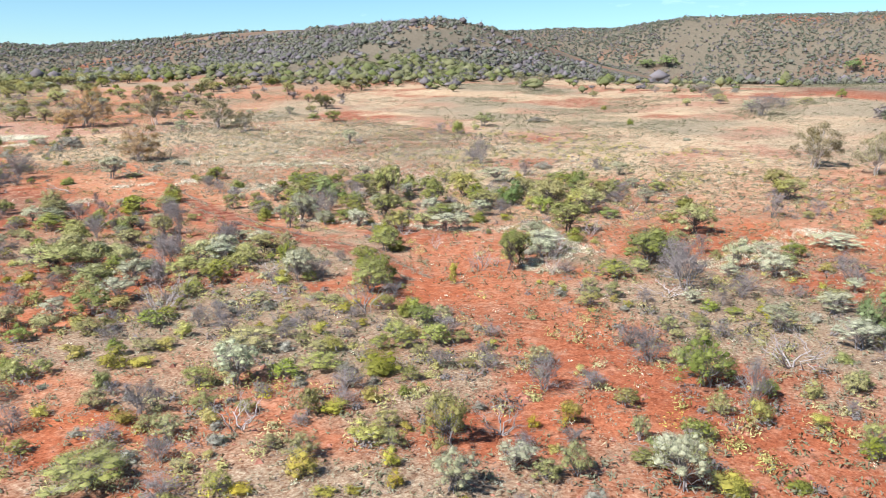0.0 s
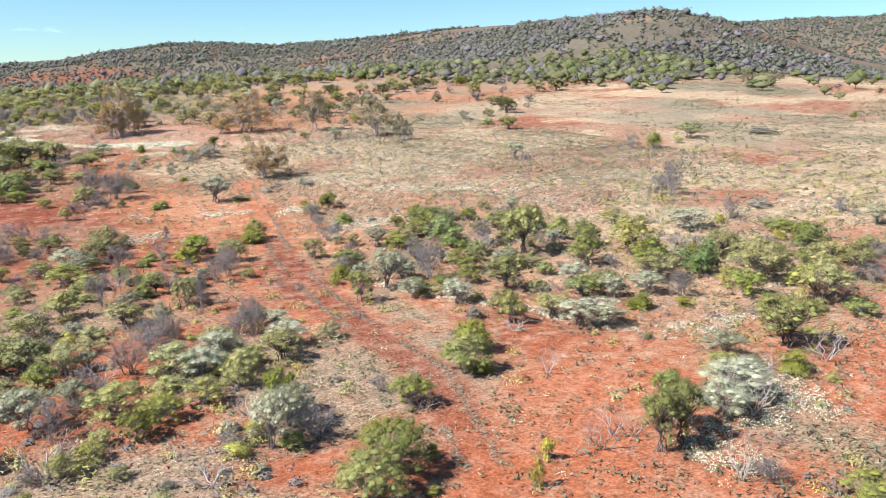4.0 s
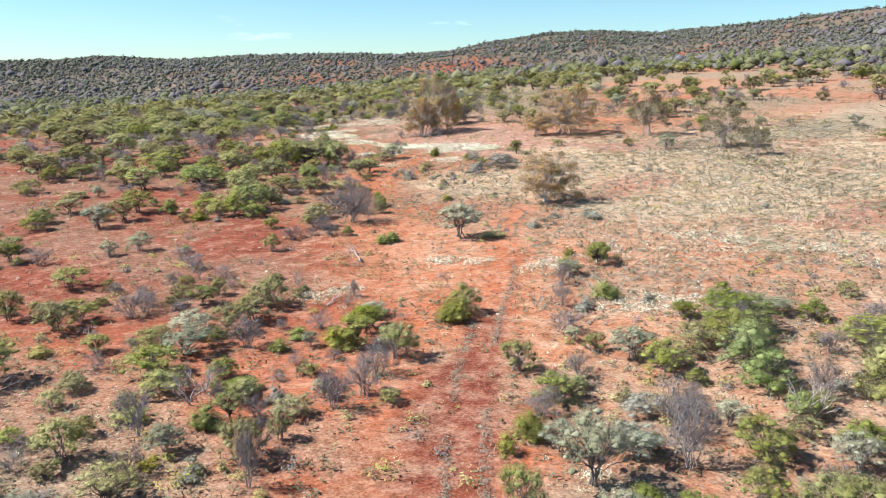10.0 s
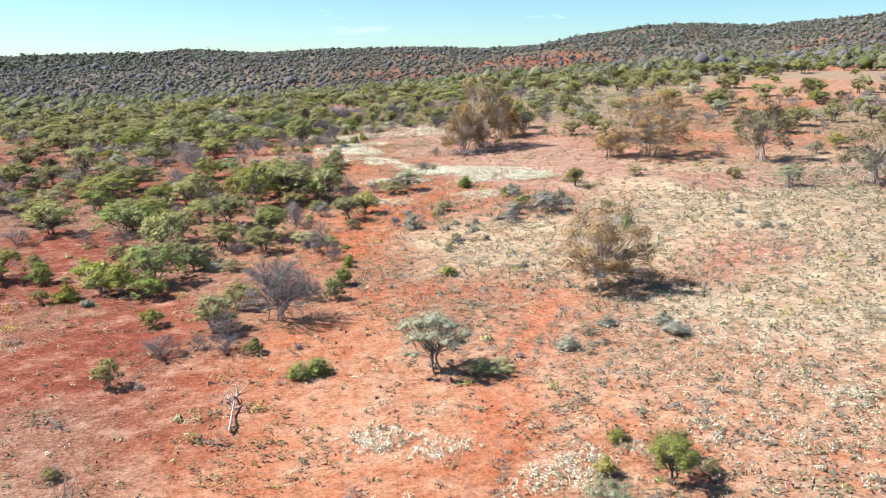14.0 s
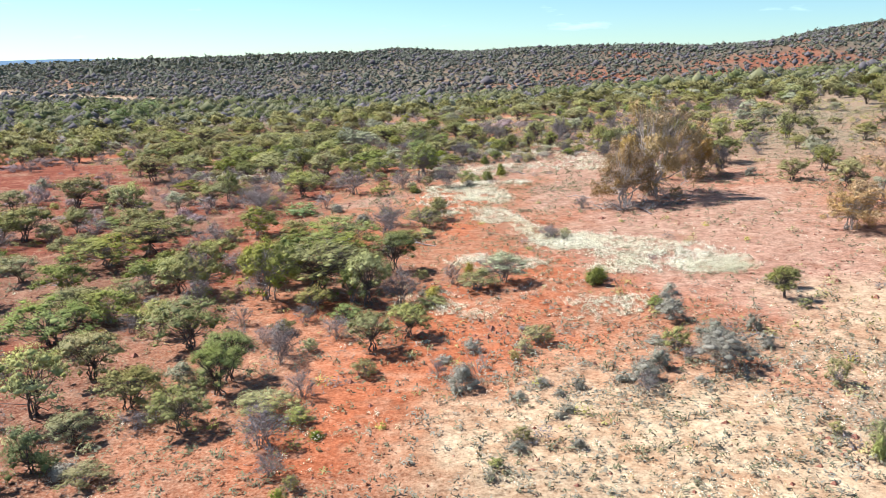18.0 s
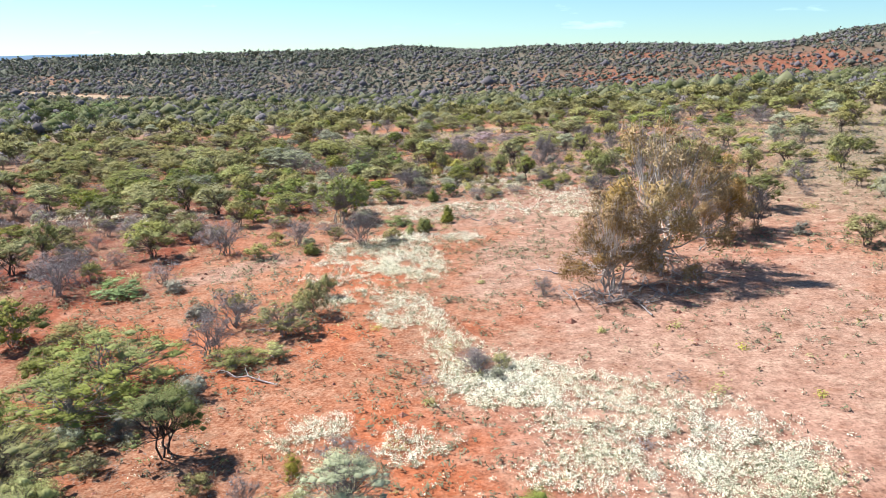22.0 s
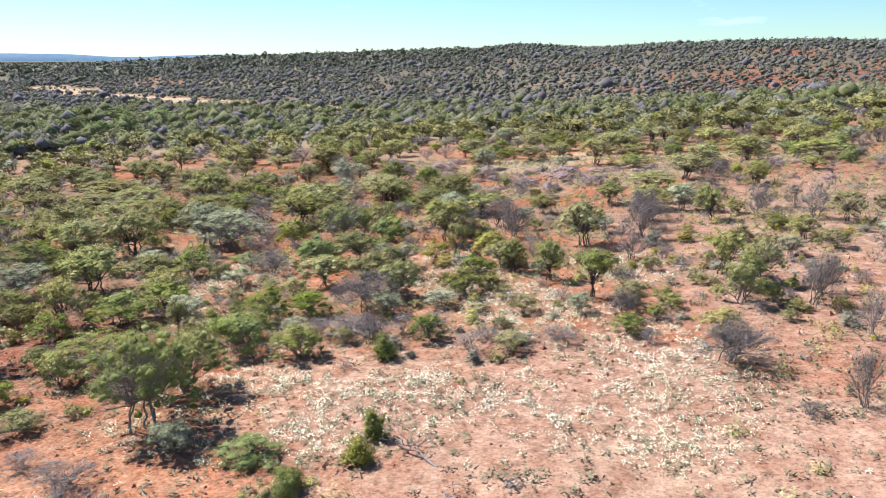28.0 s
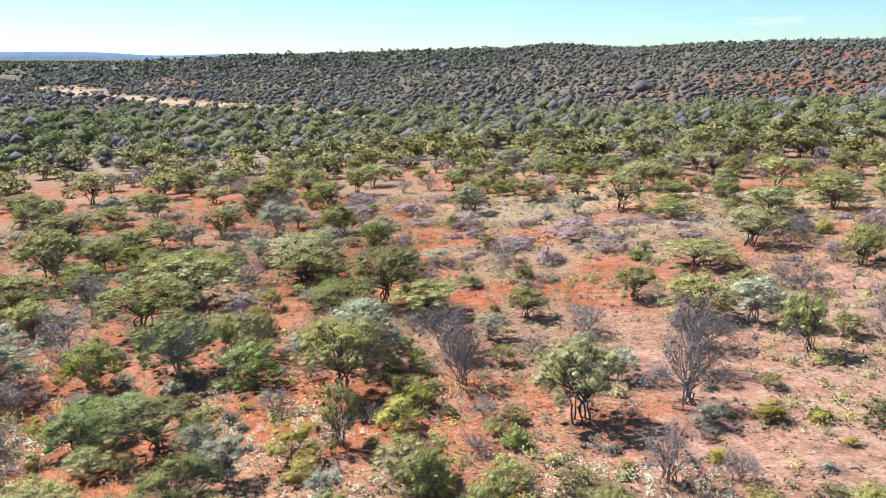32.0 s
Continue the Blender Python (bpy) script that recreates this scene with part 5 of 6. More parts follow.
put("mauve", 69.9, 195.1, 1.8, 1.1)
put("mauve", 84.9, 199.1, 2.0, 1.9)
put("mauve", 82.0, 195.6, 2.7, 1.0)
put("silver", 72.4, 198.2, 2.1, 1.6)
put("silver", 74.9, 200.0, 2.2, 1.1)
put("mulga", 80.1, 205.9, 2.2, 2.7)
put("mulga", 58.2, 199.3, 3.8, 2.3)
put("green", 56.6, 204.7, 3.4, 2.1)
put("silver", 61.0, 203.0, 2.4, 1.4)
put("olive", 90.7, 202.3, 3.4, 2.8)
put("mauve", 84.7, 211.3, 2.8, 2.3)
put("yellow", 87.4, 210.4, 1.6, 0.9)
put("mulga", 77.4, 207.8, 2.1, 2.3)
put("olive", 89.4, 197.2, 2.4, 1.4)
put("ball", 63.6, 195.5, 1.7, 1.5)
put("mulga", 61.9, 194.8, 1.3, 1.9)
put("olive", 64.2, 196.9, 1.3, 1.3)
put("olive", 65.7, 201.2, 2.2, 1.3)
put("olive", 71.6, 205.6, 1.6, 1.2)
put("yellow", 73.9, 216.5, 2.0, 1.2)
put("silver", 68.5, 209.2, 2.0, 1.6)
put("mauve", 60.6, 208.4, 2.1, 1.4)
put("yellow", 72.7, 209.0, 1.7, 1.0)
put("olive", 77.2, 199.4, 1.5, 0.6)
put("olive", 81.3, 200.3, 0.8, 0.6)
put("silver", 94.5, 213.3, 2.1, 1.5)
# shrubs on the straw flat and beside the pan
put("green", 63.2, 141.5, 3.9, 3.5)
put("mulga", 61.1, 140.3, 2.7, 3.1)
put("green", 68.1, 136.2, 2.3, 2.7)
put("mauve", 71.2, 136.0, 2.9, 2.6)
put("olive", 66.0, 135.1, 2.8, 1.6)
put("umbrella", 69.6, 143.6, 3.4, 3.0)
put("olive", 75.8, 138.6, 3.3, 1.5)
put("silver", 77.4, 139.8, 3.6, 2.2)
put("ball", 83.1, 139.2, 1.6, 1.4)
put("olive", 94.5, 137.8, 1.9, 1.5)
put("bluebush", 87.5, 137.2, 1.3, 0.9)
put("bluebush", 87.0, 136.2, 1.2, 0.6)
put("bluebush", 87.0, 134.8, 2.1, 0.5)
put("mauve", 67.4, 153.6, 3.3, 2.6)
put("olive", 70.4, 156.7, 4.1, 1.8)
put("olive", 71.2, 162.5, 1.7, 1.6)
put("mauve", 53.9, 162.9, 4.4, 3.0)
put("olive", 59.7, 154.3, 3.3, 1.4)
put("dark", 58.0, 162.9, 3.9, 1.3)
put("mauve", 60.9, 173.1, 4.2, 3.1)
put("mauve", 65.9, 175.7, 3.3, 2.2)
put("mauve", 70.8, 175.1, 3.8, 3.4)
put("mauve", 52.1, 176.6, 3.0, 2.3)
put("ball", 67.6, 172.6, 1.6, 1.1)
put("mauve", 52.9, 153.8, 2.0, 1.6)
put("mauve", 100.1, 177.7, 2.8, 3.7)
put("mauve", 80.6, 152.6, 1.9, 1.0)
put("bluebush", 61.2, 163.7, 1.8, 0.9)
put("silver", 72.8, 95.5, 4.2, 3.3)
put("mauve", 65.2, 104.0, 5.2, 3.5)
put("green", 55.2, 112.0, 3.1, 2.3)
put("green", 56.9, 110.7, 2.8, 1.7)
put("ball", 51.9, 111.3, 2.2, 1.3)
put("olive", 53.8, 112.4, 2.9, 2.3)
put("mauve", 59.3, 99.8, 2.9, 1.3)
put("olive", 57.5, 96.7, 1.7, 1.6)
put("ball", 67.2, 96.2, 1.6, 1.0)
put("ball", 76.4, 76.6, 2.3, 1.4)
put("umbrella", 79.2, 83.0, 2.1, 1.8)
put("silver", 76.4, 81.9, 2.2, 1.3)
put("olive", 67.2, 77.4, 2.6, 2.0)
put("olive", 56.1, 82.6, 3.2, 2.2)
put("silver", 61.9, 78.8, 2.2, 1.0)
put("bluebush", 79.8, 96.4, 1.6, 0.8)
put("bluebush", 85.8, 96.7, 2.1, 0.9)
put("bluebush", 82.9, 99.0, 1.5, 0.6)
snag(58.2, 86.8, 0.8, 1.8)
snag(61.5, 82.3, 1.1, 1.1)
put("mauve", 50.6, 97.7, 2.2, 1.1)
put("mauve", 51.8, 90.4, 1.3, 2.1)
put("olive", 53.0, 86.3, 1.4, 1.4)
put("mauve", 62.4, 101.8, 2.5, 1.6)
put("green", 68.5, 106.9, 1.6, 1.5)
put("ball", 83.4, 140.3, 1.8, 1.1)
put("bluebush", 86.6, 132.5, 2.2, 1.4)
put("bluebush", 88.2, 126.0, 3.6, 1.9)
put("bluebush", 84.1, 124.6, 2.1, 1.1)
put("bluebush", 75.7, 124.0, 2.1, 1.4)
put("olive", 79.3, 129.6, 2.2, 1.1)
put("bluebush", 102.0, 115.1, 1.2, 0.7)
put("bluebush", 103.1, 114.6, 1.0, 0.6)
put("bluebush", 102.6, 120.2, 1.4, 0.5)
put("mulga", 49.1, 149.3, 7.1, 3.0)
put("dark", 52.3, 129.7, 6.2, 2.8)
put("mulga", 43.7, 135.3, 4.9, 2.5)
put("green", 64.6, 149.4, 7.3, 3.0)
put("mulga", 69.2, 135.6, 3.5, 3.7)
put("umbrella", 64.0, 123.5, 3.0, 2.6)
put("mulga", 60.5, 129.0, 4.8, 3.0)
put("mulga", 46.1, 117.4, 3.9, 2.4)
put("ball", 176.4, 240.0, 5.7, 3.1)
put("olive", 165.6, 255.7, 6.1, 3.3)
put("mulga", 180.0, 195.6, 5.7, 4.0)
put("umbrella", 147.3, 166.4, 2.0, 2.7)
# shrubs along the wheel track
put("olive", 34.1, 32.1, 3.2, 1.3)
put("yellow", 34.0, 36.9, 1.3, 1.0)
put("yellow", 37.9, 30.9, 1.1, 0.9)
put("yellow", 38.7, 34.2, 1.1, 0.7)
put("mauve", 39.8, 33.4, 1.6, 0.9)
put("mauve", 37.3, 37.9, 1.9, 1.3)
put("green", 35.8, 40.5, 1.6, 0.8)
snag(36.3, 41.5, 2.7, 2.6)
put("silver", 36.8, 46.2, 2.6, 1.7)
put("yellow", 36.3, 45.5, 1.8, 0.9)
snag(42.6, 31.5, 2.1, 3.1)
put("green", 46.5, 33.9, 3.1, 2.3)
put("yellow", 43.4, 32.8, 0.9, 0.8)
put("ball", 44.7, 29.6, 1.3, 1.0)
put("yellow", 40.8, 27.2, 1.0, 0.5)
put("mauve", 39.6, 29.9, 0.7, 0.6)
put("green", 37.6, 26.8, 1.4, 0.9)
put("green", 38.5, 25.7, 1.5, 1.0)
put("yellow", 36.1, 28.6, 1.5, 1.0)
put("green", 42.7, 44.3, 2.0, 1.5)
put("silver", 46.2, 39.9, 2.3, 2.5)
put("yellow", 44.8, 40.0, 1.4, 0.9)
snag(43.2, 38.9, 2.4, 0.9)
put("silver", 48.0, 49.4, 2.7, 1.7)
put("olive", 46.4, 45.8, 2.5, 1.4)
put("olive", 43.0, 47.3, 3.0, 1.6)
put("mauve", 45.5, 51.9, 3.0, 2.2)
put("olive", 43.1, 54.0, 2.6, 1.8)
put("olive", 39.5, 52.3, 3.3, 1.3)
put("olive", 42.2, 57.8, 3.0, 1.5)
put("mauve", 52.5, 54.0, 2.3, 1.8)
put("umbrella", 57.0, 29.4, 2.1, 2.7)
put("silver", 61.8, 29.3, 2.9, 1.8)
snag(62.9, 28.7, 2.3, 2.9)
put("mulga", 72.9, 31.7, 4.8, 3.0)
put("ball", 69.2, 29.7, 2.2, 1.5)
put("silver", 67.8, 41.6, 3.3, 1.9)
put("green", 73.1, 45.6, 3.2, 1.7)
put("ball", 73.4, 41.4, 2.2, 1.4)
put("green", 64.0, 21.5, 4.6, 3.1)
put("mauve", 60.6, 18.5, 3.4, 3.2)
snag(56.0, 17.5, 3.8, 1.2)
put("silver", 54.9, 15.9, 1.6, 0.9)
put("green", 58.4, 22.1, 2.8, 1.3)
put("olive", 54.4, 22.4, 1.3, 1.1)
put("olive", 53.7, 20.6, 1.5, 1.2)
put("mulga", 78.1, 22.1, 4.7, 2.9)
put("mauve", 69.6, 19.3, 2.0, 1.9)
put("silver", 65.5, 15.9, 2.6, 2.5)
put("mauve", 45.0, 16.5, 2.1, 1.4)
put("mauve", 45.7, 15.6, 1.9, 1.2)
put("green", 53.5, 13.2, 1.3, 0.5)
put("ball", 89.3, 26.2, 2.3, 1.5)
snag(55.7, 31.1, 1.8, 1.7)
put("yellow", 51.5, 30.9, 0.7, 1.3)
put("olive", 41.8, 55.1, 3.1, 2.2)
put("mauve", 47.4, 53.8, 3.0, 1.9)
put("olive", 47.0, 50.2, 3.1, 1.8)
put("olive", 45.9, 48.5, 1.8, 0.8)
put("green", 50.2, 46.2, 1.1, 0.7)
put("olive", 50.4, 52.3, 2.5, 1.6)
put("olive", 50.6, 49.2, 1.9, 1.1)
put("mauve", 53.2, 53.3, 2.0, 2.2)
put("silver", 53.6, 50.3, 2.7, 1.6)
put("olive", 46.5, 64.3, 2.6, 1.9)
put("olive", 43.8, 61.3, 2.7, 1.8)
put("mauve", 42.8, 59.0, 1.5, 1.2)
put("mauve", 49.7, 57.6, 1.6, 1.5)
put("green", 60.1, 42.9, 2.6, 2.0)
put("olive", 65.5, 45.0, 2.3, 2.2)
snag(64.5, 43.7, 2.0, 1.0)
put("silver", 69.0, 40.9, 3.3, 1.8)
put("mulga", 71.2, 50.6, 3.8, 2.7)
put("green", 80.1, 50.6, 3.1, 3.0)
put("mulga", 79.2, 56.1, 4.2, 4.3)
put("mauve", 69.5, 56.7, 2.6, 3.5)
put("silver", 65.5, 56.5, 3.3, 3.2)
put("olive", 62.0, 55.1, 2.1, 2.3)
put("ball", 64.7, 60.7, 2.0, 1.5)
put("ball", 66.3, 54.1, 1.9, 1.3)
put("green", 78.5, 66.8, 3.6, 2.2)
put("dark", 76.6, 61.4, 3.3, 2.0)
put("yellow", 67.6, 49.9, 1.2, 0.7)
snag(73.1, 47.5, 1.9, 1.5)
put("olive", 66.9, 67.7, 2.3, 1.8)
put("ball", 66.2, 75.9, 2.7, 1.8)
put("umbrella", 60.9, 76.0, 2.1, 1.8)
put("mulga", 54.9, 80.2, 2.9, 1.7)
put("ball", 57.1, 76.2, 1.6, 0.9)
put("mauve", 59.1, 67.1, 2.5, 2.2)
put("silver", 51.0, 75.3, 3.3, 1.7)
snag(51.3, 68.6, 2.0, 2.3)
put("olive", 50.0, 70.1, 3.0, 1.3)
put("umbrella", 52.9, 65.8, 1.6, 1.5)
put("mauve", 53.4, 60.0, 1.2, 3.0)
put("olive", 54.9, 63.5, 1.4, 1.5)
put("mulga", 43.3, 91.4, 3.1, 1.6)
put("mulga", 43.7, 81.5, 2.7, 2.0)
put("mauve", 47.7, 83.2, 2.5, 1.7)
put("umbrella", 51.9, 84.6, 2.4, 1.4)
snag(41.8, 70.1, 2.5, 1.8)
put("olive", 45.3, 69.8, 1.6, 1.0)

# ---- random growth round the placed plants ----
def thickness(x, y):
    """How wooded a place is, in trees to 100 square metres."""
    r, az = np.hypot(x - 80, y - 130), np.degrees(np.arctan2(x - 80, y - 130))
    n = fbm(x, y, 40, 73)
    d = 0.5 + 0 * r
    d = np.maximum(d, 10.0 * smooth(40, 70, y - x + 0.0) * smooth(130, 150, y + 0.3 * x - 20))
    d = np.maximum(d, 9.5 * smooth(205, 230, y - 0.25 * (x - 80)))
    d = np.maximum(d, 3.0 * smooth(55, 105, r) * smooth(12, 26, az) * (1 - smooth(62, 78, az)))
    d = np.maximum(d, 1.6 * blob(x, y, 135, 190, 45, 40, 0, 0.6, 0.4, 21))
    d = np.maximum(d, 6.5 * smooth(120, 190, r))
    d = d * (0.45 + 0.9 * smooth(0.3, 0.6, n))
    field = np.maximum(blob(x, y, 205, 78, 135, 58, 15, 0.25, 0.22, 3), blob(x, y, 100, 140, 24, 34, 0, 0.3, 0.3, 22))
    field = np.maximum(field, blob(x, y, 300, 105, 60, 50, 0, 0.4, 0.3, 28))
    d = d * (1 - 0.97 * field) * (1 - 0.82 * smooth(84, 96, x) * smooth(195, 205, y) * (1 - smooth(248, 262, y)))
    for cx, cy, rx, ry in ((34, 186, 24, 15), (92, 212, 16, 14), (112, 186, 16, 12), (70, 152, 14, 18), (84, 186, 14, 10), (60, 100, 25, 18)):
        d = d * (1 - 0.8 * blob(x, y, cx, cy, rx, ry, 0, 0.5, 0.3, 23))
    clear = band(x, y, [(-260, 570), (-190, 510), (-71, 449), (-20, 421)], 14, seed=9)
    bare = np.maximum(smooth(0.64, 0.74, fbm(x, y, 120, 77)), smooth(0.70, 0.78, fbm(x, y, 50, 78)))
    return d * (1 - 0.9 * clear) * (1 - 0.6 * bare * smooth(200, 300, r))


def companions(count, seed):
    """Smaller shrubs that crowd round the larger plants."""
    rng = np.random.default_rng(seed)
    hosts = [p for p in PLACED if p[2] > 1.8]
    kinds = ["olive", "mauve", "yellow", "bluebush", "green", "silver"]
    for k in rng.permutation(len(hosts))[:count]:
        x, y, w = hosts[k]
        a, r = rng.uniform(0, 6.283), w * rng.uniform(0.55, 0.95)
        cx, cy = x + r * math.cos(a), y + r * math.sin(a)
        if off_path(cx, cy) > 70 or crowded(cx, cy, 0, 0.32) or float(band(np.array([cx]), np.array([cy]), TRACK, 1.6, 0.2, 0.0)[0]) > 0.5:
            continue
        kind = str(rng.choice(kinds, p=[0.32, 0.26, 0.16, 0.10, 0.10, 0.06] if cy < 60 else [0.38, 0.30, 0.06, 0.12, 0.08, 0.06]))
        s = min(w * rng.uniform(0.35, 0.65), 1.9)
        f = FORMS[kind]
        put(kind, round(cx, 1), round(cy, 1), s, s * f[0] / f[1] * rng.uniform(0.85, 1.1))


# dead wood under the large gums
for lx0, ly0, turn0 in ((88.5, 161.2, 20), (90.2, 164.4, 70), (92.5, 163.8, 120), (94.0, 166.0, 10), (87.0, 163.0, 150), (89.6, 160.4, 100), (95.5, 173.0, 60)):
    log(lx0, ly0, 3.0, turn0)
for lx0, ly0 in ((88.0, 161.6), (91.2, 162.6), (93.8, 164.8), (86.0, 162.2), (89.6, 161.2), (90.4, 164.6), (92.6, 166.6)):
    snag(lx0, ly0, 3.4, 1.3)
companions(330, 8)


def thicket(cx, cy, rx, ry, turn, per100, seed, kinds, low=0.6, high=1.15):
    """Plants that crowd an oval patch, between those that stand there already."""
    rng = np.random.default_rng(seed)
    want, c, s = int(per100 * math.pi * rx * ry / 100), math.cos(radians(turn)), math.sin(radians(turn))
    for _ in range(want * 5):
        if want <= 0:
            break
        u, v = rng.uniform(-1, 1, 2)
        if u * u + v * v > 1:
            continue
        x, y = cx + u * rx * c - v * ry * s, cy + u * rx * s + v * ry * c
        kind, size = str(rng.choice(kinds)), rng.uniform(low, high)
        f = FORMS[kind]
        w = f[1] * size
        if crowded(x, y, w * 0.36, 0.36) or float(np.maximum(band(np.array([x]), np.array([y]), TRACK, 2.2, 0.2, 0.0), band(np.array([x]), np.array([y]), LANE, 3.5, 0.2, 0.0))[0]) > 0.5:
            continue
        put(kind, round(x, 1), round(y, 1), w, f[0] * size * rng.uniform(0.72, 0.95))
        want -= 1


SCRUB = ["green", "mulga", "olive", "mauve", "silver"]
thicket(50, 146, 18, 11, 0, 5, 31, ["green", "mulga", "mulga", "green", "olive", "mauve"], 0.9, 1.4)
thicket(56, 124, 9, 9, 0, 4, 32, ["olive", "mauve", "mulga"], 0.5, 1.0)
thicket(66, 132, 7, 9, 0, 5, 58, ["olive", "mauve", "mulga", "green"], 0.6, 1.0)
thicket(76, 52, 19, 8, -38, 6, 33, SCRUB)
thicket(88, 38, 12, 8, -30, 5, 34, SCRUB)
thicket(39, 66, 13, 22, -20, 3, 35, SCRUB, 0.5, 1.0)
thicket(36, 100, 14, 18, 0, 3, 36, SCRUB, 0.6, 1.1)
thicket(34, 36, 12, 16, -30, 12, 37, ["yellow", "olive", "mauve", "mauve", "olive", "green", "bluebush"], 0.4, 0.8)
thicket(46, 22, 9, 12, -30, 11, 38, ["yellow", "olive", "mauve", "bluebush", "mauve"], 0.4, 0.8)
thicket(26, 20, 9, 12, -40, 13, 46, ["yellow", "olive", "mauve", "mauve", "olive", "bluebush"], 0.4, 0.8)
thicket(60, 10, 14, 8, 20, 9, 39, ["yellow", "green", "silver", "mauve", "mauve"], 0.4, 0.9)
thicket(38, 55, 12, 14, -30, 9, 47, ["olive", "mauve", "mauve", "green", "silver", "yellow"], 0.45, 0.95)
thicket(63, 203, 15, 14, 0, 4, 40, ["green", "mulga", "silver", "olive", "mauve", "green"], 0.7, 1.2)
thicket(54, 222, 20, 14, 0, 6, 41, ["green", "mulga", "mulga", "mauve"], 0.8, 1.4)
thicket(78, 206, 12, 9, 0, 4, 42, ["olive", "mauve", "yellow", "silver"], 0.5, 1.0)
thicket(92, 226, 18, 12, 0, 2, 43, ["mulga", "mauve", "olive", "silver"], 0.6, 1.1)
thicket(50, 198, 20, 13, 0, 6, 64, ["mulga", "green", "mulga", "mauve"], 0.8, 1.3)
thicket(40, 214, 18, 14, 0, 6, 65, ["mulga", "mulga", "mauve", "green"], 0.8, 1.3)
thicket(62, 184, 9, 10, 0, 3, 44, ["mauve", "olive", "mulga"], 0.6, 1.1)
thicket(54, 172, 10, 10, 0, 3, 45, ["mauve", "mulga"], 0.6, 1.2)


LOWER = ["mauve", "olive", "bluebush", "yellow", "silver", "mauve", "olive"]
thicket(72, 208, 26, 16, 0, 9, 48, LOWER, 0.35, 0.75)
thicket(50, 232, 28, 14, 0, 7, 49, LOWER, 0.45, 0.9)
thicket(92, 250, 36, 9, 10, 4, 56, ["heath", "heath", "mauve"], 0.6, 1.2)
thicket(92, 216, 14, 10, 0, 3, 57, ["heath", "bluebush", "yellow"], 0.5, 1.0)
thicket(36, 184, 17, 9, 0, 5, 59, ["heath", "heath", "mauve"], 0.5, 1.0)
thicket(48, 190, 14, 12, 0, 6, 51, LOWER + ["mulga", "green"], 0.5, 1.0)
thicket(70, 138, 6, 5, 0, 10, 52, ["olive", "mauve", "mulga", "bluebush"], 0.5, 0.9)
thicket(50, 78, 12, 14, 0, 5, 53, ["mauve", "olive", "mauve", "mulga"], 0.35, 0.75)
thicket(82, 62, 9, 12, -30, 7, 54, ["mauve", "silver", "green", "olive"], 0.5, 1.0)
thicket(120, 150, 24, 26, 0, 1.2, 55, ["olive", "silver", "bluebush"], 0.5, 1.0)
thicket(130, 185, 34, 26, 0, 1.8, 66, ["mauve", "olive", "silver", "mauve", "mulga", "ball"], 0.6, 1.2)


def scatter_trees(seed):
    """The nearer woodland: single trees and shrubs where they can be told apart, the rest joined."""
    rng = np.random.default_rng(seed)
    n = 90000
    x, y = rng.uniform(-60, 215, n), rng.uniform(-25, 345, n)
    ahead = np.degrees(np.arctan2(x - 20, y + 20))
    d = off_path(x, y)
    cell = 275 * 370 / n / 100
    keep = (rng.uniform(0, 1.0, n) < thickness(x, y) * cell * 100 / 100 * 0.95) & (d > 14) & (d < 125) & (ahead > -34) & (ahead < 105)
    px, py, pw = (np.array([p[i] for p in PLACED]) for i in range(3))
    lists = [("mulga", 0.36), ("green", 0.15), ("mauve", 0.22), ("olive", 0.14), ("silver", 0.10), ("dark", 0.03)]
    kinds, share = [k for k, _ in lists], [s for _, s in lists]
    rest, single = {k: [] for k in kinds}, {k: 0 for k in kinds}
    made = []
    for a, b, dd in sorted(zip(x[keep], y[keep], d[keep]), key=lambda q: q[2]):
        near = np.hypot(px - a, py - b)
        # where plants stand already, the ground between them stays as it is
        if (near < pw * 0.45 + 1.2).any() or (dd < 40 and b < 195 and (near < 6.5).sum() >= 2):
            continue
        if made and ((np.array(made[-500:]) - (a, b)) ** 2).sum(1).min() < 3.2:
            continue
        k = str(rng.choice(kinds, p=share))
        s = rng.uniform(0.7, 1.25)
        w, h = FORMS[k][1] * s * rng.uniform(0.9, 1.2), FORMS[k][0] * s * rng.uniform(0.8, 1.0)
        made.append((a, b))
        if dd < 85 and single[k] < (170 if k == "mulga" else 80):
            single[k] += 1
            put(k, round(a, 1), round(b, 1), w, h, 1)
        else:
            rest[k].append((a, b, w, h))
    for k, rows in rest.items():
        if rows:
            joined(k, rows, 2, NAME[k].split("_")[0] + "_woodland", f"woodland of many {NAME[k].replace('_', ' ')}s beyond the clearing")


scatter_trees(5)
for more_kind, more_rows in MORE.items():
    joined(more_kind, more_rows, 1, NAME[more_kind] + "_undergrowth", f"undergrowth of many {NAME[more_kind].replace('_', ' ')}s between the trees")


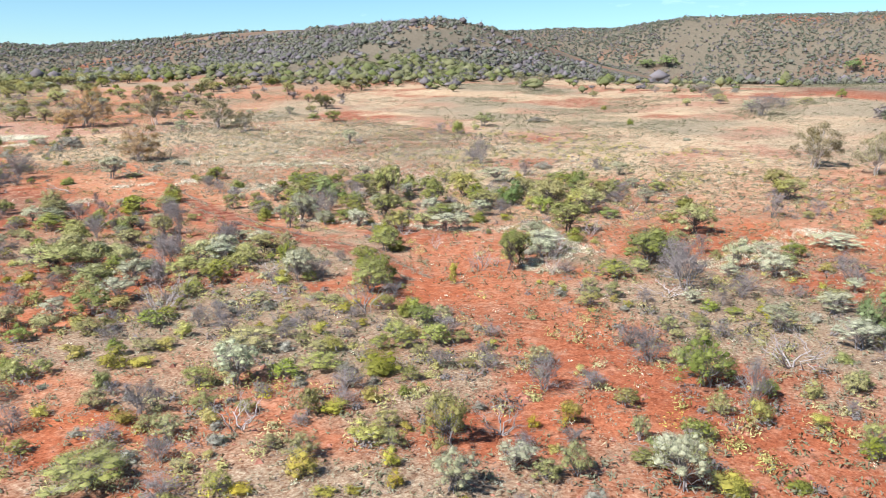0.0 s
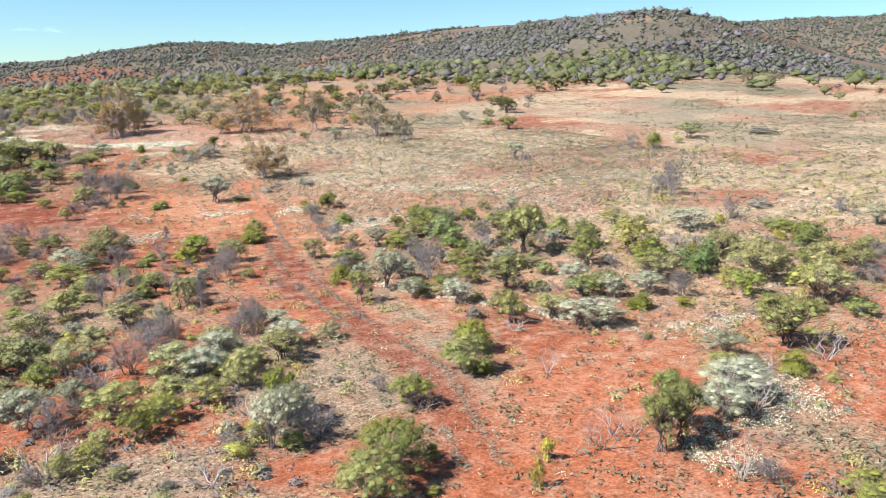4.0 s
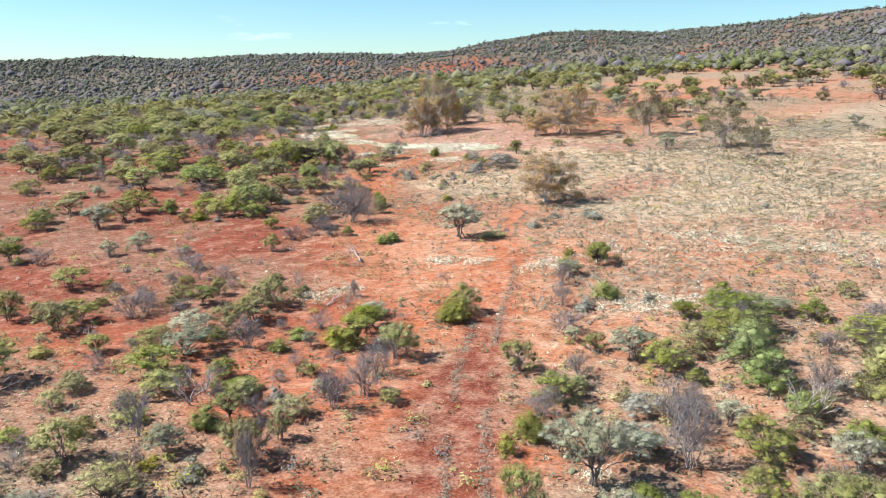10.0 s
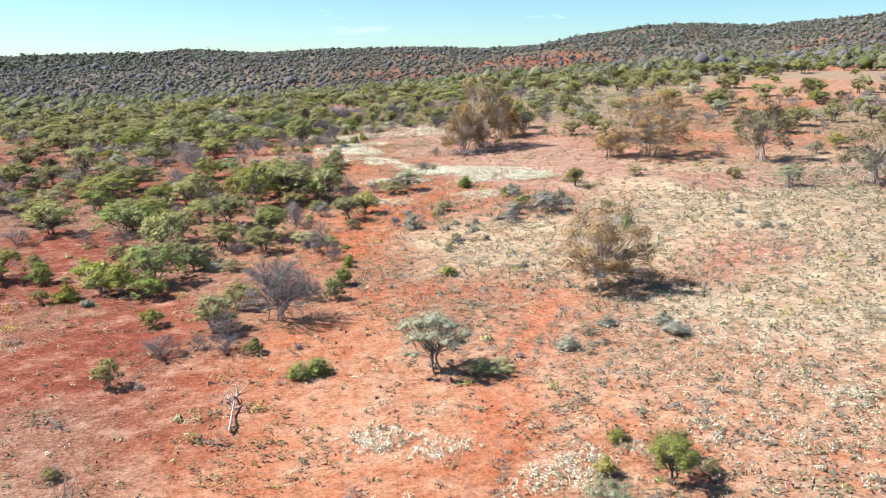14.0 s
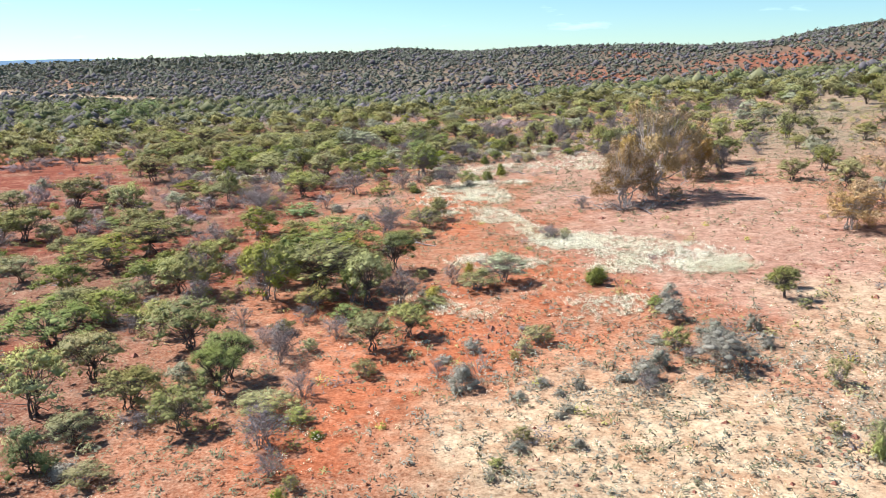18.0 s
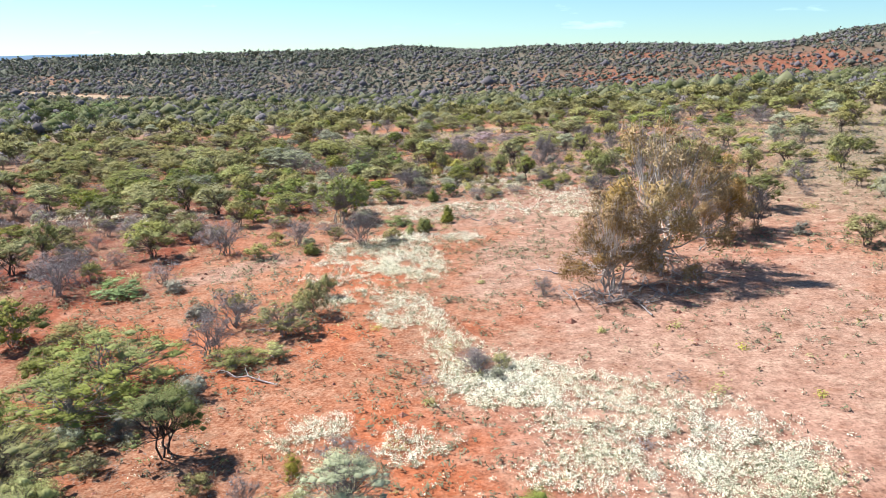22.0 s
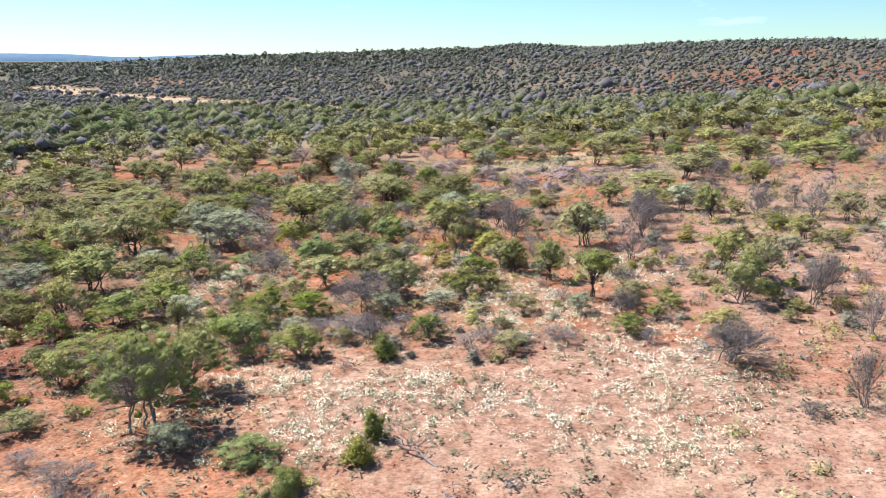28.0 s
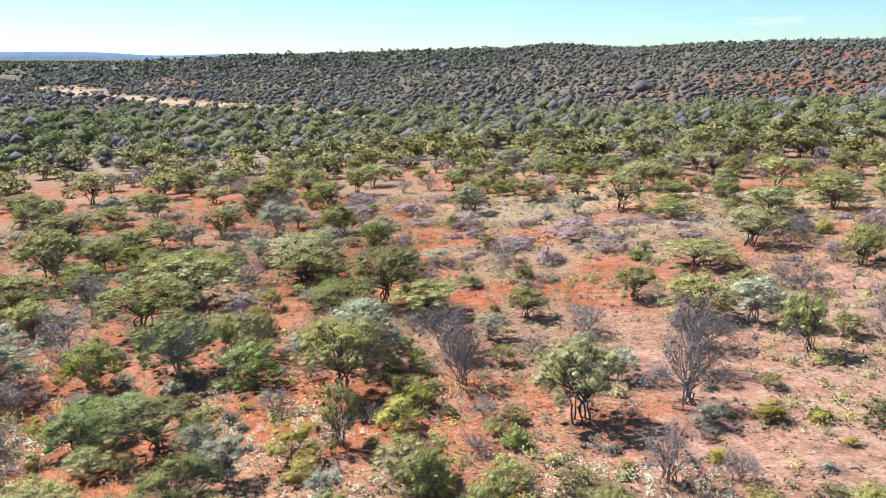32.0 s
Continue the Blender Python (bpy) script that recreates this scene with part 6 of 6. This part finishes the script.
def far_woods(name, label, rmin, rmax, count, leaves, leaf, seed, mat, fan=(-75, 112), low=1.5, high=2.7, stems=False):
    """Distant woodland: many small rounded crowns, each a solid heart with leaf clumps round it, in one mesh."""
    rng = np.random.default_rng(seed)
    ang = rng.uniform(radians(fan[0]), radians(fan[1]), count * 6)
    r = np.sqrt(rng.uniform(rmin**2, rmax**2, count * 6))
    r = r * (1 - 0.30 * smooth(32, 58, np.degrees(ang)) * (rmin < 500))
    x, y = 80 + r * np.sin(ang), 130 + r * np.cos(ang)
    keep = rng.uniform(0, 5.5, len(x)) < thickness(x, y)
    keep &= off_path(x, y) > 122
    x, y = x[keep][:count], y[keep][:count]
    n = len(x)
    size = rng.gamma(9.0, 1 / 9.0, n)
    z, h, w = ground_z(x, y), size * rng.uniform(low, high, n), size * rng.uniform(low * 1.3, high * 1.35, n)
    i = np.repeat(np.arange(n), leaves)
    d = unit(rng.normal(0, 1, (len(i), 3)) + np.array([0, 0, 0.35]))
    q = rng.uniform(0.85, 1.08, len(i)) * (1 + 0.14 * np.sin(d[:, 0] * 7 + i) * np.cos(d[:, 1] * 6 + i * 1.7))
    flat = np.where(d[:, 2] > 0, 0.46, 0.30)
    p = np.stack([x[i] + d[:, 0] * w[i] / 2 * q, y[i] + d[:, 1] * w[i] / 2 * q, z[i] + h[i] * (0.56 + flat * d[:, 2] * q)], -1)
    v, f = leaf_slips(rng, p, d + np.array([0, 0, 0.2]), leaf, 0.5, 0.45)
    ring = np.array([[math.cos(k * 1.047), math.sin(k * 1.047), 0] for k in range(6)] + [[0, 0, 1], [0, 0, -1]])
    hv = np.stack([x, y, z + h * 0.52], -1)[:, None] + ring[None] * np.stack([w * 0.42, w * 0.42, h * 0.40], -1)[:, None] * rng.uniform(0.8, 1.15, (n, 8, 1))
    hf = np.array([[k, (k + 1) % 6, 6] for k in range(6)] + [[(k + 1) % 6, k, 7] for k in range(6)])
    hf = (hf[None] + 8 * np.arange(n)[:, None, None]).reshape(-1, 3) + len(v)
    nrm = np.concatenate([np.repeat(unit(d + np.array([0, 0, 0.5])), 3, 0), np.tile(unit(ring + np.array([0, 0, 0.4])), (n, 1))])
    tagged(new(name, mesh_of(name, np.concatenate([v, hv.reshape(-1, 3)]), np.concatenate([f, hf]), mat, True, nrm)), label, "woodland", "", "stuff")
    if stems:
        a = np.array([[-1, 0, 0], [1, 0, 0], [0.4, 0, 1], [-0.4, 0, 1], [0, -1, 0], [0, 1, 0], [0, 0.4, 1], [0, -0.4, 1]]) * np.array([0.1, 0.1, 1])
        tv = np.stack([x, y, z - 0.2], -1)[:, None] + a[None] * np.stack([np.ones(n), np.ones(n), h * 0.55], -1)[:, None]
        tagged(new("far_stems", mesh_of("far_stems", tv.reshape(-1, 3), np.arange(8 * n).reshape(-1, 4), M_BARK)), "dark stems of distant mulga woodland", "woodland", "", "stuff")


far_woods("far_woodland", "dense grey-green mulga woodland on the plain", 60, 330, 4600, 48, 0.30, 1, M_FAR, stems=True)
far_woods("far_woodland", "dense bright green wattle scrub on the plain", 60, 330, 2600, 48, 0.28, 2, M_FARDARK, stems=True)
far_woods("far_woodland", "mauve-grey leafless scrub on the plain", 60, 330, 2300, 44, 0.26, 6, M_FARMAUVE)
far_woods("hill_woodland", "dense grey-green mulga woodland on distant hills", 330, 620, 12000, 12, 0.5, 3, M_RANGE_HAZE, low=1.15, high=2.1)
far_woods("hill_woodland", "dense green scrub on distant hills", 330, 620, 8000, 12, 0.5, 4, M_RANGEDARK_HAZE, low=1.15, high=2.1)
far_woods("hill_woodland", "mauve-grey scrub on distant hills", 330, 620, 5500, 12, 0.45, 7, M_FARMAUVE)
far_woods("range_woodland", "dense mulga woodland on the far range", 560, 1000, 22000, 6, 0.8, 8, M_RANGE_HAZE, (-40, 102), 1.2, 2.3)
far_woods("range_woodland", "dense dark scrub on the far range", 560, 1000, 17000, 6, 0.8, 9, M_RANGEDARK_HAZE, (-40, 102), 1.2, 2.3)
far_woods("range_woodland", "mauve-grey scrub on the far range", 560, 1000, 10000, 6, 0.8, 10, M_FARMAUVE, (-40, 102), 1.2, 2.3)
far_woods("range_woodland", "dark woodland of the plain towards the horizon", 600, 2600, 12000, 5, 2.2, 12, M_RANGEDARK_HAZE, (-64, -12), 2.0, 3.2)

# hills on the horizon, with the blue of distant haze put into their colour
hz_x, hz_az = [], np.radians(np.linspace(-62, -6, 90))
hz_h = 14 + 17 * smooth(0.35, 0.75, vnoise(np.degrees(hz_az), 0 * hz_az, 7, 81)) * (1 - smooth(-30, -14, np.degrees(hz_az))) + 5 * vnoise(np.degrees(hz_az), 0 * hz_az, 2.0, 83)
for rr, hh in ((4100, -20), (4180, 1.0), (4260, -20)):
    up = hz_h if hh > 0 else np.full(len(hz_az), hh)
    hz_x.append(np.stack([80 + rr * np.sin(hz_az), 130 + rr * np.cos(hz_az), up], -1))
k = np.arange(len(hz_az) - 1)
hz_f = np.concatenate([np.stack([k, k + 1, k + 1 + len(hz_az), k + len(hz_az)], 1) + o * len(hz_az) for o in (0, 1)])
M_HAZE, hn, hl, hb = material("painted_blue_haze", 1.0, 0.0)
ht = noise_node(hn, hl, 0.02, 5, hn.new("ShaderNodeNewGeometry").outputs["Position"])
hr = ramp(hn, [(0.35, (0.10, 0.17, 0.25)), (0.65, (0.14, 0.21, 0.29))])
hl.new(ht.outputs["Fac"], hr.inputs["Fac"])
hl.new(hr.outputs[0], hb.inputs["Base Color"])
tagged(new("backdrop", mesh_of("backdrop", np.concatenate(hz_x), hz_f, M_HAZE, True)), "low hills along the far horizon, tinted blue for haze", "hills", "", "structure")


# ---- small growth on the ground ----
M_TUFT = leaf_material("herb_leaf", (0.14, 0.15, 0.09), (0.22, 0.23, 0.14), (0.33, 0.33, 0.22), 0.2)
M_PALE = leaf_material("pale_herb_leaf", (0.24, 0.23, 0.16), (0.35, 0.34, 0.25), (0.50, 0.49, 0.39), 0.2)
M_STRAW = leaf_material("straw_blade", (0.36, 0.28, 0.13), (0.50, 0.41, 0.22), (0.62, 0.54, 0.33), 0.2)
M_PETAL = leaf_material("everlasting_petal", (0.62, 0.60, 0.42), (0.75, 0.735, 0.56), (0.84, 0.83, 0.70), 0.2)
M_STONE, sn, sl, sb = material("ironstone", 0.9, 0.15)
st = noise_node(sn, sl, 6.0, 4, sn.new("ShaderNodeNewGeometry").outputs["Position"])
sr = ramp(sn, [(0.3, (0.16, 0.06, 0.04)), (0.7, (0.36, 0.17, 0.12))])
sl.new(st.outputs["Fac"], sr.inputs["Fac"])
sl.new(sr.outputs[0], sb.inputs["Base Color"])


def tufts(name, label, x, y, blades, size, mat, seed, up=0.9, spread=0.5, most=0.09, facing=0.4):
    """Many small tufts of upright leaves, in one mesh."""
    rng = np.random.default_rng(seed)
    n = len(x)
    s = size * rng.uniform(0.5, 1.5, n)
    i = np.repeat(np.arange(n), blades)
    d = rng.normal(0, spread, (len(i), 3)) * s[i][:, None]
    d[:, 2] = np.abs(d[:, 2]) * up + 0.04
    p = np.stack([x[i], y[i], ground_z(x[i], y[i])], -1) + d
    out = unit(d + np.array([0, 0, 0.6]) * s[i][:, None])
    v, f = leaf_slips(rng, p, out, np.minimum(s[i] * 0.42, most), 0.4, 0.5)
    return tagged(new(name, mesh_of(name, v, f, mat, True, np.repeat(unit(out + np.array([0, 0, facing])), 3, 0))), label, "ground cover", "", "stuff")


rs = np.random.default_rng(21)


def sown(count, share, reach=62):
    """Places near the flight, kept by a share from 0 to 1 that depends on where they lie."""
    x, y = rs.uniform(15, 150, count), rs.uniform(2, 270, count)
    ok = (off_path(x, y) < reach) & (rs.uniform(0, 1, count) < share(x, y))
    return x[ok], y[ok]


def herb_share(x, y):
    clay, straw, herb, red = soils(x, y)
    way = band(x, y, TRACK, 1.3, 0.5, 0.2, 12)
    return (1 - 0.65 * red) * (0.14 + 0.55 * smooth(0.45, 0.7, fbm(x, y, 6, 91)) + 0.2 * herb + 0.6 * smooth(70, 80, x) * smooth(55, 70, y) * (1 - smooth(125, 140, y))) * (1 - 0.75 * way) * (1 - 0.6 * blob(x, y, 95, 152, 13, 22, 12, 0.4, 0.35, 4))


hx, hy = sown(140000, herb_share)
pale = (hx > 72) & (hy > 50) & (hy < 140) & (rs.uniform(0, 1, len(hx)) < 0.6)
tufts("herb_tufts", "low grey-green herb tufts scattered on red earth", hx[~pale], hy[~pale], 10, 0.25, M_TUFT, 1)
tufts("herb_tufts", "pale dry herb tufts on the open clay", hx[pale], hy[pale], 11, 0.27, M_PALE, 17)
gx2, gy2 = sown(30000, lambda x, y: 0.6 * soils(x, y)[1] + 0.03)
tufts("straw_grass", "short dry straw-coloured grass tussocks", gx2, gy2, 8, 0.16, M_STRAW, 2, 1.2, 0.45)
sx2, sy2 = sown(16000, lambda x, y: 0.10 + 0.35 * smooth(0.5, 0.7, fbm(x, y, 9, 93)))
tufts("green_herbs", "small dark green herbs on red earth", sx2, sy2, 10, 0.24, M_MULGA, 3, 0.8)


def flower_share(x, y):
    return 0.015 + 0.40 * smooth(0.50, 0.66, fbm(x, y, 9, 195)) * smooth(78, 92, x) * smooth(55, 70, y) * (1 - smooth(122, 138, y)) + 0.45 * smooth(0.56, 0.70, fbm(x, y, 5, 95)) * smooth(58, 80, x) * (1 - smooth(140, 150, y)) + 0.35 * blob(x, y, 96, 90, 14, 12, 20, 0.8, 0.6, 33)


fx, fy = sown(120000, flower_share, 58)
for pts, wide, thick in FLOWERS:
    qx, qy = [p[0] for p in pts], [p[1] for p in pts]
    lo_x, hi_x, lo_y, hi_y = min(qx) - wide * 1.5, max(qx) + wide * 1.5, min(qy) - wide * 1.5, max(qy) + wide * 1.5
    n = int((hi_x - lo_x) * (hi_y - lo_y) * 32)
    bx2, by2 = rs.uniform(lo_x, hi_x, n), rs.uniform(lo_y, hi_y, n)
    ok = rs.uniform(0, 1, n) < band(bx2, by2, pts, wide, 0.9, 0.7, 17) * thick * (0.10 + 0.90 * smooth(0.34, 0.52, fbm(bx2, by2, 1.6, 105)))
    fx, fy = np.concatenate([fx, bx2[ok]]), np.concatenate([fy, by2[ok]])
tufts("everlasting_leaves", "pale grey-green leaves of everlasting daisies", fx, fy, 3, 0.17, M_TUFT, 4, 0.6)
tufts("everlastings", "drifts of cream-white everlasting daisies", fx, fy, 22, 0.21, M_PETAL, 5, 0.9, 0.55, 0.034, 1.6)

# grass that has come up along the two wheel ruts
wx, wy = [], []
for (ax, ay), (bx, by) in zip(TRACK[1:], TRACK[2:]):
    ln = math.hypot(bx - ax, by - ay)
    ux, uy = (bx - ax) / ln, (by - ay) / ln
    for side in (-0.75, 0.75):
        n = int(ln * 42)
        t = rs.uniform(0, ln, n)
        o = side + rs.normal(0, 0.16, n)
        ok = vnoise(ax + ux * t, ay + uy * t + side * 9, 3.5, 97) > 0.45
        wx.append((ax + ux * t - uy * o)[ok])
        wy.append((ay + uy * t + ux * o)[ok])
tufts("rut_grass", "pale green grass along two wheel ruts", np.concatenate(wx), np.concatenate(wy), 5, 0.08, M_PALE, 6, 0.6)

# low scrub between the shrubs, thickest where the flight begins and in the northern woods
lx, ly = sown(26000, lambda x, y: (0.10 + 0.75 * (1 - smooth(50, 70, y - 0.35 * (x - 55))) * (1 - 0.8 * blob(x, y, 62, 40, 9, 20, -25, 0.6, 0.5, 41)) + 0.55 * smooth(185, 215, y)) * smooth(0.38, 0.62, fbm(x, y, 5, 101)) * (1 - 0.9 * band(x, y, TRACK, 1.6, 0.5, 0.2, 12)), 70)
pick = rs.uniform(0, 1, len(lx))
tufts("low_scrub", "knee-high olive scrub between the shrubs", lx[pick < 0.45], ly[pick < 0.45], 80, 0.42, M_MULGA, 11, 0.9, 0.55, 0.075)
tufts("low_scrub", "knee-high grey twiggy scrub between the shrubs", lx[(pick > 0.45) & (pick < 0.75)], ly[(pick > 0.45) & (pick < 0.75)], 70, 0.40, M_MAUVE, 12, 0.9, 0.55, 0.075)
tufts("low_scrub", "knee-high yellow-green scrub between the shrubs", lx[pick > 0.88], ly[pick > 0.88], 70, 0.36, M_YELLOW, 13, 0.9, 0.55, 0.06)

# pale soft herbs in loose mats: under the first shrubs and all through the northern woods
px2, py2 = sown(100000, lambda x, y: (0.04 + 0.8 * (1 - smooth(42, 66, y - 0.35 * (x - 55))) * (1 - 0.85 * blob(x, y, 62, 40, 9, 20, -25, 0.6, 0.5, 41)) + 0.7 * smooth(182, 205, y)) * smooth(0.42, 0.58, fbm(x, y, 4.5, 111)) * (1 - 0.8 * band(x, y, LANE, 4.0, 0.6, 0.4, 14)), 75)
tufts("pale_herbs", "mats of pale grey-green herbs between the shrubs", px2, py2, 10, 0.26, M_PALE, 15, 0.6, 0.6, 0.06)
# tussocks on the open field
ox, oy = rs.uniform(85, 330, 90000), rs.uniform(5, 190, 90000)
field_c, field_s, field_h, _ = soils(ox, oy)
ok = (rs.uniform(0, 1, len(ox)) < np.clip(field_c + 0.6 * field_h, 0, 1) * (0.12 + 0.9 * smooth(0.45, 0.65, fbm(ox, oy, 18, 103)))) & (off_path(ox, oy) > 30)
tufts("field_tussocks", "grey-green tussocks dotted over the open field", ox[ok], oy[ok], 7, 0.34, M_TUFT, 14, 0.7, 0.5, 0.13)

# leaf litter and fallen twigs under the plants
M_LITTER = leaf_material("leaf_litter", (0.10, 0.07, 0.05), (0.19, 0.145, 0.11), (0.34, 0.28, 0.23), 0.05)
lp = np.array([(p[0], p[1], p[2]) for p in PLACED if off_path(p[0], p[1]) < 55])
li = np.repeat(np.arange(len(lp)), np.clip(lp[:, 2] * 60, 30, 300).astype(int))
la, lr = rs.uniform(0, 6.283, len(li)), np.sqrt(rs.uniform(0, 1, len(li))) * lp[li, 2] * 0.62
tx, ty = lp[li, 0] + lr * np.cos(la), lp[li, 1] + lr * np.sin(la)
tp = np.stack([tx, ty, ground_z(tx, ty) + 0.02], -1)
tv, tf2 = leaf_slips(rs, tp, np.tile([0.0, 0.0, 1.0], (len(tp), 1)), 0.10, 0.22, 0.25)
tagged(new("leaf_litter", mesh_of("leaf_litter", tv, tf2, M_LITTER)), "dry leaf litter and twigs under the shrubs", "litter", "", "stuff")

# loose stones
kx, ky = sown(80000, lambda x, y: 0.12 + 0.5 * smooth(0.5, 0.7, fbm(x, y, 12, 99)), 50)
kn = len(kx)
base8 = np.array([[1, 0, 0], [0, 1, 0], [-1, 0, 0], [0, -1, 0], [0, 0, 0.7], [0, 0, -0.4]])
ks = rs.gamma(2.0, 0.033, kn)[:, None, None] + 0.02
kv = np.stack([kx, ky, ground_z(kx, ky)], -1)[:, None] + base8[None] * ks * rs.uniform(0.6, 1.3, (kn, 6, 1))
kf = np.array([[0, 1, 4], [1, 2, 4], [2, 3, 4], [3, 0, 4], [1, 0, 5], [2, 1, 5], [3, 2, 5], [0, 3, 5]])
kf = (kf[None] + 6 * np.arange(kn)[:, None, None]).reshape(-1, 3)
tagged(new("loose_stones", mesh_of("loose_stones", kv.reshape(-1, 3), kf, M_STONE)), "small dark red ironstones strewn on the earth", "stones", "", "stuff")
